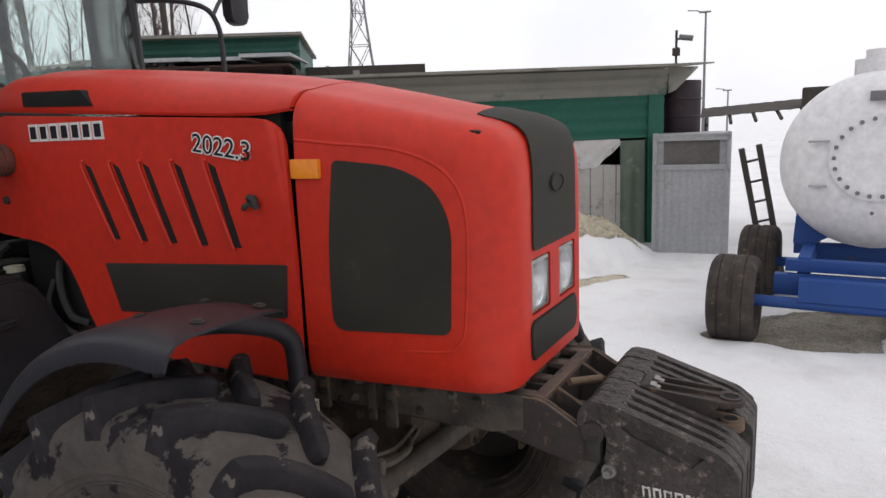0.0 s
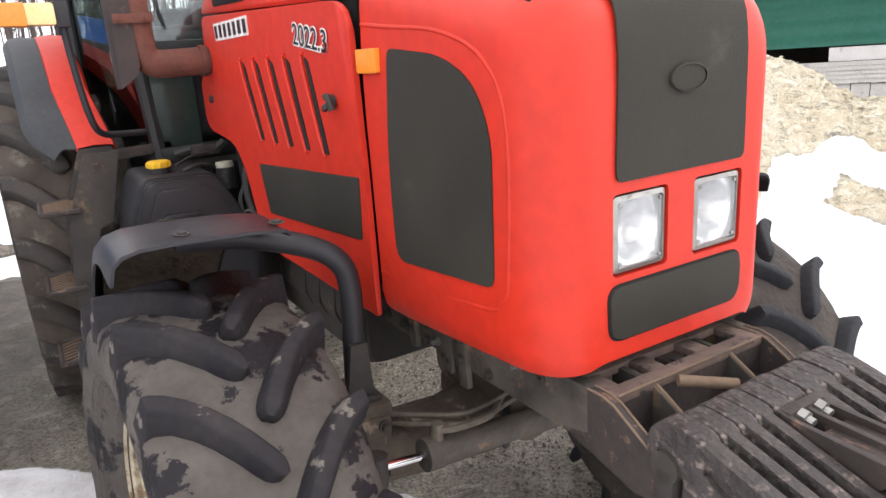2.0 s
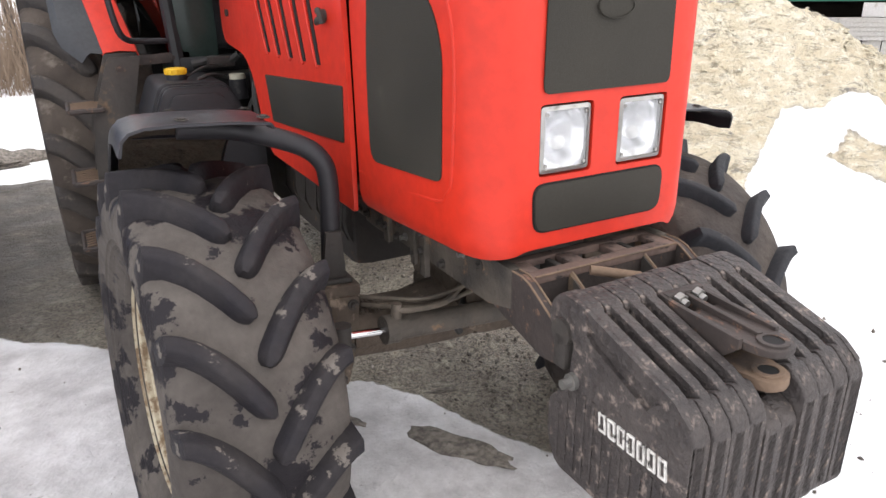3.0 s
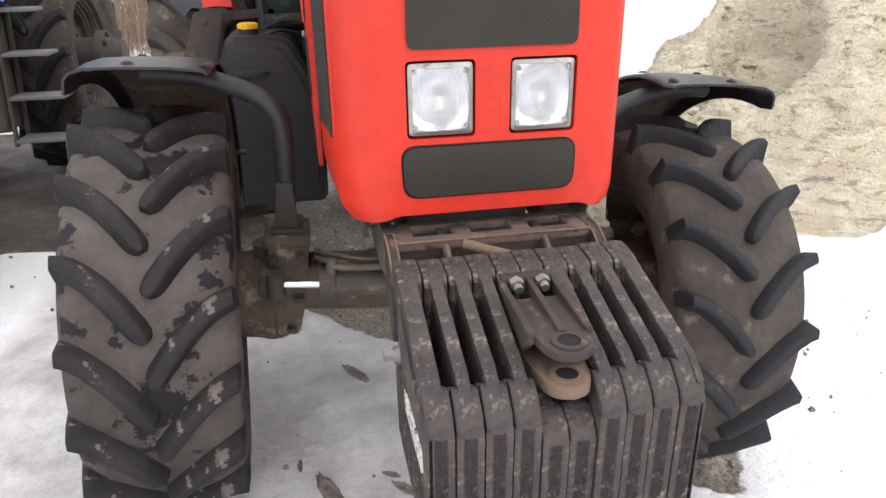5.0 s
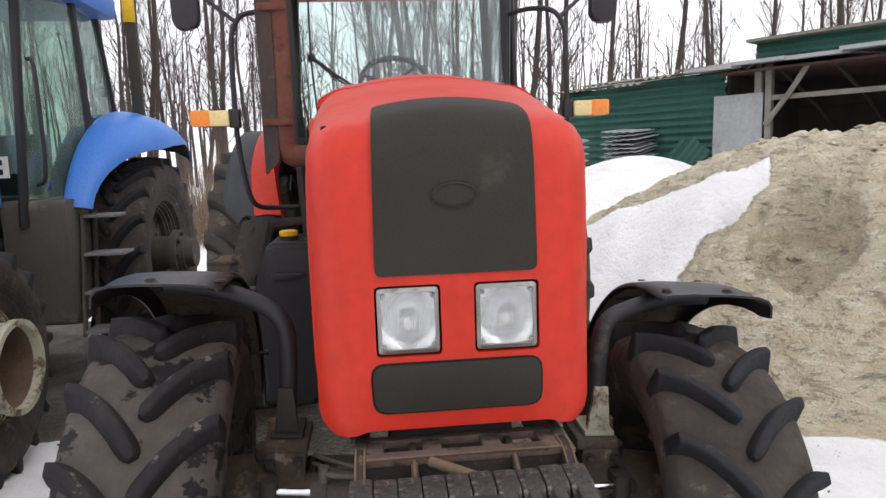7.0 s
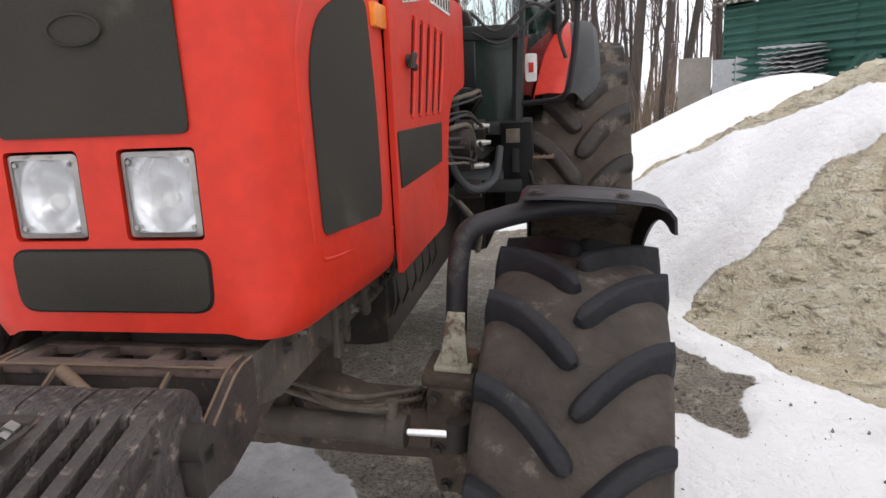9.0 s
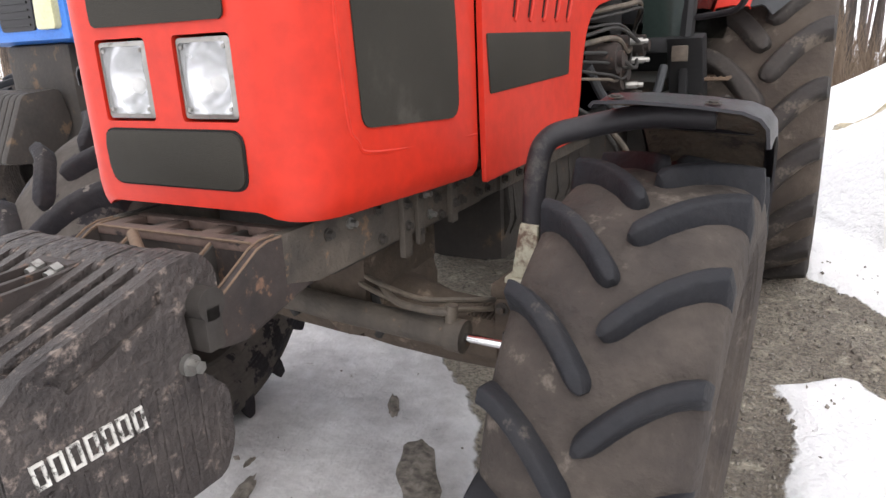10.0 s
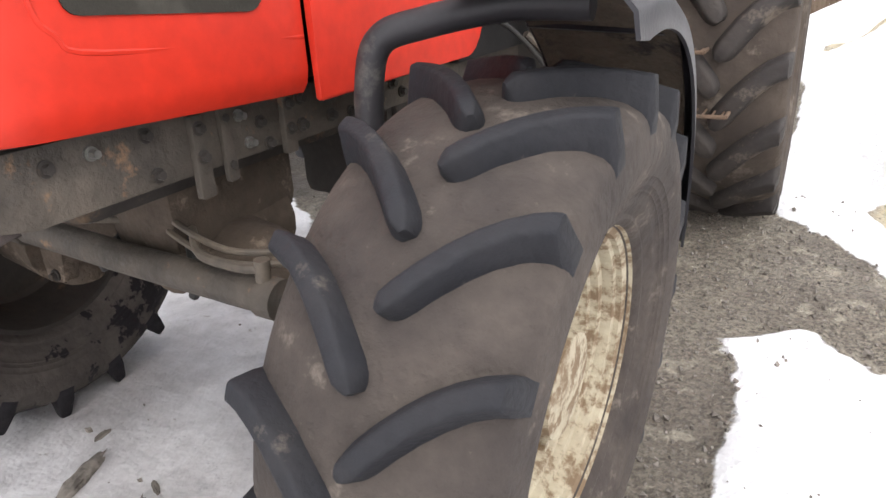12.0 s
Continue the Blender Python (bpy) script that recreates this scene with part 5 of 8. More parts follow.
# ---- front fenders ----
def front_fender(s):
    drop = 0.02 if s > 0 else 0.006
    bm = bmesh.new()
    grid = []
    for k in range(23):
        a = radians(102 - 98 * k / 22)
        r = 0.742 + (0.015 if k == 0 else 0.0)
        row = []
        for x, dr in ((-0.185, -0.012), (-0.175, 0.0), (-0.09, 0.006), (0.04, 0.004), (0.125, -0.002), (0.160, -0.014), (0.178, -0.035), (0.184, -0.075)):
            row.append((s * (0.845 + x) - (0.03 if s < 0 else 0), (r + dr) * math.cos(a), (r + dr) * math.sin(a) - drop))
        grid.append(row)
    sheet(bm, grid, 0.007)
    fd = part("front_fender", axled(bm), M_FENDER, TR, "scuffed black plastic front mudguard", angle=70)
    bm = bmesh.new()
    grid = []
    for k in range(20):
        a = radians(92 - 84 * k / 19)
        grid.append([(s * (0.845 + x) - (0.03 if s < 0 else 0), (0.728 + dr) * math.cos(a), (0.728 + dr) * math.sin(a) - drop) for x, dr in ((-0.17, -0.006), (-0.09, 0.0), (0.04, -0.001), (0.12, -0.006), (0.15, -0.016))])
    sheet(bm, grid, 0.004)
    part("fender_lining", axled(bm), M_CAKED, fd, "caked mud under the mudguard")
    for a in (96, 80):
        y, z = 0.750 * math.cos(radians(a)), 0.750 * math.sin(radians(a))
        bolts([(s * x, y, z - 0.003 - drop) for x in (0.70, 0.905)], (0, y, z), 0.011, 0.004, M_IRON, fd, AXLE)
    bm = bmesh.new()
    tube(bm, [(s * 0.505, -0.03, 0.20), (s * 0.505, -0.03, 0.36), (s * 0.507, -0.028, 0.53), (s * 0.530, -0.02, 0.605), (s * 0.60, 0.01, 0.655 - drop), (s * 0.75, 0.05, 0.690 - drop), (s * 0.90, 0.06, 0.698 - drop)], 0.029, 14, 6)
    br = part("fender_bracket", axled(bm), M_BLACK, fd, "black bent tube mudguard bracket")
    bm = bmesh.new()
    prism(bm, [(s * 0.468, 0.25), (s * 0.544, 0.25), (s * 0.531, 0.395), (s * 0.485, 0.395)], "y", -0.070, -0.052, 0.004)
    box(bm, s * 0.505 - 0.050, s * 0.505 + 0.050, -0.085, 0.06, 0.235, 0.252, 0.005)
    part("bracket_foot", axled(bm), M_CREAM if s > 0 else M_IRON, fd, "chipped bracket foot")
    for a in (60, 25):
        bm = bmesh.new()
        y, z = 0.728 * math.cos(radians(a)), 0.728 * math.sin(radians(a))
        rod(bm, (s * 0.67, y, z - drop), (s * 0.99, y, z - drop), 0.012, n=8)
        part("stiffener", axled(bm), M_FENDER, fd)


for side in (-1, 1):
    front_fender(side)


# ---- cab ----
def cab():
    # corner posts: foot and head of each, right side then mirrored
    posts = {"front_pillar": ((0.575, 2.50, 1.36), (0.64, 2.63, 3.0), 0.034), "door_pillar": ((0.80, 3.15, 1.35), (0.76, 3.15, 3.0), 0.030), "rear_pillar": ((0.78, 4.05, 1.55), (0.72, 3.95, 3.0), 0.034)}
    for s in (-1, 1):
        for name, (p, q, r) in posts.items():
            bm = bmesh.new()
            tube(bm, [(s * p[0], p[1], p[2]), (s * (p[0] + q[0]) / 2, (p[1] + q[1]) / 2, (p[2] + q[2]) / 2), (s * q[0], q[1], q[2])], r, 8, 2)
            part(name, bm, M_CABDARK, TR, "dark grey cab pillar")
        bm = bmesh.new()
        sheet(bm, [[(s * 0.59, 2.52, 1.42), (s * 0.78, 3.13, 1.40)], [(s * 0.665, 2.63, 2.98), (s * 0.765, 3.13, 2.98)]], 0.004)
        d = part("door_glass", bm, M_DOORGLASS, TR, "cab door glass pane")
        d.visible_shadow = False
        bm = bmesh.new()
        sheet(bm, [[(s * 0.805, 3.18, 1.75), (s * 0.78, 4.02, 1.75)], [(s * 0.765, 3.18, 2.98), (s * 0.725, 3.94, 2.98)]], 0.004)
        d = part("side_glass", bm, M_GLASS, TR, "cab side window pane")
        d.visible_shadow = False
        bm = bmesh.new()
        prism(bm, [(2.52, 1.16), (3.05, 1.12), (3.05, 1.42), (2.50, 1.42)], "x", s * 0.55, s * 0.59, 0.006)
        part("door_sill", bm, M_CABDARK, TR)
        bm = bmesh.new()
        tube(bm, [(s * 0.64, 2.60, 2.58), (s * 0.73, 2.40, 2.57), (s * 0.82, 2.26, 2.53), (s * 0.868, 2.22, 2.44), (s * 0.88, 2.215, 2.30), (s * 0.882, 2.22, 1.96), (s * 0.868, 2.245, 1.74), (s * 0.845, 2.28, 1.59), (s * 0.81, 2.33, 1.535), (s * 0.74, 2.42, 1.52), (s * 0.62, 2.51, 1.51)], 0.014, 8, 5)
        arm = part("mirror_arm", bm, M_BLACK, TR, "black bent mirror tube")
        bm = bmesh.new()
        tube(bm, [(s * 0.85, 2.23, 2.49), (s * 0.98, 2.29, 2.60), (s * 1.10, 2.33, 2.68)], 0.011, 8, 3)
        part("mirror_stay", bm, M_BLACK, arm)
        bm = bmesh.new()
        prism(bm, rounded([(s * 1.05, 2.48), (s * 1.18, 2.47), (s * 1.19, 2.84), (s * 1.05, 2.84)], 0.045, 5), "y", 2.29, 2.36, 0.018)
        part("mirror", bm, M_BLACK, arm, "black rectangular rear-view mirror")
        bm = bmesh.new()
        prism(bm, rounded([(s * 0.905, 1.963), (s * 1.09, 1.968), (s * 1.09, 2.043), (s * 0.905, 2.043)], 0.012, 3), "y", 2.15, 2.235, 0.006)
        il = part("indicator_lamp", bm, M_AMBERWHITE, TR, "boxy amber and clear indicator lamp")
        bm = bmesh.new()
        prism(bm, rounded([(s * 1.0, 1.960), (s * 1.096, 1.965), (s * 1.096, 2.046), (s * 1.0, 2.046)], 0.012, 3), "y", 2.146, 2.237, 0.006)
        part("amber_lens", bm, M_ORANGE, il)
        bm = bmesh.new()
        box(bm, s * 0.883 - 0.026, s * 0.883 + 0.026, 2.17, 2.235, 1.955, 2.05, 0.006)
        part("lamp_holder", bm, M_BLACK, il)
    bm = bmesh.new()
    sheet(bm, [[(-0.60, 2.505, 1.88), (0.0, 2.47, 1.86), (0.60, 2.505, 1.88)], [(-0.655, 2.635, 3.0), (0.0, 2.60, 3.0), (0.655, 2.635, 3.0)]], 0.004)
    ws = part("windscreen", bm, M_GLASS, TR, "clear curved cab windscreen")
    ws.visible_shadow = False
    for s in (-1, 1):
        bm = bmesh.new()
        prism(bm, [(s * 0.38, 1.42), (s * 0.56, 1.42), (s * 0.57, 1.86), (s * 0.38, 1.86)], "y", 2.49, 2.50, 0.002)
        part("lower_window", bm, M_DARKPANE, TR, "dark lower cab front window")
    bm = bmesh.new()
    box(bm, -0.60, 0.60, 2.47, 2.54, 1.83, 1.90, 0.012)
    box(bm, -0.58, 0.58, 2.47, 2.56, 1.36, 1.43, 0.012)
    part("cowl_rail", bm, M_CABDARK, TR)
    bm = bmesh.new()
    sheet(bm, [[(-0.72, 4.05, 1.70), (0.72, 4.05, 1.70)], [(-0.70, 3.96, 2.98), (0.70, 3.96, 2.98)]], 0.004)
    rg = part("rear_glass", bm, M_GLASS, TR, "cab rear window pane")
    rg.visible_shadow = False
    bm = bmesh.new()
    prism(bm, rounded([(2.40, 3.04), (2.52, 2.98), (4.10, 2.98), (4.20, 3.04), (4.10, 3.22), (2.60, 3.22)], 0.06, 4), "x", -0.80, 0.80, 0.03)
    part("cab_roof", bm, M_RED, TR, "red cab roof")
    bm = bmesh.new()
    box(bm, -0.60, 0.60, 2.56, 4.0, 1.05, 1.12, 0.01)
    box(bm, -0.75, 0.75, 3.98, 4.06, 1.0, 1.70, 0.01)
    part("cab_floor", bm, M_CABDARK, TR)
    # steering wheel, dash, seat
    bm = bmesh.new()
    prism(bm, rounded([(2.56, 1.5), (2.78, 1.5), (2.82, 2.02), (2.72, 2.10), (2.56, 2.02)], 0.04, 3), "x", -0.27, 0.20, 0.02)
    prism(bm, rounded([(2.57, 1.45), (2.74, 1.45), (2.76, 1.93), (2.70, 1.98), (2.57, 1.95)], 0.04, 3), "x", -0.56, -0.26, 0.02)
    part("dashboard", bm, M_BLACK, TR)
    bm = bmesh.new()
    turned(bm, [(0.016 * math.cos(TAU * k / 8), 0.205 + 0.016 * math.sin(TAU * k / 8)) for k in range(8)], 36, closed=True)
    for a in (0.3, 2.4, 4.5):
        rod(bm, (0.02, 0, 0), (0, 0.2 * math.cos(a), 0.2 * math.sin(a)), 0.012, n=8)
    rod(bm, (0.0, 0, 0), (0.04, 0, 0), 0.045, n=14)
    bmesh.ops.transform(bm, matrix=pose(-0.03, 2.88, 2.24, 0, 0, 0) @ pose(0, 0, 0, 0, 0, 90) @ pose(0, 0, 0, 0, 38, 0), verts=bm.verts)
    part("steering_wheel", bm, M_BLACK, TR, "black steering wheel")
    bm = bmesh.new()
    box(bm, -0.26, 0.22, 3.45, 3.90, 1.50, 1.62, 0.04)
    prism(bm, rounded([(3.84, 1.6), (3.96, 1.6), (3.98, 2.12), (3.90, 2.16)], 0.04, 3), "x", -0.25, 0.21, 0.03)
    part("seat", bm, M_BLACK, TR, "black driver's seat")
    bm = bmesh.new()
    rod(bm, (-0.50, 2.51, 2.34), (-0.50, 2.56, 2.36), 0.022)
    tube(bm, [(-0.50, 2.50, 2.35), (-0.36, 2.475, 2.24), (-0.16, 2.46, 2.10)], 0.008, 6, 2)
    tube(bm, [(-0.49, 2.50, 2.33), (-0.35, 2.475, 2.215), (-0.18, 2.46, 2.09)], 0.005, 6, 2)
    tube(bm, [(-0.50, 2.535, 2.75), (-0.50, 2.50, 2.34), (-0.48, 2.485, 2.05), (-0.46, 2.48, 1.95)], 0.006, 6, 2)
    part("wiper", bm, M_BLACK, TR, "black windscreen wiper")


cab()


def exhaust():
    bm = bmesh.new()
    tube(bm, [(-0.34, 2.15, 1.800), (-0.48, 2.15, 1.798), (-0.565, 2.15, 1.798), (-0.605, 2.15, 1.812), (-0.626, 2.15, 1.85), (-0.630, 2.15, 1.92), (-0.632, 2.155, 2.30), (-0.640, 2.17, 2.95)], 0.056, 16, 6)
    ex = part("exhaust_pipe", bm, M_RUSTRED, TR, "rusty reddish exhaust stack")
    bm = bmesh.new()
    sheet(bm, [[(x - 0.0005, 2.095 + 0.0005, z0), (x, 2.095, 2.2), (x - 0.006, 2.105, 2.92)] for x, z0 in ((-0.652, 1.80), (-0.662, 1.765))] + [[(-0.690, 2.10, 1.742), (-0.690, 2.10, 2.2), (-0.697, 2.11, 2.92)], [(-0.728, 2.115, 1.715), (-0.728, 2.115, 2.2), (-0.735, 2.125, 2.92)], [(-0.735, 2.14, 1.712), (-0.735, 2.14, 2.2), (-0.742, 2.15, 2.92)], [(-0.735, 2.23, 1.712), (-0.735, 2.23, 2.2), (-0.742, 2.24, 2.92)]], 0.004)
    part("heat_shield", bm, M_SHIELD, ex, "dark pressed heat shield")
    for z in (1.955, 2.52):
        bm = bmesh.new()
        box(bm, -0.72, -0.575, 2.082, 2.094, z, z + 0.035, 0.003)
        bolt(bm, (-0.60, 2.082, z + 0.017), (0, -1, 0), 0.009, 0.008)
        bolt(bm, (-0.70, 2.082, z + 0.017), (0, -1, 0), 0.009, 0.008)
        part("shield_strap", bm, M_RUSTRED, ex, "rusty shield strap with bolts")
    bm = bmesh.new()
    turned(bm, [(-0.012, 0.054), (-0.012, 0.064), (0.012, 0.064), (0.012, 0.054)], 18, (-0.40, 2.15, 1.80), closed=True)
    part("clamp", bm, M_RUSTRED, ex)


exhaust()


def rear_fender(s):
    o = -0.08 if s > 0 else 0.0
    start = 144 if s > 0 else 150
    c = Vector((0, 3.60, 0.92))
    band, flap = [], []
    for k in range(21):
        deg = start - (start - 58) * k / 20
        a = radians(deg)
        y, z = c.y + 1.075 * math.cos(a), c.z + 1.075 * math.sin(a)
        f = min(1.0, (start - deg) / 18)
        inner, mid = 0.745 + 0.055 * f + o, 0.905 + 0.045 * f + o
        out = 1.10 + o - 0.10 * max(0.0, 1 - (start - deg) / 9) ** 2
        band.append([(s * (inner - 0.02), y + 0.03, z - 0.05), (s * inner, y, z), (s * (inner * 0.5 + mid * 0.5), y, z + 0.008), (s * (mid - 0.01), y, z), (s * mid, y, z - 0.015)])
        flap.append([(s * (mid - 0.005), y, z - 0.005), (s * (mid * 0.5 + out * 0.5), y, z + 0.003), (s * (out - 0.03), y, z - 0.008), (s * out, y + 0.01, z - 0.045)])
    bm = bmesh.new()
    sheet(bm, band, 0.006)
    rf = part("rear_fender", bm, M_RED, TR, "red curved rear mudguard")
    bm = bmesh.new()
    sheet(bm, flap, 0.008)
    part("fender_flap", bm, M_GREYP, rf, "dark grey rubber fender extension")
    bm = bmesh.new()
    grid = []
    for r in (0.62, 1.055):
        grid.append([(s * (0.70 + o), c.y + r * math.cos(radians(a)), c.z + r * math.sin(radians(a))) for a in range(60, 146, 8)])
    sheet(bm, grid, 0.006)
    part("fender_side", bm, M_CABDARK, rf)


for side in (-1, 1):
    rear_fender(side)


M_TANK = material("tank_plastic", (0.016, 0.015, 0.017), 0.5, color2=(0.024, 0.022, 0.024), scale=4, bump=0.1, dirt=(0.055, 0.05, 0.045), dirt_at=0.64, dirt_scale=3)


def tank_and_steps():
    face = [(-0.80, 0.56), (-0.34, 0.56), (-0.325, 1.05), (-0.40, 1.22), (-0.47, 1.345), (-0.725, 1.352), (-0.785, 1.20), (-0.81, 1.0)]
    mid = (-0.585, 1.0)

    def shrunk(d):
        """The tank's outline drawn in by d all round."""
        return [(x - d * (1 if x > mid[0] else -1), z - d * (1 if z > mid[1] else -1)) for x, z in face]
    bm = bmesh.new()
    prism(bm, rounded(shrunk(-0.012), 0.03, 3), "y", 2.02, 2.46, 0.012)
    tk = part("fuel_tank", bm, M_TANK, TR, "black moulded plastic fuel tank")
    for d, y0, y1 in ((-0.004, 1.985, 2.008), (0.0, 1.945, 1.972)):
        bm = bmesh.new()
        prism(bm, rounded(shrunk(d), 0.03, 3), "y", y0, y1, 0.010)
        part("tank_ridge", bm, M_TANK, tk)
    bm = bmesh.new()
    prism(bm, rounded(shrunk(0.012), 0.028, 3), "y", 1.96, 2.03, 0.004)
    part("tank_neck", bm, M_TANK, tk)
    bm = bmesh.new()
    prism(bm, rounded(shrunk(0.026), 0.028, 3), "y", 1.930, 1.955, 0.012)
    part("tank_panel", bm, M_TANK, tk)
    bm = bmesh.new()
    prism(bm, rounded([(-0.70, 1.190), (-0.56, 1.200), (-0.55, 1.222), (-0.68, 1.228), (-0.71, 1.212)], 0.008, 3), "y", 1.908, 1.935, 0.006)
    part("tank_ledge", bm, M_TANK, tk)
    bm = bmesh.new()
    rod(bm, (-0.642, 2.165, 1.355), (-0.642, 2.165, 1.385), 0.046, n=16)
    part("filler_neck", bm, M_TANK, tk)
    bm = bmesh.new()
    turned(bm, [(0.0, 0.0), (0.0, 0.046), (0.022, 0.047), (0.027, 0.040), (0.027, 0.0)], 18)
    for k in range(12):
        a = TAU * k / 12
        rod(bm, (0.002, 0.046 * math.cos(a), 0.046 * math.sin(a)), (0.022, 0.046 * math.cos(a), 0.046 * math.sin(a)), 0.004, n=5)
    bmesh.ops.transform(bm, matrix=Matrix.Translation((-0.642, 2.165, 1.386)) @ pose(0, 0, 0, 0, -90, 0), verts=bm.verts)
    part("filler_cap", bm, M_YELLOW, tk, "yellow filler cap")
    bm = bmesh.new()
    rod(bm, (-0.35, 2.27, 1.24), (-0.35, 2.27, 1.335), 0.045, 0.040, n=16)
    bt = part("oil_bottle", bm, M_BLACK, TR, "black fluid bottle beside the tank")
    bm = bmesh.new()
    rod(bm, (-0.35, 2.27, 1.335), (-0.35, 2.27, 1.358), 0.042, 0.038, n=16)
    part("oil_cap", bm, M_CREAM, bt, "cream oil cap")
    # bracket strap from the pillar foot round the back of the tank
    bm = bmesh.new()
    prism(bm, rounded([(-0.845, 1.28), (-0.825, 1.28), (-0.82, 1.38), (-0.79, 1.402), (-0.52, 1.412), (-0.52, 1.458), (-0.79, 1.450), (-0.835, 1.42)], 0.012, 3), "y", 2.49, 2.50, 0.002)
    part("tank_strap", bm, M_WORN, TR, "dark bent steel bracket strap")
    for x, z in ((-0.832, 1.33), (-0.60, 1.432)):
        bm = bmesh.new()
        bolt(bm, (x, 2.49, z), (0, -1, 0), 0.012, 0.010)
        part("strap_bolt", bm, M_WORN, TR)
    # cab steps: two stepped side plates with expanded-metal treads between
    for y in (2.33, 2.57):
        bm = bmesh.new()
        prism(bm, rounded([(-0.905, 1.46), (-0.765, 1.46), (-0.84, 1.16), (-0.90, 1.14), (-0.95, 0.86), (-0.97, 0.55), (-1.03, 0.55), (-1.04, 0.86), (-1.01, 1.17)], 0.012, 2), "y", y - 0.005, y + 0.005, 0.002)
        pl = part("step_side", bm, M_IRON, TR, "scuffed dark step plate")
        bm = bmesh.new()
        bolt(bm, (-0.86, y - 0.005, 1.41), (0, -1, 0), 0.011, 0.008)
        part("step_bolt", bm, M_WORN, pl)
    for x0, z in ((-1.10, 1.235), (-1.135, 0.905), (-1.15, 0.585)):
        bm = bmesh.new()
        for p, q in (((x0, 2.30), (x0, 2.60)), ((x0 + 0.14, 2.30), (x0 + 0.14, 2.60)), ((x0, 2.30), (x0 + 0.14, 2.30)), ((x0, 2.60), (x0 + 0.14, 2.60))):
            rod(bm, (*p, z), (*q, z), 0.012, n=6)
        st = part("cab_step", bm, M_WORN, TR, "worn steel cab step with a mesh tread")
        me = mesh_of("tread_bar", rod(bmesh.new(), (0, -0.03, 0), (0.14, 0.03, 0), 0.0045, n=5), M_RUST)
        for k in range(7):
            share("tread_bar", me, st, Matrix.Translation((x0, 2.33 + 0.04 * k, z + 0.004)))
    for pts, rr in (([(-0.30, 2.02, 1.38), (-0.335, 1.98, 1.33), (-0.345, 1.96, 1.25), (-0.335, 1.93, 1.17), (-0.30, 1.88, 1.14)], 0.016), ([(-0.30, 2.08, 1.30), (-0.36, 2.04, 1.21), (-0.35, 1.96, 1.12), (-0.31, 1.86, 1.07)], 0.012), ([(-0.60, 2.16, 1.372), (-0.53, 2.19, 1.40), (-0.47, 2.24, 1.41), (-0.40, 2.32, 1.40)], 0.005), ([(-0.56, 2.12, 1.36), (-0.50, 2.14, 1.375), (-0.44, 2.22, 1.36), (-0.36, 2.30, 1.33)], 0.009), ([(-0.52, 2.44, 1.40), (-0.43, 2.40, 1.42), (-0.36, 2.38, 1.41), (-0.31, 2.36, 1.44)], 0.020)):
        bm = bmesh.new()
        tube(bm, pts, rr, 8, 5)
        part("hose", bm, M_HOSE, TR)
    bm = bmesh.new()
    box(bm, -0.46, -0.33, 2.36, 2.44, 1.385, 1.435, 0.010)
    part("valve_block", bm, M_WORN, TR, "greasy dark valve block")
    # near-black backing added for the shade behind the tank
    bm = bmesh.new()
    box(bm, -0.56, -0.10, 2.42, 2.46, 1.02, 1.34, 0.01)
    part("shade_backing", bm, M_DARK, TR)
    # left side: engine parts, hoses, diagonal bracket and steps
    # near-black box that paints the shaded recess behind the hoses
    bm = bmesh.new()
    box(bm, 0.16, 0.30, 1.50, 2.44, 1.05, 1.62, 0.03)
    part("recess_shade", bm, M_DARK, TR)
    for y, z, rr, ln in ((1.90, 1.36, 0.065, 0.42), (2.08, 1.30, 0.085, 0.40), (2.28, 1.40, 0.05, 0.44), (2.22, 1.12, 0.05, 0.42)):
        bm = bmesh.new()
        rod(bm, (0.26, y, z), (ln, y, z), rr, rr * 0.92, n=20)
        rod(bm, (ln, y, z), (ln + 0.02, y, z), rr * 0.5, n=12)
        part("filter_housing", bm, M_WORN, TR, "greasy round filter housing")
    rng = random.Random(4)
    for k in range(9):
        y0, z0 = 1.60 + 0.03 * k, 1.30 + 0.03 * k
        bm = bmesh.new()
        tube(bm, [(0.32, y0, z0), (0.40, y0 + 0.2, z0 + rng.uniform(-0.03, 0.03)), (0.42 + rng.uniform(-0.03, 0.03), y0 + 0.4, z0 + rng.uniform(-0.08, 0.05)), (0.36, 2.40, 1.40 + rng.uniform(-0.08, 0.08))], rng.choice((0.006, 0.008, 0.011)), 7, 5)
        part("hose", bm, M_PIPE if k % 4 == 0 else M_HOSE, TR)
    for pts, rr, mat in (([(0.32, 1.80, 1.34), (0.36, 1.92, 1.20), (0.41, 2.10, 1.13), (0.48, 2.30, 1.16), (0.50, 2.42, 1.30)], 0.020, M_GREYP), ([(0.30, 1.66, 1.20), (0.36, 1.80, 1.12), (0.40, 1.98, 0.98), (0.34, 2.12, 0.90)], 0.009, M_HOSE), ([(0.34, 1.95, 1.10), (0.40, 2.05, 1.00), (0.42, 2.12, 0.92), (0.40, 2.15, 0.82)], 0.014, M_PIPE), ([(0.38, 2.40, 1.95), (0.50, 2.38, 1.86), (0.66, 2.42, 1.98), (0.78, 2.46, 1.93)], 0.008, M_HOSE), ([(0.38, 2.40, 1.86), (0.52, 2.37, 1.80), (0.66, 2.40, 1.90), (0.80, 2.46, 2.0)], 0.006, M_HOSE), ([(0.80, 2.44, 2.05), (0.84, 2.42, 1.92), (0.80, 2.44, 1.84), (0.83, 2.43, 1.72)], 0.010, M_HOSE)):
        bm = bmesh.new()
        tube(bm, pts, rr, 9, 6)
        part("hose", bm, mat, TR)
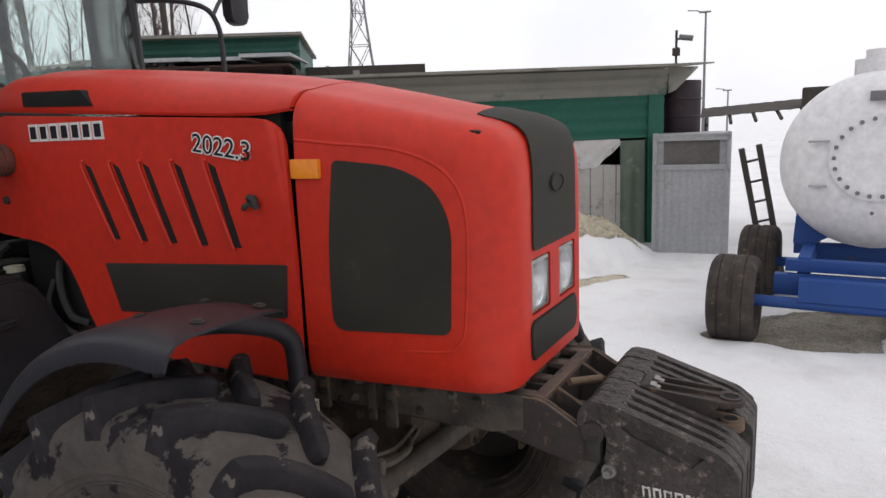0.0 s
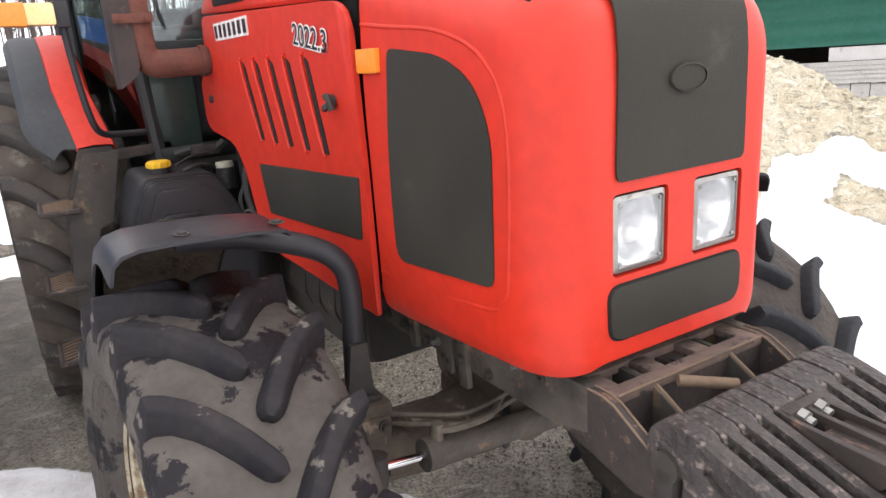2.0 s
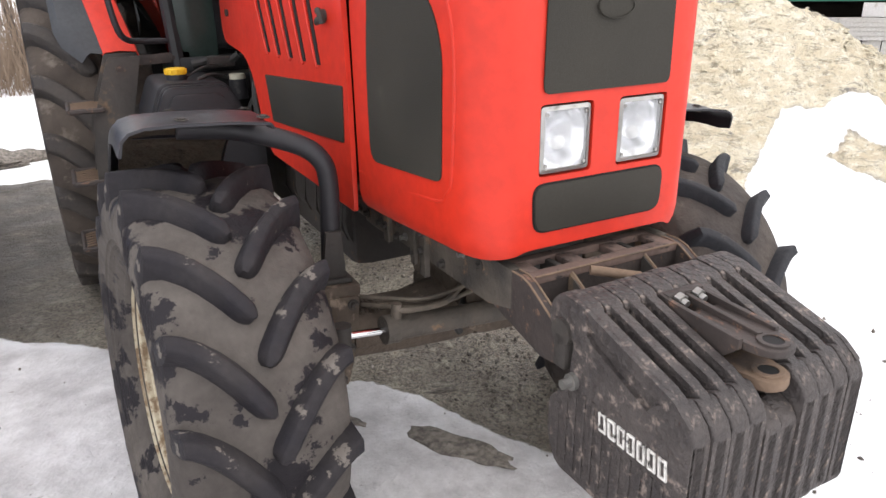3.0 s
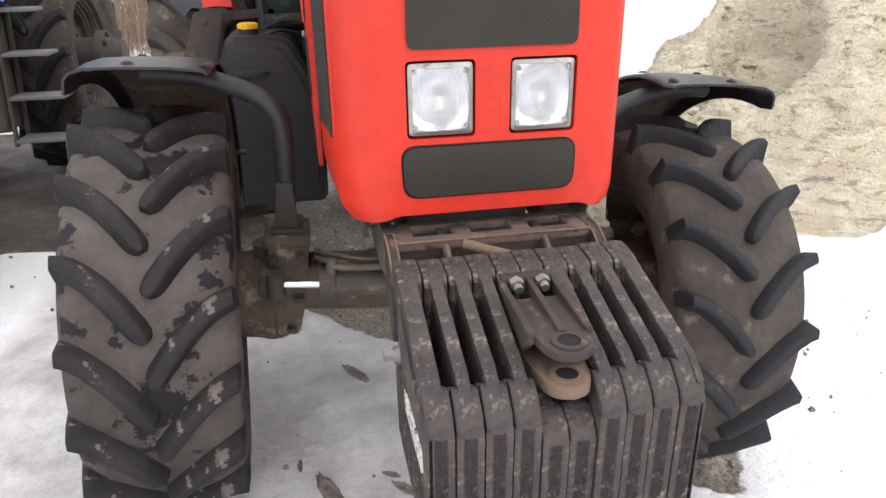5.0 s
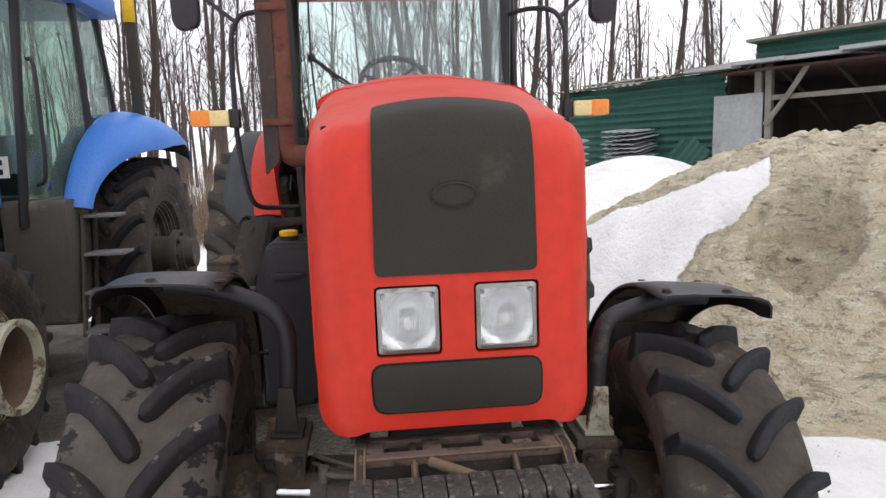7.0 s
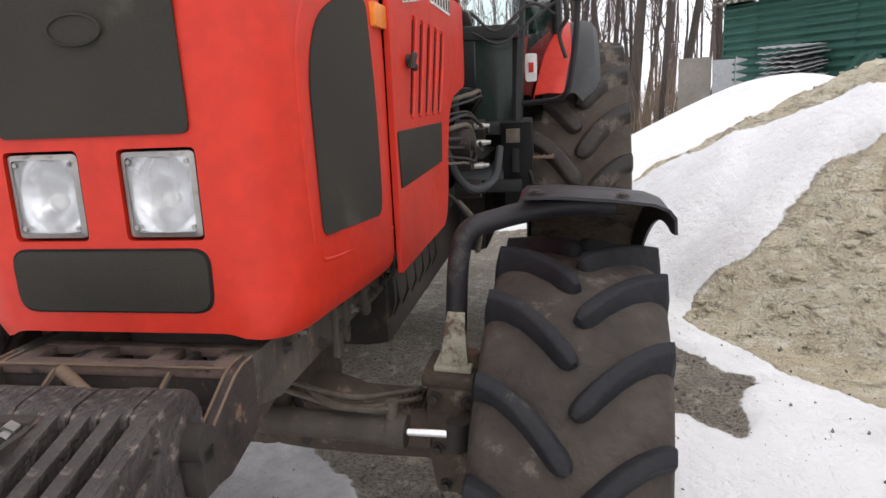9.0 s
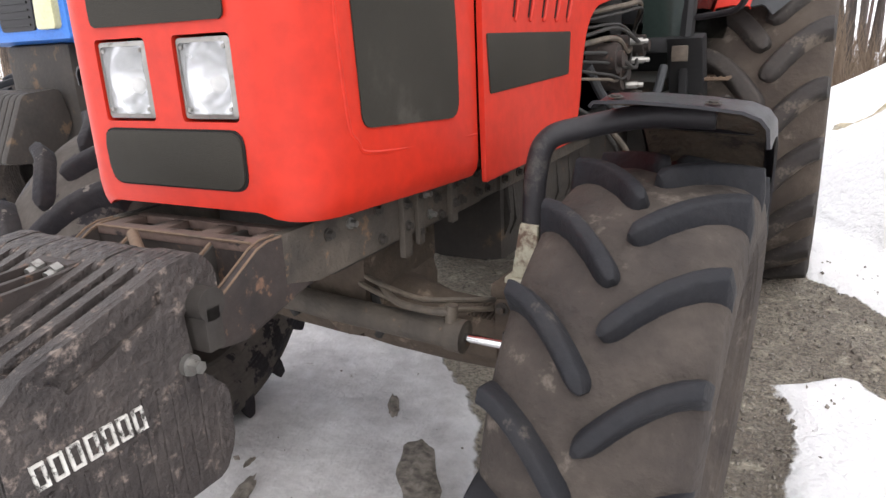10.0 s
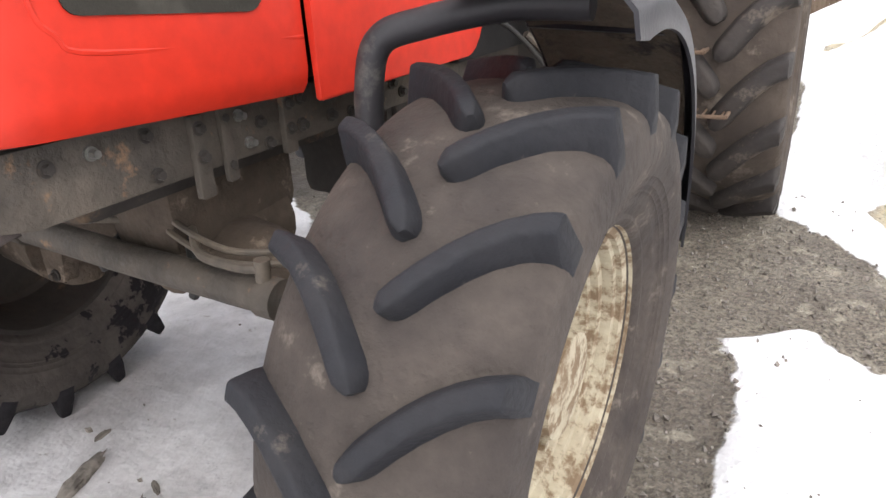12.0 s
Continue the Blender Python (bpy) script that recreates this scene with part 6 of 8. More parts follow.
    for y, z in ((2.16, 1.42), (2.20, 1.34), (2.10, 1.24)):
        bm = bmesh.new()
        rod(bm, (0.40, y, z), (0.45, y + 0.02, z), 0.016, n=8)
        rod(bm, (0.45, y + 0.02, z), (0.47, y + 0.03, z), 0.011, n=8)
        part("pipe_fitting", bm, M_ZINC, TR, "bright metal pipe fitting")
    bm = bmesh.new()
    prism(bm, [(2.44, 1.42), (2.56, 1.44), (2.80, 0.98), (2.68, 0.96)], "x", 0.50, 0.66, 0.01)
    part("cab_bracket", bm, M_CABDARK, TR, "dark diagonal cab mounting bracket")
    bm = bmesh.new()
    box(bm, 0.53, 0.60, 2.42, 2.45, 1.32, 1.39, 0.004)
    part("junction_plate", bm, M_PIPE, TR)
    bm = bmesh.new()
    prism(bm, rounded([(0.625, 1.62), (0.685, 1.62), (0.685, 1.76), (0.625, 1.76)], 0.012, 3), "y", 2.590, 2.60, 0.002)
    rp = part("reflector_plate", bm, M_WHITEP, TR, "white reflector plate with a red centre")
    bm = bmesh.new()
    box(bm, 0.642, 0.668, 2.586, 2.591, 1.665, 1.715, 0.001)
    part("reflector_centre", bm, M_RED, rp)
    st = None
    for x0, x1, y, z in ((0.58, 0.76, 2.58, 1.23), (0.66, 0.86, 2.58, 0.96), (0.74, 0.97, 2.58, 0.70)):
        border = bmesh.new()
        for p0, p1 in (((x0, y), (x1, y)), ((x0, y + 0.2), (x1, y + 0.2)), ((x0, y), (x0, y + 0.2)), ((x1, y), (x1, y + 0.2))):
            rod(border, (p0[0], p0[1], z), (p1[0], p1[1], z), 0.009, n=6)
        st = part("cab_step", border, M_RUST, TR, "rusty expanded-metal cab step")
        for k in range(6):
            bm = bmesh.new()
            rod(bm, (x0 + (x1 - x0) * (k + 0.5) / 6, y, z), (x0 + (x1 - x0) * (k + 0.5) / 6, y + 0.2, z), 0.005, n=5)
            part("tread_bar", bm, M_RUST, st)
    for y in (2.58, 2.78):
        bm = bmesh.new()
        rod(bm, (0.58, y, 1.42), (0.76, y, 0.68), 0.010, n=6)
        part("step_stay", bm, M_WORN, TR)
    bm = bmesh.new()
    rod(bm, (-0.9, 3.6, 0.92), (0.9, 3.6, 0.92), 0.13, n=18)
    box(bm, -0.35, 0.35, 3.1, 4.1, 0.6, 1.2, 0.06)
    part("rear_axle", bm, M_IRON, TR, "dark rear axle housing")


tank_and_steps()


# ---- materials of the yard ----
M_GREEN = material("green_sheet", (0.026, 0.090, 0.068), 0.5, color2=(0.045, 0.125, 0.098), scale=1.5, fine=20, bump=0.1, dirt=(0.10, 0.11, 0.09), dirt_at=0.62, dirt_scale=1.5)
M_BAND = material("green_band", (0.022, 0.125, 0.085), 0.5, color2=(0.030, 0.145, 0.105), scale=1.5, fine=20, bump=0.1, dirt=(0.08, 0.12, 0.10), dirt_at=0.64, dirt_scale=1.5)
M_GALV = material("galvanised_sheet", (0.44, 0.45, 0.46), 0.55, color2=(0.34, 0.345, 0.35), scale=1.4, fine=18, bump=0.1, dirt=(0.20, 0.17, 0.14), dirt_at=0.60, dirt_scale=2.0)
M_SLATE = material("weathered_roof", (0.30, 0.285, 0.25), 0.85, color2=(0.20, 0.185, 0.16), scale=1.5, fine=20, bump=0.2, dirt=(0.13, 0.115, 0.095), dirt_at=0.58, dirt_scale=2.0)
M_PLANK = material("grey_plank", (0.30, 0.275, 0.245), 0.85, color2=(0.20, 0.18, 0.155), scale=3, fine=30, bump=0.4, bump_scale=25)
# dark board colour; inside the shed it also stands for the shade
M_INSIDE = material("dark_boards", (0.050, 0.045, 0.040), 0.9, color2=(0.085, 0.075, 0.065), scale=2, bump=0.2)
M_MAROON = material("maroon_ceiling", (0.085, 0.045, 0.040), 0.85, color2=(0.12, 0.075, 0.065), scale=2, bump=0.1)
M_WHITE = material("white_tank_paint", (0.84, 0.83, 0.84), 0.4, color2=(0.78, 0.77, 0.78), scale=1.2, fine=15, bump=0.04, dirt=(0.50, 0.47, 0.43), dirt_at=0.66, dirt_scale=2.5)
M_BLUE = material("blue_paint", (0.060, 0.205, 0.62), 0.40, color2=(0.042, 0.175, 0.59), scale=2, bump=0.04, coat=0.1)
M_BLUEDK = material("dark_blue_paint", (0.020, 0.070, 0.28), 0.5, color2=(0.03, 0.08, 0.26), scale=2, bump=0.05, dirt=(0.12, 0.10, 0.08), dirt_at=0.62)
M_BARK = material("bark", (0.055, 0.045, 0.040), 0.9, color2=(0.105, 0.087, 0.078), scale=2.5, fine=20, bump=0.5, bump_scale=14)
M_TWIG = material("twigs", (0.085, 0.062, 0.056), 0.9, color2=(0.125, 0.097, 0.088), scale=2.0, bump=0.0)
M_BRUSH = material("dry_brush", (0.20, 0.145, 0.105), 0.95, color2=(0.28, 0.215, 0.16), scale=1.0, bump=0.0)
M_STEEL = material("grey_steel", (0.16, 0.16, 0.17), 0.55, color2=(0.22, 0.21, 0.21), scale=2, bump=0.1)
M_BOARDED = material("dark_grey_board", (0.10, 0.092, 0.088), 0.6, color2=(0.16, 0.145, 0.135), scale=3, fine=25, bump=0.1)
M_BARREL = material("dark_barrel", (0.030, 0.022, 0.028), 0.5, color2=(0.05, 0.035, 0.04), scale=3, bump=0.1, dirt=(0.12, 0.07, 0.05), dirt_at=0.62)
M_PALELAMP = material("yellowed_lamp", (0.62, 0.60, 0.38), 0.3, color2=(0.5, 0.5, 0.3), scale=9, bump=0.1, coat=0.4)
M_PALEBOARD = material("pale_weathered_board", (0.50, 0.475, 0.44), 0.85, color2=(0.62, 0.60, 0.57), scale=3, fine=40, bump=0.4, bump_scale=30, dirt=(0.30, 0.275, 0.24), dirt_at=0.57, dirt_scale=4)
M_CLOTH = material("dirty_white_cloth", (0.74, 0.72, 0.71), 0.9, color2=(0.64, 0.61, 0.59), scale=4, bump=0.3, bump_scale=20, dirt=(0.42, 0.37, 0.33), dirt_at=0.60, dirt_scale=5)
M_FADED = material("faded_green_sheet", (0.135, 0.190, 0.145), 0.8, color2=(0.215, 0.250, 0.205), scale=3, bump=0.3, dirt=(0.34, 0.33, 0.29), dirt_at=0.60, dirt_scale=6)
M_FASCIA = material("fascia_sheet_paint", (0.27, 0.27, 0.235), 0.8, color2=(0.36, 0.34, 0.30), scale=1.6, bump=0.3, bump_scale=40, dirt=(0.16, 0.20, 0.17), dirt_at=0.58, dirt_scale=2.5)
M_GREYMUD = material("muddy_plastic", (0.062, 0.055, 0.050), 0.75, color2=(0.105, 0.091, 0.078), scale=2.2, bump=0.2, dirt=(0.135, 0.115, 0.095), dirt_at=0.58, dirt_scale=3)


def wavy(bm, x0, x1, z0, z1, y, pitch, amp, along, thick=0.003, lean=0.0):
    """A corrugated sheet in a plane of constant y; the ribs run along x or along z."""
    n = max(8, int((z1 - z0 if along == "x" else x1 - x0) / pitch * 6))
    rows = []
    for k in range(n + 1):
        t = k / n
        o = amp * math.sin(TAU * 1.0 * (t * (z1 - z0 if along == "x" else x1 - x0) / pitch))
        if along == "x":
            z = z0 + (z1 - z0) * t
            rows.append([(x0, y + o + lean * t, z), ((x0 + x1) / 2, y + o + lean * t, z), (x1, y + o + lean * t, z)])
        else:
            x = x0 + (x1 - x0) * t
            rows.append([(x, y + o, z0), (x, y + o + lean / 2, (z0 + z1) / 2), (x, y + o + lean, z1)])
    sheet(bm, rows, thick)
    return bm


# ---- the long shed with the green front ----
def long_shed():
    turn = math.degrees(math.atan2(2.0 - 11.5, 9.8 - 3.2))
    B = thing("shed", "long ramshackle green sheet-metal shed with an open bay", "shed", at=pose(3.2, 11.5, 0, 0, 0, turn))

    def p(name, bm, mat, label="", parent=None):
        return part(name, bm, mat, parent or B, label)

    # low wing with ribs lying flat
    for k, (x0, x1) in enumerate(((0.40, 1.05), (1.03, 1.85), (1.83, 2.65), (2.63, 3.45))):
        bm = bmesh.new()
        wavy(bm, x0, x1, 0.6, 2.80 + 0.03 * k, 0.0 + 0.012 * (k % 2), 0.12, 0.026, "x")
        p("wall_sheet", bm, M_GREEN)
    for k in range(6):
        bm = bmesh.new()
        x0 = 0.3 + k * 0.60
        rows = []
        for i in range(25):
            x = x0 + 0.64 * i / 24
            o = 0.022 * math.sin(TAU * x / 0.14)
            sag = 0.05 * math.sin(k * 2.1)
            rows.append([(x, -0.22, 2.83 + o + sag + 0.02 * k), (x, 1.2, 3.0 + o + sag + 0.02 * k), (x, 2.6, 3.1 + o + 0.02 * k)])
        sheet(bm, rows, 0.004)
        p("roof_sheet", bm, M_SLATE, "weathered wavy roof sheet")
    # pale sheet and posts beside the bay
    bm = bmesh.new()
    wavy(bm, 3.30, 4.05, 1.0, 2.52, -0.10, 0.18, 0.008, "z", 0.004, 0.05)
    p("patch_sheet", bm, M_GALV, "pale grey sheet leaning at the bay")
    for x, r in ((3.97, 0.05), (4.12, 0.045), (6.9, 0.05)):
        bm = bmesh.new()
        box(bm, x - r, x + r, -0.05, 0.05, -0.3, 2.92 if x < 5.5 else 2.72, 0.006)
        p("post", bm, M_PLANK, "grey wooden post")
    bm = bmesh.new()
    tube(bm, [(4.10, -0.08, 2.05), (4.45, -0.08, 2.5), (4.67, -0.08, 2.84)], 0.04, 6, 1)
    p("brace", bm, M_PLANK)
    bm = bmesh.new()
    box(bm, 4.1, 6.0, -0.03, 0.03, 2.40, 2.47, 0.004)
    p("rail", bm, M_PLANK)
    # closing walls of the bay, their dark colour carrying the inside shade
    for k in range(6):
        bm = bmesh.new()
        box(bm, 3.2, 8.0, 2.56, 2.60, 0.0 + k * 0.48, 0.45 + k * 0.48, 0.004)
        p("back_board", bm, M_INSIDE)
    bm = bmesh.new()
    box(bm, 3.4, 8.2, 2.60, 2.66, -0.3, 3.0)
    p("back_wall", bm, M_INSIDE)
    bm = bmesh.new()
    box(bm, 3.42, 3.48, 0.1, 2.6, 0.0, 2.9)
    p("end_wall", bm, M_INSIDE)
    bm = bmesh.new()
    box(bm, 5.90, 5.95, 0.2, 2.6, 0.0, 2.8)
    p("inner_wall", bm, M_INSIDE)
    for k in range(4):
        bm = bmesh.new()
        x = 4.2 + k * 0.75
        tube(bm, [(x, 0.2, 2.8), (x + 0.05, 1.2, 2.4), (x + 0.15, 2.4, 1.7)], 0.028, 6, 2)
        p("rafter", bm, M_INSIDE)
    # eave slab of the bay, with a ragged edge
    for k in range(4):
        bm = bmesh.new()
        x0 = 3.05 + k * 0.72
        z = 2.90 + 0.012 * k + (0.02 if k % 2 else 0)
        prism(bm, [(-0.50 + 0.03 * (k % 3), z - 0.03), (0.4, z + 0.02), (2.7, z + 0.12), (2.7, z + 0.15), (0.4, z + 0.06), (-0.50 + 0.03 * (k % 3), z + 0.02)], "x", x0, x0 + 0.74, 0.004)
        p("eave_slab", bm, M_GALV, "pale weathered eave slab")
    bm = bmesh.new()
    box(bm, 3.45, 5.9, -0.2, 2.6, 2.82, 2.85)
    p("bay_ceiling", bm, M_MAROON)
    # raised tier behind
    for k in range(5):
        bm = bmesh.new()
        x0 = 3.20 + k * 0.54
        wavy(bm, x0, x0 + 0.555, 2.86, 3.46 + 0.02 * (k % 2), 1.50, 0.13, 0.024, "x")
        p("tier_sheet", bm, M_GREEN, "dark green upper wall sheet")
    bm = bmesh.new()
    box(bm, 5.86, 5.90, 1.5, 4.5, 2.5, 3.46)
    p("tier_end", bm, M_GREEN)
    bm = bmesh.new()
    box(bm, 3.20, 3.24, 1.5, 4.5, 2.5, 3.46)
    p("tier_end", bm, M_GREEN)
    bm = bmesh.new()
    prism(bm, [(1.30, 3.45), (1.30, 3.50), (4.6, 3.38), (4.6, 3.33)], "x", 3.12, 5.98, 0.004)
    p("tier_roof", bm, M_SLATE)
    # right part: fascia, green band, boards and pale fence below
    for k in range(5):
        bm = bmesh.new()
        x0 = 5.95 + k * 1.20
        prism(bm, [(-0.85, 2.56), (-0.85, 2.60), (0.4, 2.66), (3.0, 2.76), (3.0, 2.72), (0.4, 2.60)], "x", x0, x0 + 1.22, 0.004)
        p("roof_sheet", bm, M_SLATE, "weathered flat roof sheet")
    bm = bmesh.new()
    prism(bm, [(-0.90, 2.575), (-0.90, 2.60), (0.4, 2.66), (3.0, 2.76), (3.0, 2.73), (0.4, 2.62)], "x", 11.96, 12.32, 0.004)
    p("roof_sheet", bm, M_FASCIA, "pale overhanging roof sheet")
    bm = bmesh.new()
    prism(bm, [(11.93, 2.17), (12.05, 2.22), (12.42, 2.56), (12.42, 2.59), (11.93, 2.59)], "y", -0.16, -0.13, 0.004)
    p("eave_end", bm, M_FASCIA, "pale end board of the eave")
    for k in range(3):
        bm = bmesh.new()
        x0 = 5.95 + 1.99 * k
        wavy(bm, x0, x0 + 2.0, 2.16, 2.57, -0.07 - 0.006 * (k % 2), 0.145, 0.016, "x", 0.004, -0.10)
        p("fascia_sheet", bm, M_FASCIA, "weathered grey-green fascia sheet")
    for k in range(6):
        bm = bmesh.new()
        x0 = 5.95 + k * 0.99
        wavy(bm, x0, x0 + 1.0, 1.48, 2.17, -0.06, 0.21, 0.014, "x")
        p("band_sheet", bm, M_BAND, "green wall sheet")
    for k in range(5):
        bm = bmesh.new()
        z0 = 1.0 + 0.056 * k
        prism(bm, [(-0.075 - 0.004 * (k % 2), z0), (-0.055, z0), (-0.055, z0 + 0.055), (-0.062, z0 + 0.055)], "x", 5.95, 10.42 + 0.06 * (k % 2), 0.003)
        p("wall_board", bm, M_PALEBOARD, "pale grey weatherboard")
    bm = bmesh.new()
    box(bm, 8.60, 9.80, -0.05, -0.02, 1.285, 1.46, 0.006)
    p("wall_panel", bm, M_CLOTH, "pale painted wall panel")
    for k in range(2):
        bm = bmesh.new()
        box(bm, 9.75, 10.40, 0.10, 0.13, 1.29 + 0.085 * k, 1.345 + 0.085 * k, 0.004)
        p("inner_board", bm, M_PLANK, "dim board inside the gap")
    bm = bmesh.new()
    rows = []
    for a in range(17):
        u = a / 16
        rows.append([(10.38 + 0.78 * u, -0.045 + 0.022 * math.sin(9 * u + 5 * v) * math.sin(7 * v + 4 * u) - 0.02 * v, 1.47 - (0.46 - 0.36 * max(0.0, u - 0.45) / 0.55) * v + 0.012 * math.sin(21 * u) * v) for v in (b / 10 for b in range(11))])
    sheet(bm, rows, 0.004)
    p("torn_sheet", bm, M_CLOTH, "torn white cloth nailed over the gap")
    for k in range(24):
        bm = bmesh.new()
        x0 = 6.0 + k * 0.222
        top = 1.0 if x0 < 10.3 else 1.06
        prism(bm, [(x0, -0.4), (x0 + 0.212, -0.4), (x0 + 0.212, top - 0.012 * (k % 3)), (x0, top - 0.010 * (k % 2))], "y", -0.035 - 0.012 * (k % 2), -0.012 - 0.012 * (k % 2), 0.004)
        p("fence_board", bm, M_PALEBOARD, "pale weathered fence board")
    bm = bmesh.new()
    wavy(bm, 11.16, 11.58, -0.4, 1.44, -0.09, 0.22, 0.014, "z", 0.006, 0.02)
    p("pillar_sheet", bm, M_FADED, "faded dull green upright sheet")
    bm = bmesh.new()
    box(bm, 11.62, 11.88, -0.10, 0.06, -0.4, 2.17, 0.01)
    p("pillar", bm, M_BAND, "green-painted pillar")
    bm = bmesh.new()
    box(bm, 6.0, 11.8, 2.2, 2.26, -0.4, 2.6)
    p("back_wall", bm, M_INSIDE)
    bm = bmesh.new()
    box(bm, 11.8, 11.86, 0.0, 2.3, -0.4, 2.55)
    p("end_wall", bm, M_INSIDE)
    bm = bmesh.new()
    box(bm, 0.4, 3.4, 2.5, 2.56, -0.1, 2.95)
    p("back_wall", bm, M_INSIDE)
    bm = bmesh.new()
    box(bm, 0.38, 0.42, 0.0, 2.5, 0.3, 2.9)
    p("end_wall", bm, M_GREEN)
    F = thing("fence", "pale weathered sheet fence beyond the snow bank", "fence", at=B.matrix_basis @ pose(0.35, -0.1, 0, 0, 0, 14))
    for k, (w, top, m) in enumerate(((0.42, 2.02, M_GALV), (0.40, 1.98, M_GALV), (0.62, 2.04, M_PLANK))):
        x0 = 0.75 - sum((0.42, 0.40, 0.62, 0.75, 0.8)[:k + 1])
        bm = bmesh.new()
        box(bm, x0 + 0.01, x0 + w - 0.01, -0.012 + 0.02 * (k % 2), 0.012 + 0.02 * (k % 2), 0.5, top, 0.004)
        part("fence_panel", bm, m, F)
    for i in range(9):
        S = tagged(new("roofing_sheet"), "grey corrugated roofing sheet stacked against the shed", "roofing sheet", "stacked sheets")
        bm = bmesh.new()
        rows = []
        for k in range(41):
            x = -0.32 + 0.64 * k / 40
            rows.append([(x, -0.30, 0.009 * math.sin(TAU * x / 0.16)), (x, 0.30, 0.009 * math.sin(TAU * x / 0.16))])
        sheet(bm, rows, 0.012)
        part("sheet", bm, M_GALV, S)
        S.matrix_basis = B.matrix_basis @ pose(2.0 + 0.05 * math.sin(i * 2.3), -0.38, 1.58 + 0.062 * i, 12 - i, 2.5 * math.sin(i * 1.7), 4 * math.sin(i * 3.1))
    for i in range(2):
        S = tagged(new("roofing_sheet"), "dark green ribbed sheet leaning against the shed", "roofing sheet", "leaning sheets")
        bm = bmesh.new()
        wavy(bm, -0.2, 0.2, 0.0, 0.85, 0.0, 0.1, 0.012, "z")
        part("sheet", bm, M_GREEN, S)
        S.matrix_basis = B.matrix_basis @ pose(2.42 + 0.2 * i, -0.16 - 0.04 * i, 1.15, -6, 38, 0)
    return B


shed = long_shed()


def grey_kiosk():
    K = thing("kiosk", "small grey sheet-clad booth with a blind window", "kiosk", at=pose(9.05, 1.10, -0.3, 0, 0, -82))
    # local x runs to the right as seen from the yard, y away
    for k in range(5):
        bm = bmesh.new()
        wavy(bm, -0.52 + k * 0.208, -0.52 + (k + 1) * 0.208, 0.0, 1.30, 0.0, 0.104, 0.011, "z")
        part("cladding", bm, M_GALV, K)
    for x in (-0.53, 0.53):
        bm = bmesh.new()
        box(bm, x - 0.03, x + 0.03, -0.02, 0.05, 0.0, 1.86, 0.004)
        part("corner_post", bm, M_GALV, K)
    bm = bmesh.new()
    prism(bm, [(-0.53, 1.30), (0.53, 1.30), (0.53, 1.38), (-0.53, 1.38)], "y", -0.02, 0.03)
    prism(bm, [(-0.53, 1.74), (0.53, 1.74), (0.53, 1.84), (-0.53, 1.84)], "y", -0.02, 0.03)
    part("window_frame", bm, M_GALV, K)
    bm = bmesh.new()
    box(bm, -0.40, 0.40, 0.012, 0.02, 1.38, 1.74)
    part("window_pane", bm, M_BOARDED, K, "dark boarded window")
    bm = bmesh.new()
    box(bm, -0.55, 0.55, 0.03, 1.2, 0.0, 1.82)
    part("body", bm, M_GALV, K)
    bm = bmesh.new()
    box(bm, -0.56, 0.56, -0.035, 1.25, 1.815, 1.835, 0.004)
    part("roof", bm, M_GALV, K)
    bm = bmesh.new()
    rings = [(0.0, 0.29), (0.02, 0.30), (0.27, 0.30), (0.28, 0.31), (0.30, 0.31), (0.31, 0.30), (0.56, 0.30), (0.57, 0.31), (0.59, 0.31), (0.60, 0.30), (0.86, 0.30), (0.88, 0.29), (0.88, 0.0)]
    turned(bm, rings, 28)
    bmesh.ops.transform(bm, matrix=pose(10.35, 1.48, 1.50, 0, -90, 0), verts=bm.verts)
    d = tagged(new("barrel", mesh_of("barrel", bm, M_BARREL, angle=40)), "dark metal drum standing on a low roof", "barrel")
    c = thing("canopy", "low lean-to roof with sheet ribs", "canopy", at=pose(10.65, 0.62, 0, 0, 0, -82))
    bm = bmesh.new()
    rows = []
    for i in range(61):
        x = -0.6 + 2.6 * i / 60
        o = 0.004 * math.sin(TAU * x / 0.22)
        rows.append([(x, 0.45, 1.79 + o + x * 0.06), (x, 1.6, 1.95 + o + x * 0.06)])
    sheet(bm, rows, 0.004)
    part("roof", bm, M_INSIDE, c)
    for x in (-0.5, 1.8):
        bm = bmesh.new()
        rod(bm, (x, 0, -0.4), (x, 0, 1.75), 0.035)
        part("post", bm, M_STEEL, c)
    for k in range(7):
        bm = bmesh.new()
        x = -0.5 + 0.38 * k
        rod(bm, (x, -0.05, 1.66 + x * 0.06), (x, 1.55, 1.89 + x * 0.06), 0.03, n=6)
        part("rafter", bm, M_INSIDE, c)
    L = thing("ladder", "dark wooden ladder leaning against the booth", "ladder", at=pose(7.75, -0.17, -0.25, 12, -13, -78))
    for x in (-0.10, 0.10):
        bm = bmesh.new()
        box(bm, x - 0.034, x + 0.034, -0.025, 0.025, 0, 1.75, 0.004)
        part("rail", bm, M_INSIDE, L)
    for k in range(6):
        bm = bmesh.new()
        rod(bm, (-0.10, 0, 0.22 + 0.27 * k), (0.10, 0, 0.22 + 0.27 * k), 0.016, n=8)
        part("rung", bm, M_INSIDE, L)


grey_kiosk()


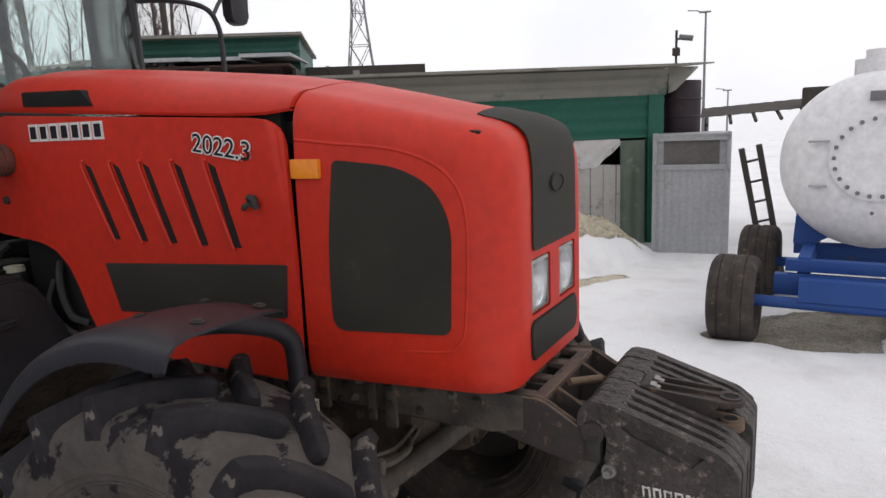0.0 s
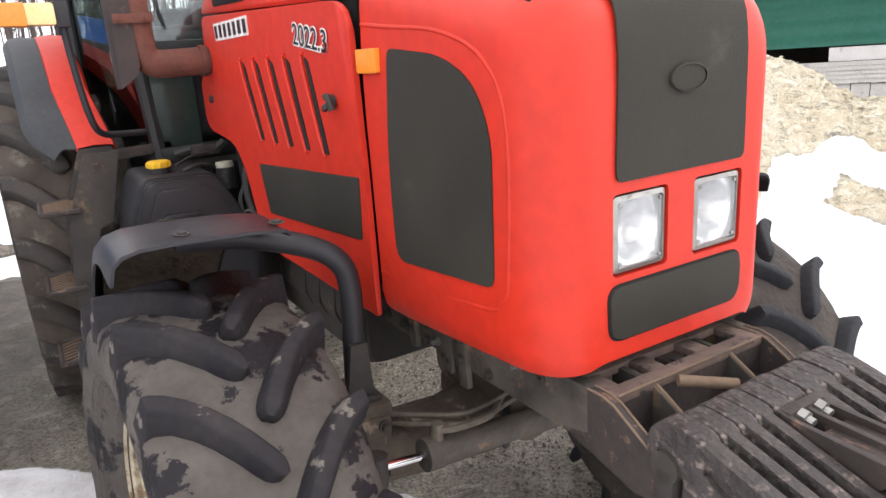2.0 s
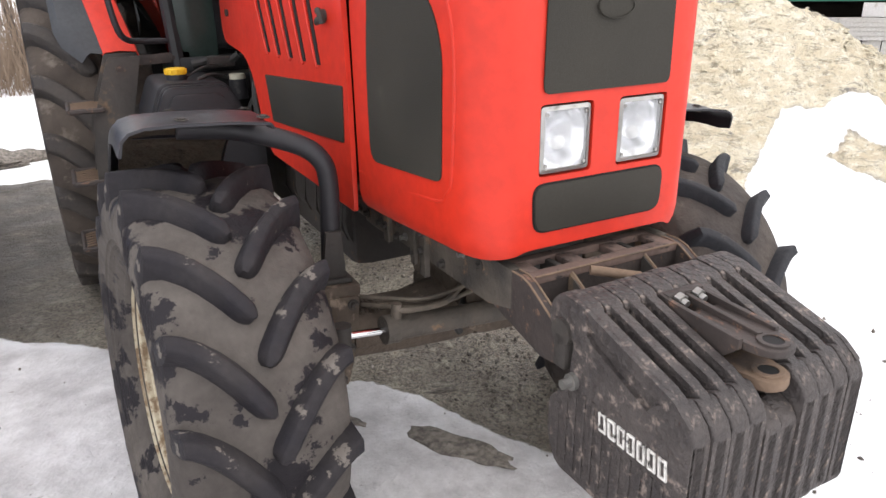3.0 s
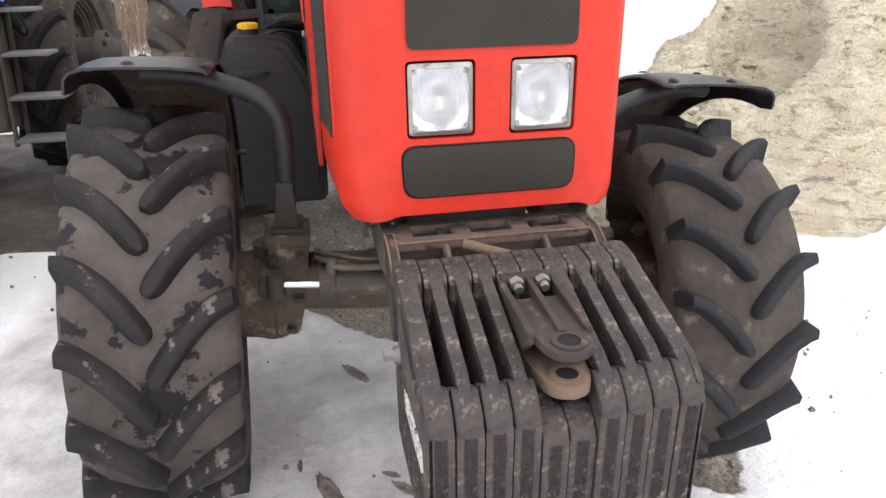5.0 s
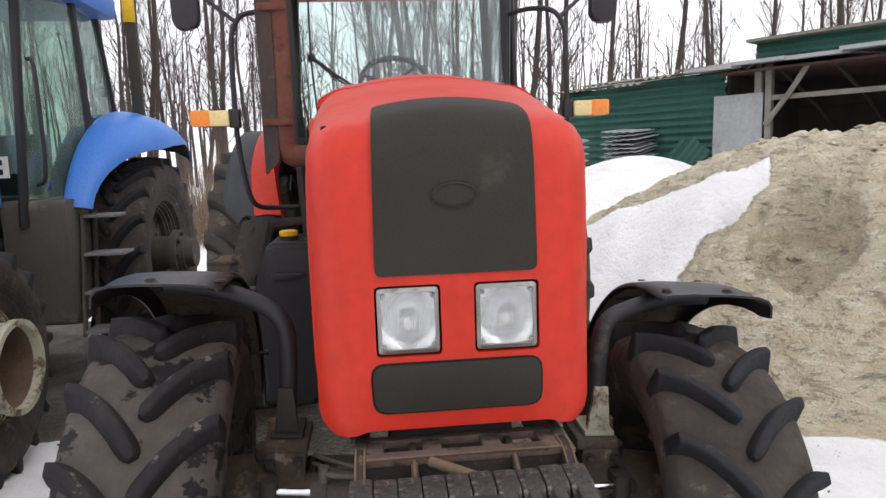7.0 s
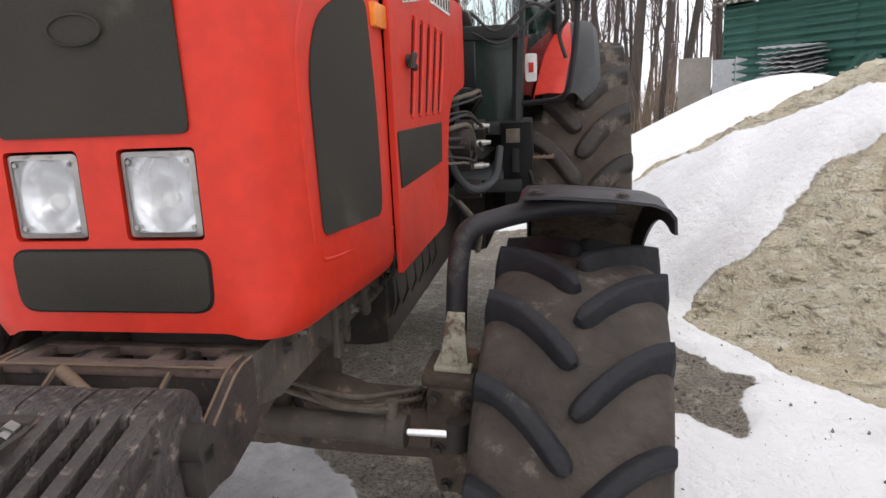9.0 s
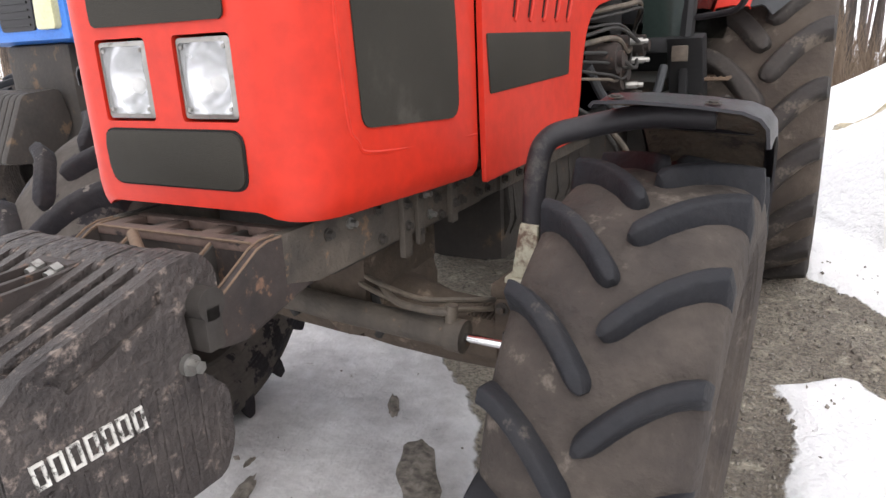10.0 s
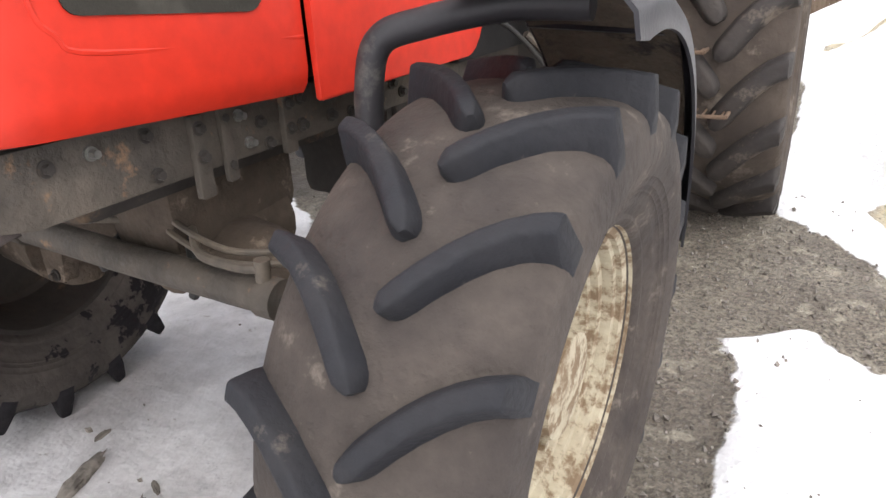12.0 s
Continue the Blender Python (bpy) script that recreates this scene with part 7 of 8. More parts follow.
# ---- tank trailer ----
def tank_trailer():
    T = thing("tank_trailer", "white cylindrical tank on a blue wheeled chassis", "trailer", at=pose(4.75, -1.07, -0.08, 0, 0, -2))
    R = 0.76
    bm = bmesh.new()
    prof = [(0.0, 0.0), (0.0, 0.30), (0.02, 0.45), (0.06, 0.58), (0.12, 0.67), (0.20, 0.73), (0.30, R), (3.6, R), (3.7, 0.72), (3.8, 0.6), (3.86, 0.3), (3.86, 0)]
    turned(bm, prof, 56, (0, 0, 1.47))
    tank = part("tank", bm, M_WHITE, T, "white painted steel tank")
    bm = bmesh.new()
    turned(bm, [(-0.03, 0.0), (-0.03, 0.36), (0.03, 0.36)], 40, (0, 0, 1.52))
    part("manhole_cover", bm, M_WHITE, tank, "round bolted manhole cover")
    me = mesh_of("bolt", rod(bmesh.new(), (-0.055, 0, 0), (-0.02, 0, 0), 0.018, n=8), M_STEEL)
    for k in range(22):
        a = TAU * k / 22
        share("bolt", me, tank, Matrix.Translation((0, 0.32 * math.cos(a), 1.52 + 0.32 * math.sin(a))))
    for z, w in ((1.66, 0.52), (1.28, 0.50)):
        bm = bmesh.new()
        box(bm, -0.02, 0.02, 0.36, w, z - 0.009, z + 0.009, 0.004)
        part("hinge", bm, M_GALV, tank)
    bm = bmesh.new()
    box(bm, -0.02, 0.02, -0.09, 0.09, 1.98, 2.06, 0.004)
    part("plate", bm, M_STEEL, tank)
    bm = bmesh.new()
    rod(bm, (0.55, 0, 2.18), (0.55, 0, 2.34), 0.22, n=24)
    rod(bm, (0.55, 0, 2.34), (0.55, 0, 2.42), 0.14, n=20)
    part("filling_dome", bm, M_WHITE, tank)
    bm = bmesh.new()
    rod(bm, (0.0, 0.02, 1.06), (-0.03, 0.02, 1.06), 0.014, n=12)
    part("drain_plug", bm, M_STEEL, tank)
    for y in (-0.48, 0.48):
        bm = bmesh.new()
        box(bm, -0.35, 3.9, y - 0.05, y + 0.05, 0.56, 0.72, 0.006)
        part("chassis_beam", bm, M_BLUEDK, T, "blue steel chassis beam")
    for x in (-0.33, 0.5, 1.6, 3.2):
        bm = bmesh.new()
        box(bm, x - 0.05, x + 0.05, -0.62, 0.62, 0.60, 0.70, 0.006)
        part("cross_member", bm, M_BLUEDK, T)
    for x in (0.35, 3.0):
        for s in (-1, 1):
            bm = bmesh.new()
            prism(bm, [(s * 0.50, 0.70), (s * 0.62, 0.72), (s * 0.60, 1.05), (s * 0.30, 0.80)], "x", x - 0.03, x + 0.03, 0.004)
            part("saddle", bm, M_BLUEDK, T)
    bm = bmesh.new()
    box(bm, -0.42, -0.32, -0.7, 0.7, 0.40, 0.58, 0.01)
    part("drawbar_beam", bm, M_BLUEDK, T)
    for s in (-1, 1):
        for x in (-0.55, 1.15):
            bm = bmesh.new()
            turned(bm, [(-0.12, 0.20), (-0.17, 0.24), (-0.185, 0.32), (-0.165, 0.355), (-0.14, 0.372), (-0.10, 0.375), (-0.095, 0.366), (-0.085, 0.375), (-0.02, 0.377), (-0.01, 0.367), (0.01, 0.367), (0.02, 0.377), (0.085, 0.375), (0.095, 0.366), (0.10, 0.375), (0.14, 0.372), (0.165, 0.355), (0.185, 0.32), (0.17, 0.24), (0.12, 0.20)], 40)
            bmesh.ops.transform(bm, matrix=pose(x, s * 0.98, 0.37, 0, 0, 90), verts=bm.verts)
            part("tyre", bm, M_TYREDARK, T, "worn dark trailer tyre")
            bm = bmesh.new()
            turned(bm, [(0.10, 0.21), (0.05, 0.18), (0.06, 0.07), (0.10, 0.06), (0.10, 0.0)], 24)
            turned(bm, [(-0.10, 0.21), (-0.05, 0.18), (-0.05, 0.0)], 24)
            bmesh.ops.transform(bm, matrix=pose(x, s * 0.98, 0.37, 0, 0, 90), verts=bm.verts)
            part("rim", bm, M_STEEL, T)
    for x in (-0.55, 1.15):
        bm = bmesh.new()
        rod(bm, (x, -0.95, 0.37), (x, 0.95, 0.37), 0.05)
        box(bm, x - 0.06, x + 0.06, -0.5, 0.5, 0.40, 0.58)
        part("axle", bm, M_BLUEDK, T)
    C = thing("cabin", "dark metal box raised on thin posts beyond the tank", "cabin", at=pose(10.0, -0.1, 0, 0, 0, 0))
    bm = bmesh.new()
    box(bm, 0, 1.6, -1.1, -0.22, 1.74, 2.16, 0.04)
    part("body", bm, M_INSIDE, C)
    for x in (0.06, 1.5):
        for y in (-1.0, -0.3):
            bm = bmesh.new()
            rod(bm, (x, y, -0.35), (x, y, 1.76), 0.025, n=8)
            part("post", bm, M_STEEL, C)


tank_trailer()


# ---- masts ----
def masts():
    P = thing("pylon", "tall lattice steel power pylon far behind the sheds", "pylon", at=pose(89.5, 64, 0, 0, 0, 30))
    lv = [(0, 3.2), (7, 2.3), (14, 1.5), (19, 1.0), (24, 0.9), (30, 0.8), (34, 0.3)]
    for (z0, w0), (z1, w1) in zip(lv, lv[1:]):
        for sx, sy in ((-1, -1), (1, -1), (1, 1), (-1, 1)):
            bm = bmesh.new()
            rod(bm, (sx * w0, sy * w0, z0), (sx * w1, sy * w1, z1), 0.11, n=5)
            part("leg", bm, M_STEEL, P)
        bm = bmesh.new()
        for (ax, ay), (bx, by) in (((-1, -1), (1, -1)), ((1, -1), (1, 1)), ((1, 1), (-1, 1)), ((-1, 1), (-1, -1))):
            rod(bm, (ax * w0, ay * w0, z0), (bx * w1, by * w1, z1), 0.06, n=4)
            rod(bm, (bx * w0, by * w0, z0), (ax * w1, ay * w1, z1), 0.06, n=4)
            rod(bm, (ax * w1, ay * w1, z1), (bx * w1, by * w1, z1), 0.06, n=4)
        part("lattice", bm, M_STEEL, P)
    for z, w in ((19, 4.5), (24.5, 6.0), (30, 4.5)):
        for s in (-1, 1):
            bm = bmesh.new()
            rod(bm, (0, 0, z), (s * w, 0, z), 0.08, n=5)
            rod(bm, (0, 0, z + 1.6), (s * w, 0, z), 0.06, n=5)
            rod(bm, (s * w, 0, z), (s * w, 0, z - 1.4), 0.09, n=5)
            part("cross_arm", bm, M_STEEL, P)
    S = thing("street_lamp", "thin grey street lamp post with one arm", "street lamp", at=pose(37.6, 5.2, -0.5, 0, 0, 10))
    bm = bmesh.new()
    rod(bm, (0, 0, 0), (0, 0, 7.4), 0.09, 0.05, 10)
    part("pole", bm, M_STEEL, S)
    bm = bmesh.new()
    tube(bm, [(0, 0, 7.35), (0, 0.4, 7.5), (0, 0.9, 7.55)], 0.03, 6, 3)
    part("arm", bm, M_STEEL, S)
    bm = bmesh.new()
    box(bm, -0.1, 0.1, -0.25, 0.35, 7.38, 7.46, 0.02)
    part("lamp_head", bm, M_STEEL, S)
    S2 = copy_thing(S, pose(52, 5.7, -4.2, 0, 0, 30))
    V = thing("camera_mast", "thin mast with a security camera above the roof", "mast", at=pose(11.25, 1.76, 0, 0, 0, 0))
    bm = bmesh.new()
    rod(bm, (0, 0, 0.0), (0, 0, 3.30), 0.022, n=8)
    part("pole", bm, M_INSIDE, V)
    bm = bmesh.new()
    box(bm, -0.06, 0.06, -0.06, 0.06, 2.86, 3.0, 0.01)
    part("junction_box", bm, M_INSIDE, V)
    bm = bmesh.new()
    rod(bm, (0, -0.05, 3.18), (0, -0.28, 3.14), 0.05, n=12)
    rod(bm, (0, 0.0, 3.14), (0, -0.12, 3.16), 0.02, n=8)
    part("security_camera", bm, M_STEEL, V, "small bullet security camera")


masts()


# ---- blue tractor ----
def blue_tractor():
    cx = -3.45
    T = thing("tractor", "blue farm tractor with grimy wheels and steps", "tractor", at=Matrix.Translation((0, -0.6, 0)))
    bx = lambda x: cx + x
    for s in (-1, 1):
        wheel("rear", s, Matrix.Translation((bx(s * 1.02), 5.95, 0.92)), 0.27, 0.94, 0.50, 20, 0.05, -0.34, 0.026, 0.042, M_GREYMUD, T, 0.02, M_LUGDARK, M_TYREDARK, "large grimy rear tractor tyre")
        wheel("front", s, Matrix.Translation((bx(s * 0.88), 3.05, 0.68)), 0.24, 0.70, 0.36, 18, 0.042, -0.34, 0.022, 0.034, M_RIM, T, 0.02, M_LUGDARK, M_TYREDARK, "muddy front tractor tyre")
        bm = bmesh.new()
        for r, x0, x1 in ((0.17, 1.05, 1.42), (0.23, 1.30, 1.36), (0.14, 1.36, 1.50)):
            rod(bm, (bx(s * x0), 5.95, 0.92), (bx(s * x1), 5.95, 0.92), r, n=24)
        hb = part("rear_hub", bm, M_GREYMUD, T, "muddy protruding wheel hub")
        me = mesh_of("bolt", rod(bmesh.new(), (0, 0, 0), (s * 0.03, 0, 0), 0.02, n=6), M_IRON)
        for k in range(8):
            a = TAU * k / 8
            share("bolt", me, hb, Matrix.Translation((bx(s * 1.36), 5.95 + 0.19 * math.cos(a), 0.92 + 0.19 * math.sin(a))))
        bm = bmesh.new()
        turned(bm, [(s * 1.0, 0.27), (s * 1.18, 0.25), (s * 1.21, 0.27), (s * 1.25, 0.27), (s * 1.25, 0.235), (s * 1.20, 0.232)], 36, (cx, 3.05, 0.68))
        fh = part("front_hub", bm, M_CREAM, T, "rusty cream tubular wheel spacer")
        # separate darker bore: the shade inside the open tube, put into colour
        bm = bmesh.new()
        turned(bm, [(s * 1.20, 0.232), (s * 0.96, 0.225), (s * 0.92, 0.10), (s * 0.98, 0.09), (s * 0.98, 0.0)], 36, (cx, 3.05, 0.68))
        part("hub_bore", bm, M_RUST, fh, "rust-brown inside of the spacer tube, darkened for its shade")
        bm = bmesh.new()
        grid = []
        for k in range(19):
            deg = 156 - 98 * k / 18
            a = radians(deg)
            out = 0.20 + 0.36 * (1 - smooth01(100, 156, np.float64(deg)))
            tail = 0.13 * ((78 - deg) / 20) ** 2 if deg < 78 else 0.0
            row = []
            for f, drop in ((0.0, 0.045), (0.06, 0.01), (0.16, 0.0), (0.40, 0.02), (0.66, 0.075), (0.86, 0.165), (0.96, 0.25), (1.0, 0.33)):
                q = 1.37 - drop * (out / 0.56) ** 1.5 * (1 - 0.30 * float(smooth01(-88, -64, np.float64(-deg)))) - tail
                row.append((bx(s * (0.84 + out * f)), 5.95 + q * math.cos(a), 0.92 + q * math.sin(a)))
            grid.append(row)
        sheet(bm, grid, 0.012)
        gd = part("rear_fender", bm, M_BLUE, T, "glossy blue rear mudguard")
        bm = bmesh.new()
        sheet(bm, [[(x, 5.95 + (y - 5.95) * 0.978, 0.92 + (z - 0.92) * 0.978) for x, y, z in row[1:-1]] for row in grid], 0.006)
        part("fender_lining", bm, M_CAKED, gd, "dark muddy lining under the mudguard")
        bm = bmesh.new()
        grid = [[(bx(s * 0.70), 5.95 + r * math.cos(radians(a)), 0.92 + r * math.sin(radians(a))) for a in range(60, 151, 8)] for r in (0.6, 1.34)]
        sheet(bm, grid, 0.008)
        part("fender_side", bm, M_BLUEDK, T)
        for (p, q) in (((0.62, 4.55, 1.35), (0.66, 4.70, 3.12)), ((0.88, 5.35, 1.3), (0.80, 5.35, 3.15)), ((0.80, 6.15, 2.05), (0.74, 6.0, 3.15))):
            bm = bmesh.new()
            rod(bm, (bx(s * p[0]), p[1], p[2]), (bx(s * q[0]), q[1], q[2]), 0.035, n=8)
            part("cab_pillar", bm, M_CABDARK, T)
        bm = bmesh.new()
        sheet(bm, [[(bx(s * 0.64), 4.58, 1.1), (bx(s * 0.88), 5.33, 1.1)], [(bx(s * 0.665), 4.70, 3.12), (bx(s * 0.80), 5.33, 3.12)]], 0.004)
        g = part("door_glass", bm, M_FILMGLASS, T, "greenish cab door glass")
        g.visible_shadow = False
        bm = bmesh.new()
        sheet(bm, [[(bx(s * 0.88), 5.38, 2.2), (bx(s * 0.80), 6.12, 2.2)], [(bx(s * 0.80), 5.38, 3.12), (bx(s * 0.745), 5.98, 3.12)]], 0.004)
        g = part("side_glass", bm, M_FILMGLASS, T)
        g.visible_shadow = False
        bm = bmesh.new()
        prism(bm, rounded([(4.58, 0.56), (4.98, 0.58), (5.0, 1.54), (4.56, 1.54)], 0.05, 4), "x", bx(s * 0.45), bx(s * 0.92), 0.03)
        part("fuel_tank", bm, M_GREYMUD, T, "grimy grey moulded fuel tank")
        for k in range(4):
            bm = bmesh.new()
            box(bm, bx(s * 0.95), bx(s * (1.38 - 0.06 * k)), 4.60 + 0.06 * k, 4.84 + 0.06 * k, 0.48 + 0.30 * k, 0.505 + 0.30 * k, 0.006)
            part("step", bm, M_STEEL, T, "grey metal cab step")
        for y0 in (4.60, 4.84):
            bm = bmesh.new()
            prism(bm, [(y0, 0.46), (y0 + 0.05, 0.46), (y0 + 0.23, 1.42), (y0 + 0.18, 1.42)], "x", bx(s * 0.935), bx(s * 0.955))
            part("step_side", bm, M_GREYMUD, T)
        bm = bmesh.new()
        tube(bm, [(bx(s * 0.72), 4.66, 2.6), (bx(s * 0.78), 4.62, 2.55), (bx(s * 0.79), 4.62, 2.1), (bx(s * 0.78), 4.62, 1.72), (bx(s * 0.70), 4.66, 1.66)], 0.016, 8, 4)
        part("grab_rail", bm, M_BLACK, T)
        bm = bmesh.new()
        box(bm, bx(s * 1.02), bx(s * 1.12), 5.95, 6.02, 2.2, 3.7, 0.006)
        wl_post = part("marker_post", bm, M_INSIDE, T, "dark post with reflective stripes")
        bm = bmesh.new()
        box(bm, bx(s * 1.015), bx(s * 1.125), 5.94, 5.95, 3.10, 3.34, 0.002)
        part("reflective_stripe", bm, M_YELLOW, wl_post)
        bm = bmesh.new()
        prism(bm, rounded([(bx(s * 0.23), 1.64), (bx(s * 0.42), 1.64), (bx(s * 0.43), 1.99), (bx(s * 0.26), 1.99)], 0.03, 3), "y", 2.44, 2.52, 0.01)
        part("headlight", bm, M_PALELAMP, T, "yellowed rectangular headlight")
    bm = bmesh.new()
    sheet(bm, [[(bx(-0.62), 4.56, 1.75), (bx(0.62), 4.56, 1.75)], [(bx(-0.66), 4.69, 3.12), (bx(0.66), 4.69, 3.12)]], 0.004)
    g = part("windscreen", bm, M_FILMGLASS, T, "cab windscreen")
    g.visible_shadow = False
    bm = bmesh.new()
    box(bm, bx(-0.92), bx(0.92), 4.4, 6.1, 3.14, 3.36, 0.06)
    part("cab_roof", bm, M_BLUE, T, "blue cab roof")
    bm = bmesh.new()
    box(bm, bx(-0.62), bx(0.62), 4.6, 6.4, 0.95, 1.10)
    box(bm, bx(-0.7), bx(0.7), 6.38, 6.44, 0.9, 1.8)
    part("cab_floor", bm, M_CABDARK, T)
    bm = bmesh.new()
    box(bm, bx(-0.25), bx(0.25), 5.4, 5.9, 1.4, 1.55, 0.04)
    box(bm, bx(-0.25), bx(0.25), 5.82, 5.95, 1.5, 2.1, 0.04)
    part("seat", bm, M_BLACK, T)
    bm = bmesh.new()
    rings = []
    for y, top, low, w in ((2.48, 2.02, 1.62, 0.40), (2.50, 2.08, 1.58, 0.46), (2.6, 2.12, 1.56, 0.49), (2.9, 2.16, 1.54, 0.50), (3.6, 2.20, 1.5, 0.50), (4.5, 2.24, 1.5, 0.50)):
        r = 0.10
        pts = rounded([(bx(-w), low), (bx(w), low), (bx(w), top), (bx(-w), top)], [0.02, 0.02, r, r], 4)
        rings.append([bm.verts.new((x, y, z)) for x, z in pts])
    for a, b in zip(rings, rings[1:]):
        for i in range(len(a)):
            bm.faces.new((a[i], a[(i + 1) % len(a)], b[(i + 1) % len(a)], b[i]))
    bm.faces.new(rings[0])
    bm.faces.new(rings[-1])
    part("hood", bm, M_BLUE, T, "blue engine hood")
    bm = bmesh.new()
    prism(bm, rounded([(bx(-0.18), 1.64), (bx(0.18), 1.64), (bx(0.20), 2.0), (bx(-0.20), 2.0)], 0.03, 3), "y", 2.465, 2.5, 0.006)
    part("grille", bm, M_BLACK, T, "black front grille")
    for k in range(7):
        bm = bmesh.new()
        box(bm, bx(-0.15), bx(0.15), 2.455, 2.467, 1.67 + 0.045 * k, 1.682 + 0.045 * k)
        part("grille_slat", bm, M_CABDARK, T)
    bm = bmesh.new()
    box(bm, bx(-0.34), bx(0.34), 2.55, 4.6, 0.7, 1.56, 0.05)
    part("engine", bm, M_IRON, T, "dark greasy engine and gearbox")
    bm = bmesh.new()
    rod(bm, (bx(-0.8), 3.05, 0.68), (bx(0.8), 3.05, 0.68), 0.11, n=16)
    part("front_axle", bm, M_IRON, T)
    bm = bmesh.new()
    rod(bm, (bx(-0.9), 5.95, 0.92), (bx(0.9), 5.95, 0.92), 0.15, n=16)
    box(bm, bx(-0.4), bx(0.4), 4.6, 6.5, 0.55, 1.0, 0.05)
    part("rear_axle", bm, M_IRON, T)
    for k in range(8):
        bm = bmesh.new()
        prism(bm, rounded([(2.05, 0.85), (2.40, 0.82), (2.55, 1.05), (2.50, 1.28), (2.25, 1.26)], 0.04, 3), "x", bx(-0.26 + k * 0.065), bx(-0.205 + k * 0.065), 0.004)
        part("ballast_weight", bm, M_IRON, T)
    bm = bmesh.new()
    prism(bm, [(bx(0.30), 1.72), (bx(0.56), 1.72), (bx(0.56), 1.88), (bx(0.30), 1.88)], "y", 4.535, 4.545)
    pl = part("number_plate", bm, M_WHITEP, T, "white plate with dark bars")
    for k in range(2):
        bm = bmesh.new()
        box(bm, bx(0.34), bx(0.52), 4.53, 4.536, 1.745 + 0.07 * k, 1.785 + 0.07 * k)
        part("plate_bar", bm, M_INK, pl)


blue_tractor()


# ---- trees and brush ----
def tree_meshes(seed, tall):
    rng = random.Random(seed)
    bt, bc = bmesh.new(), bmesh.new()
    lean = Vector((rng.uniform(-0.09, 0.09), rng.uniform(-0.09, 0.09), 0))
    bow = Vector((rng.uniform(-0.5, 0.5), rng.uniform(-0.5, 0.5), 0))
    pts = []
    for k in range(8):
        t = k / 7
        pts.append(Vector((lean.x * tall * t + rng.uniform(-0.10, 0.10) * t * 2, lean.y * tall * t + rng.uniform(-0.10, 0.10) * t * 2, tall * t - (0.25 if k == 0 else 0))) + bow * math.sin(math.pi * t))
    r0 = rng.uniform(0.065, 0.125)
    tube(bt, pts, lambda t: r0 * (1.25 - 0.25 * min(1, t * 12)) * (1 - 0.88 * t), 7, 2)

    def twig(p, d, ln, r, depth):
        q = [p]
        for k in range(3):
            d = (d + Vector((rng.uniform(-0.25, 0.25), rng.uniform(-0.25, 0.25), rng.uniform(-0.02, 0.25)))).normalized()
            q.append(q[-1] + d * ln / 3)
        rings = []
        side = d.orthogonal().normalized()
        up = d.cross(side)
        for k, c in enumerate(q):
            rr = r * (1 - 0.28 * k)
            rings.append([bc.verts.new(c + (side * math.cos(TAU * j / 3) + up * math.sin(TAU * j / 3)) * rr) for j in range(3)])
        for a, b in zip(rings, rings[1:]):
            for j in range(3):
                bc.faces.new((a[j], a[(j + 1) % 3], b[(j + 1) % 3], b[j]))
        if depth:
            for _ in range(5 if depth == 2 else 4):
                k = rng.choice((1, 2, 3))
                nd = (d + Vector((rng.uniform(-1, 1), rng.uniform(-1, 1), rng.uniform(-0.1, 0.8))) * 0.8).normalized()
                twig(q[k], nd, ln * rng.uniform(0.45, 0.7), r * 0.5, depth - 1)

    for _ in range(34):
        t = rng.uniform(0.12, 0.97) ** 0.8
        i = min(6, int(t * 7))
        p = pts[i].lerp(pts[i + 1], t * 7 - i)
        a = rng.uniform(0, TAU)
        d = Vector((math.cos(a), math.sin(a), rng.uniform(0.9, 2.4))).normalized()
        twig(p, d, tall * rng.uniform(0.07, 0.16) * (1.15 - t * 0.6), r0 * 0.22 * (1.1 - t * 0.6), 2)
    return mesh_of("trunk", bt, M_BARK, smooth=True), mesh_of("crown", bc, M_TWIG, smooth=True)


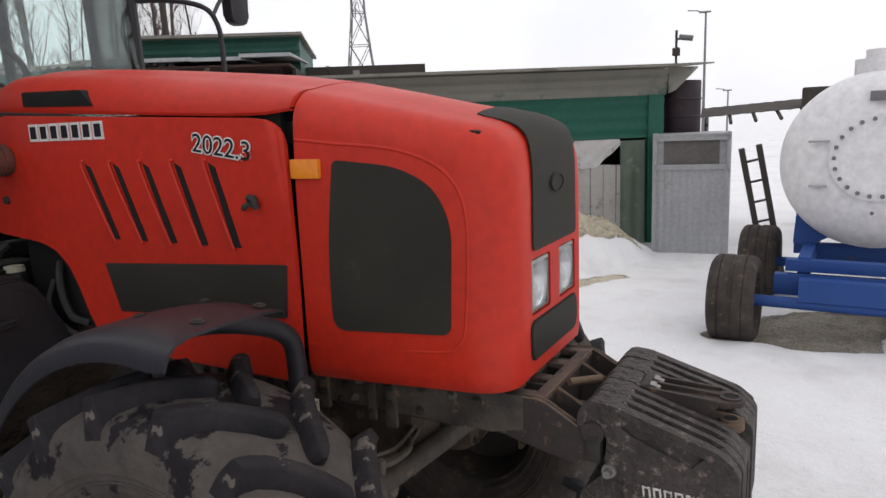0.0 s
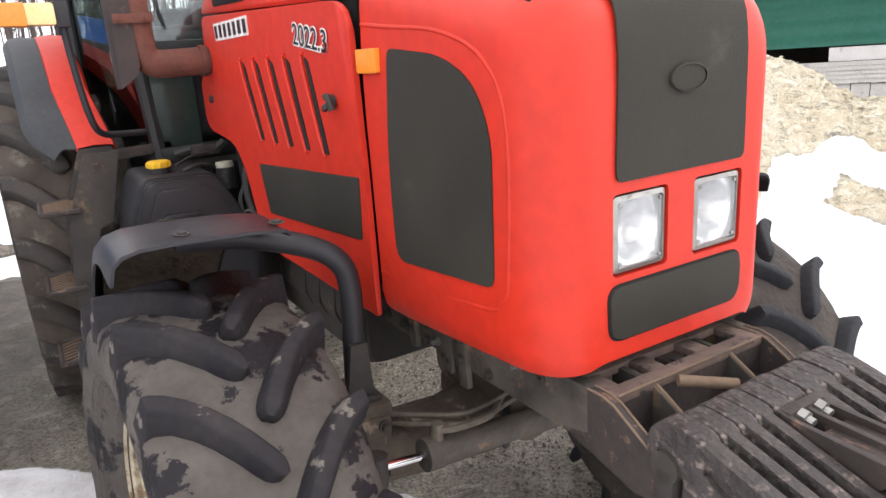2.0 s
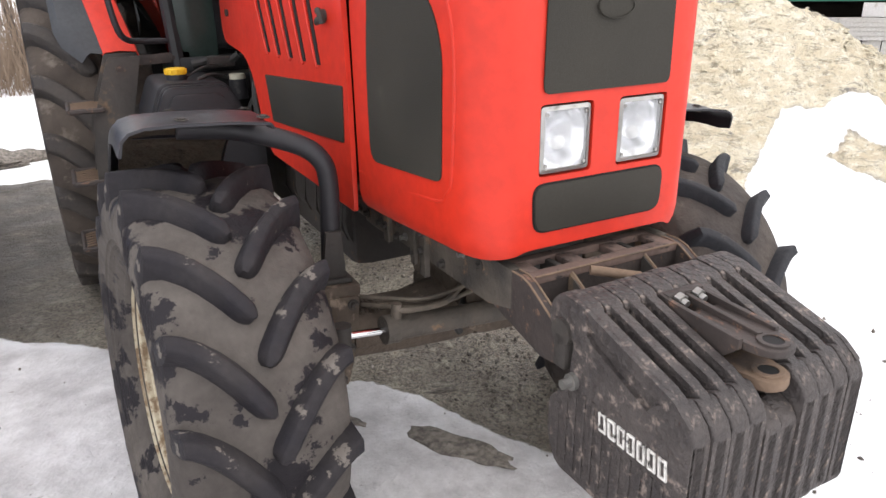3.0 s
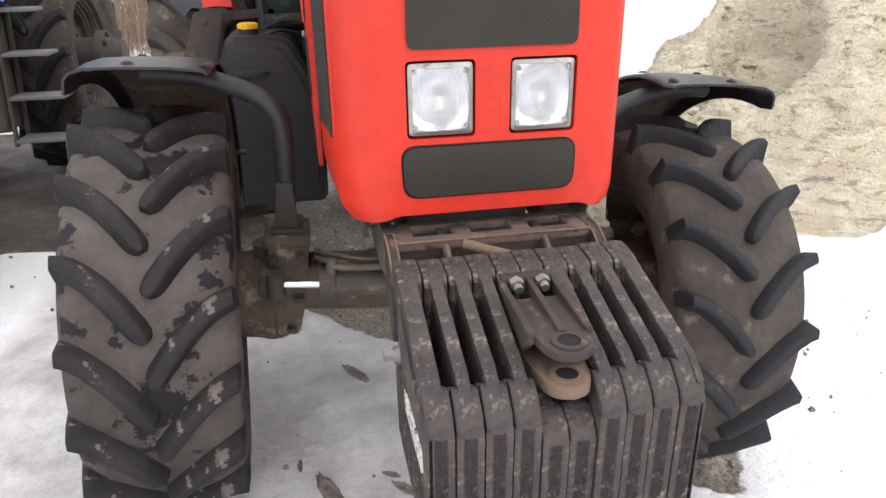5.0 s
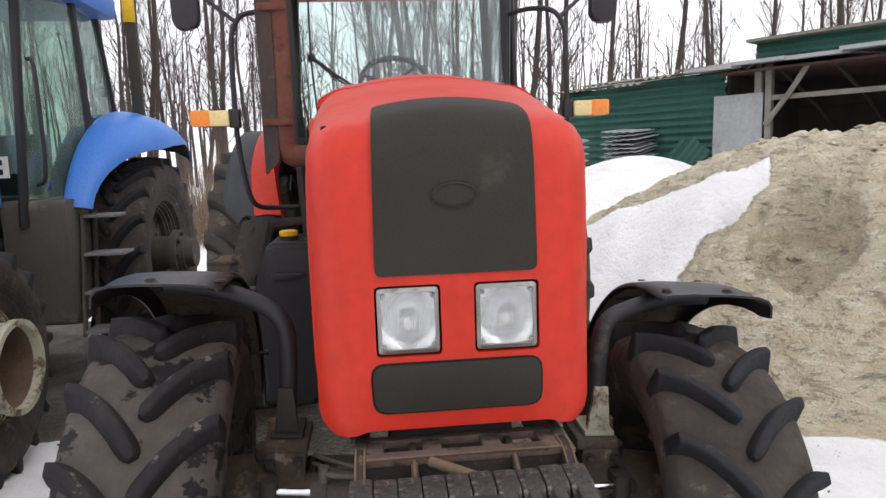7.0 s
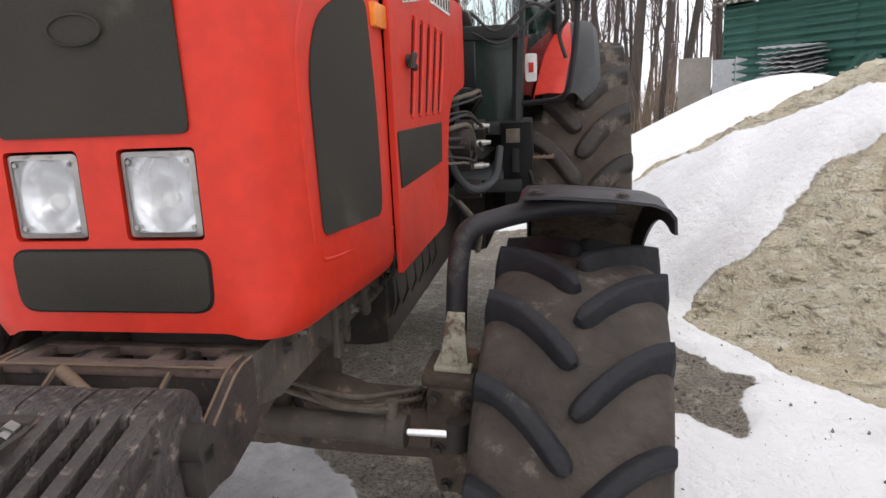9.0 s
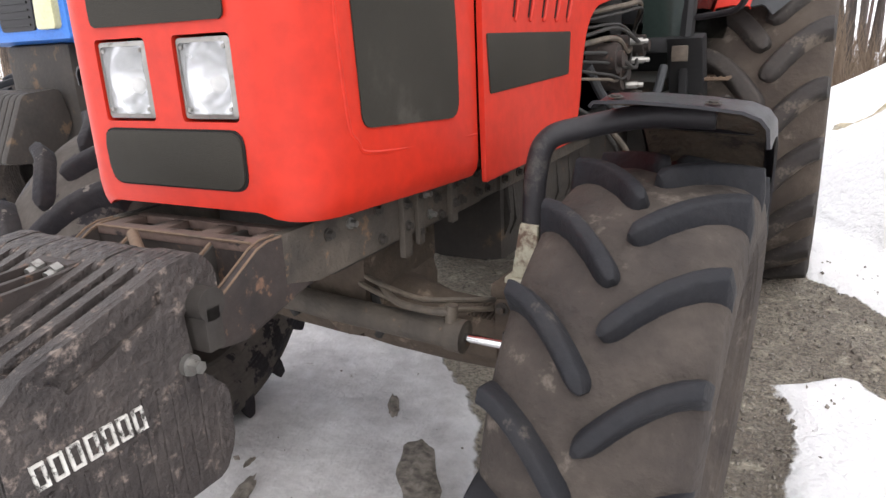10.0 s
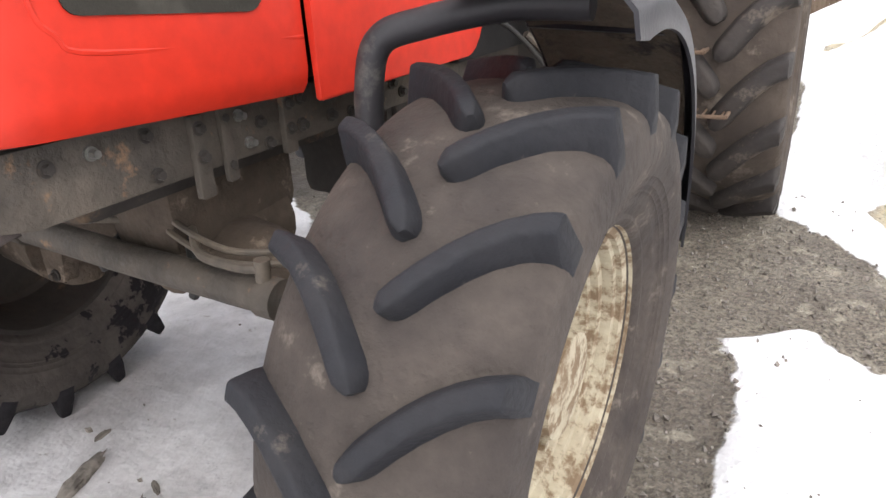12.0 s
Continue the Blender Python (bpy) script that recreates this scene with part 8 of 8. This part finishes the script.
def grove():
    rng = random.Random(12)
    kinds = []
    for k in range(7):
        tm, cm = tree_meshes(40 + k, rng.uniform(10.5, 15.0))
        T = tagged(new("tree"), "bare slender winter tree with thin twigs", "tree", "trees behind the yard")
        for n, me in (("trunk", tm), ("crown", cm)):
            o = new(n, me)
            o.parent = T
        kinds.append(T)
    spots = [(2.2, 14.6), (2.75, 13.9), (3.2, 15.2), (3.75, 14.4), (1.6, 15.4), (4.5, 16.5), (0.9, 16.2)]
    while len(spots) < 108:
        b, d = radians(rng.uniform(-62, 40)), rng.uniform(17.5, 44)
        x, y = -0.3 + d * math.sin(b), -1.4 + d * math.cos(b)
        if x > 3 and (x - 3.2) * 0.82 + (y - 11.5) * 0.57 < 6:
            continue
        if any(math.hypot(x - u, y - v) < 0.9 for u, v in spots):
            continue
        spots.append((x, y))
    for i, (x, y) in enumerate(spots):
        m = pose(x, y, -0.1, 0, 0, rng.uniform(0, 360))
        s = rng.uniform(0.75, 1.2)
        T = kinds[i % 7]
        if i < 7:
            T.scale = (s, s, s)
            T.matrix_basis = m @ Matrix.Diagonal((s, s, s, 1))
        else:
            C = copy_thing(T, m)
            C.scale = (s, s, s)
    bm = bmesh.new()
    for _ in range(15000):
        b = radians(rng.uniform(-62, 16))
        d = rng.uniform(15.0, 21)
        p = Vector((-0.3 + d * math.sin(b), -1.4 + d * math.cos(b), -0.05))
        h = rng.uniform(0.4, 2.8) * (0.55 + 0.45 * math.sin(b * 23) ** 2)
        w = rng.uniform(0.004, 0.012)
        a = rng.uniform(0, TAU)
        q1 = p + Vector((rng.uniform(-0.2, 0.2), rng.uniform(-0.2, 0.2), h * 0.55))
        q2 = q1 + Vector((rng.uniform(-0.4, 0.4), rng.uniform(-0.4, 0.4), h * 0.45))
        s = Vector((math.cos(a), math.sin(a), 0)) * w
        t = Vector((-math.sin(a), math.cos(a), 0)) * w
        r0 = [bm.verts.new(p + o) for o in (s, t, -s)]
        r1 = [bm.verts.new(q1 + o * 0.7) for o in (s, t, -s)]
        tip = bm.verts.new(q2)
        for j in range(3):
            bm.faces.new((r0[j], r0[(j + 1) % 3], r1[(j + 1) % 3], r1[j]))
            bm.faces.new((r1[j], r1[(j + 1) % 3], tip))
    br = new("brush", mesh_of("brush", bm, M_BRUSH))
    tagged(br, "dry brown brush along the edge of the wood", "brush", kind="stuff")
    # far wood, beyond the single trees
    bm = bmesh.new()
    for _ in range(380):
        b = radians(rng.uniform(-75, 28))
        d = rng.uniform(46, 75)
        x, y = d * math.sin(b), d * math.cos(b)
        h = rng.uniform(8, 15)
        tube(bm, [(x, y, -0.3), (x + rng.uniform(-0.4, 0.4), y, h * 0.5), (x + rng.uniform(-0.8, 0.8), y, h)], lambda t: 0.14 * (1 - 0.85 * t), 4, 1)
        for _ in range(5):
            z = h * rng.uniform(0.35, 0.95)
            tube(bm, [(x, y, z), (x + rng.uniform(-1.4, 1.4), y + rng.uniform(-1, 1), z + rng.uniform(0.5, 2.0))], 0.03, 3, 0)
    fw = new("far_wood", mesh_of("far_wood", bm, M_TWIG))
    tagged(fw, "grey-brown bare winter wood in the distance", "wood", kind="stuff")


grove()


# ---- clods and stones ----
def rubble():
    rng = random.Random(9)
    bm = bmesh.new()
    spots = [(rng.uniform(0.3, 2.4), rng.uniform(-0.2, 3.8)) for _ in range(7000)] + [(rng.uniform(-2.6, 0.8), rng.uniform(-0.8, 3.0)) for _ in range(1500)]
    px, py = np.array([p[0] for p in spots]), np.array([p[1] for p in spots])
    snow, sand, land = cover(px, py)[0], cover(px, py)[1], height(px, py)
    for (x, y), white, sandy, z in zip(spots, snow, sand, land):
        if (white > 0.5 and rng.random() > 0.05) or (sandy > 0.5 and rng.random() > 0.12):
            continue
        r = 0.0035 + 0.015 * rng.random() ** 4
        z = float(z)
        m = Matrix.Translation((x, y, z + r * 0.3)) @ pose(0, 0, 0, rng.uniform(0, 90), rng.uniform(0, 90), rng.uniform(0, 90)) @ Matrix.Diagonal((rng.uniform(0.7, 1.5), rng.uniform(0.6, 1.2), rng.uniform(0.5, 0.9), 1))
        v = []
        for p in ((1, 0, 0), (-1, 0, 0), (0, 1, 0), (0, -1, 0), (0, 0, 1), (0, 0, -1)):
            v.append(bm.verts.new(m @ (Vector(p) * r * rng.uniform(0.75, 1.2))))
        for a, b, c in ((0, 2, 4), (2, 1, 4), (1, 3, 4), (3, 0, 4), (2, 0, 5), (1, 2, 5), (3, 1, 5), (0, 3, 5)):
            bm.faces.new((v[a], v[b], v[c]))
    ob = new("gravel", mesh_of("gravel", bm, M_STONE))
    tagged(ob, "scattered dark clods and small stones on the mud", "gravel", kind="stuff")


def mud_prints():
    """Flattened lumps of trodden mud on the ice."""
    rng = random.Random(31)
    for x, y, ln, turn in ((0.03, 0.81, 0.26, 31), (-0.29, 1.16, 0.09, 31), (-0.83, 0.61, 0.035, 10), (-0.43, 0.42, 0.11, 20), (-0.22, 0.50, 0.035, 60), (-0.17, 0.40, 0.07, 40), (-0.53, 0.57, 0.03, 0), (0.19, 1.22, 0.07, 70)):
        bm = bmesh.new()
        bmesh.ops.create_icosphere(bm, subdivisions=3, radius=1.0)
        f = rng.uniform(3, 5)
        for v in bm.verts:
            n = math.sin(v.co.x * f * 2.1 + 1) * math.sin(v.co.y * f * 2.7) * 0.18 + rng.uniform(-0.06, 0.06)
            v.co = Vector((v.co.x * ln * (1 + n), v.co.y * ln * 0.27 * (1 + n), v.co.z * 0.012 * (1 + 3 * n)))
        z = float(height(np.array([x]), np.array([y]))[0])
        ob = new("mud_clod", mesh_of("mud_clod", bm, M_STONE, angle=60))
        ob.matrix_basis = pose(x, y, z, 0, 0, turn + 90)
        tagged(ob, "flat lump of trodden mud on the wet ice", "mud clod", "mud lumps on the ice")


def earth_mound():
    """A low dark heap of scraped-up dirt on the far snow."""
    rng = random.Random(8)
    bm = bmesh.new()
    bmesh.ops.create_icosphere(bm, subdivisions=4, radius=1.0)
    for v in bm.verts:
        n = 0.22 * math.sin(v.co.x * 5 + 1) * math.sin(v.co.y * 7) + rng.uniform(-0.10, 0.10)
        v.co = Vector((v.co.x * 0.55 * (1 + n), v.co.y * 0.34 * (1 + n), v.co.z * 0.11 * (1 + 2 * n)))
    ob = new("earth_mound", mesh_of("earth_mound", bm, M_STONE, angle=60))
    x, y = -1.95, 7.5
    ob.matrix_basis = pose(x, y, float(height(np.array([x]), np.array([y]))[0]) + 0.01, 0, 0, 12)
    tagged(ob, "low dark mound of scraped earth on the snow", "earth mound")


M_STONE = material("clods", (0.10, 0.088, 0.076), 0.9, color2=(0.26, 0.23, 0.20), scale=30, fine=90, bump=0.3, spread=0.3)
rubble()
mud_prints()
earth_mound()


# ---- loose lumps on the sandy heap ----
def sand_clods():
    rng = np.random.default_rng(77)
    ball = bmesh.new()
    bmesh.ops.create_icosphere(ball, subdivisions=1, radius=1.0)
    shape = np.array([v.co[:] for v in ball.verts])
    tris = np.array([[v.index for v in f.verts] for f in ball.faces])
    ball.free()
    x, y = rng.uniform(1.5, 7.5, 16000), rng.uniform(1.9, 5.6, 16000)
    keep = (cover(x, y)[1] > 0.75) & (cover(x, y)[0] < 0.2) & (waves(x, y, 41, 1.6, 3) + 0.25 * waves(x, y, 42, 7.0, 2) > -0.10)
    x, y = x[keep][:1300], y[keep][:1300]
    z = height(x, y)
    verts, faces = [], []
    for k in range(len(x)):
        size = 0.008 + 0.030 * rng.random() ** 4
        warp = shape * rng.uniform(0.65, 1.25, (len(shape), 1)) * size * np.array((rng.uniform(0.8, 1.5), rng.uniform(0.8, 1.5), 0.5))
        faces.append(tris + len(shape) * k)
        verts.append(warp + np.array((x[k], y[k], z[k] + size * 0.05)))
    me = bpy.data.meshes.new("sand_clods")
    me.from_pydata(np.concatenate(verts).tolist(), [], np.concatenate(faces).tolist())
    me.polygons.foreach_set("use_smooth", np.ones(len(me.polygons), dtype=bool))
    at = np.concatenate(verts)
    snow, sand, ice, wet = cover(at[:, 0], at[:, 1])
    att = me.attributes.new("cover", "FLOAT_COLOR", "POINT")
    att.data.foreach_set("color", np.stack((snow, sand, ice, wet), axis=-1).astype(np.float32).ravel())
    me.materials.append(M_GROUND)
    tagged(new("sand_clods", me), "crumbly lumps of dry sand on the heap", "sand", kind="stuff")


sand_clods()
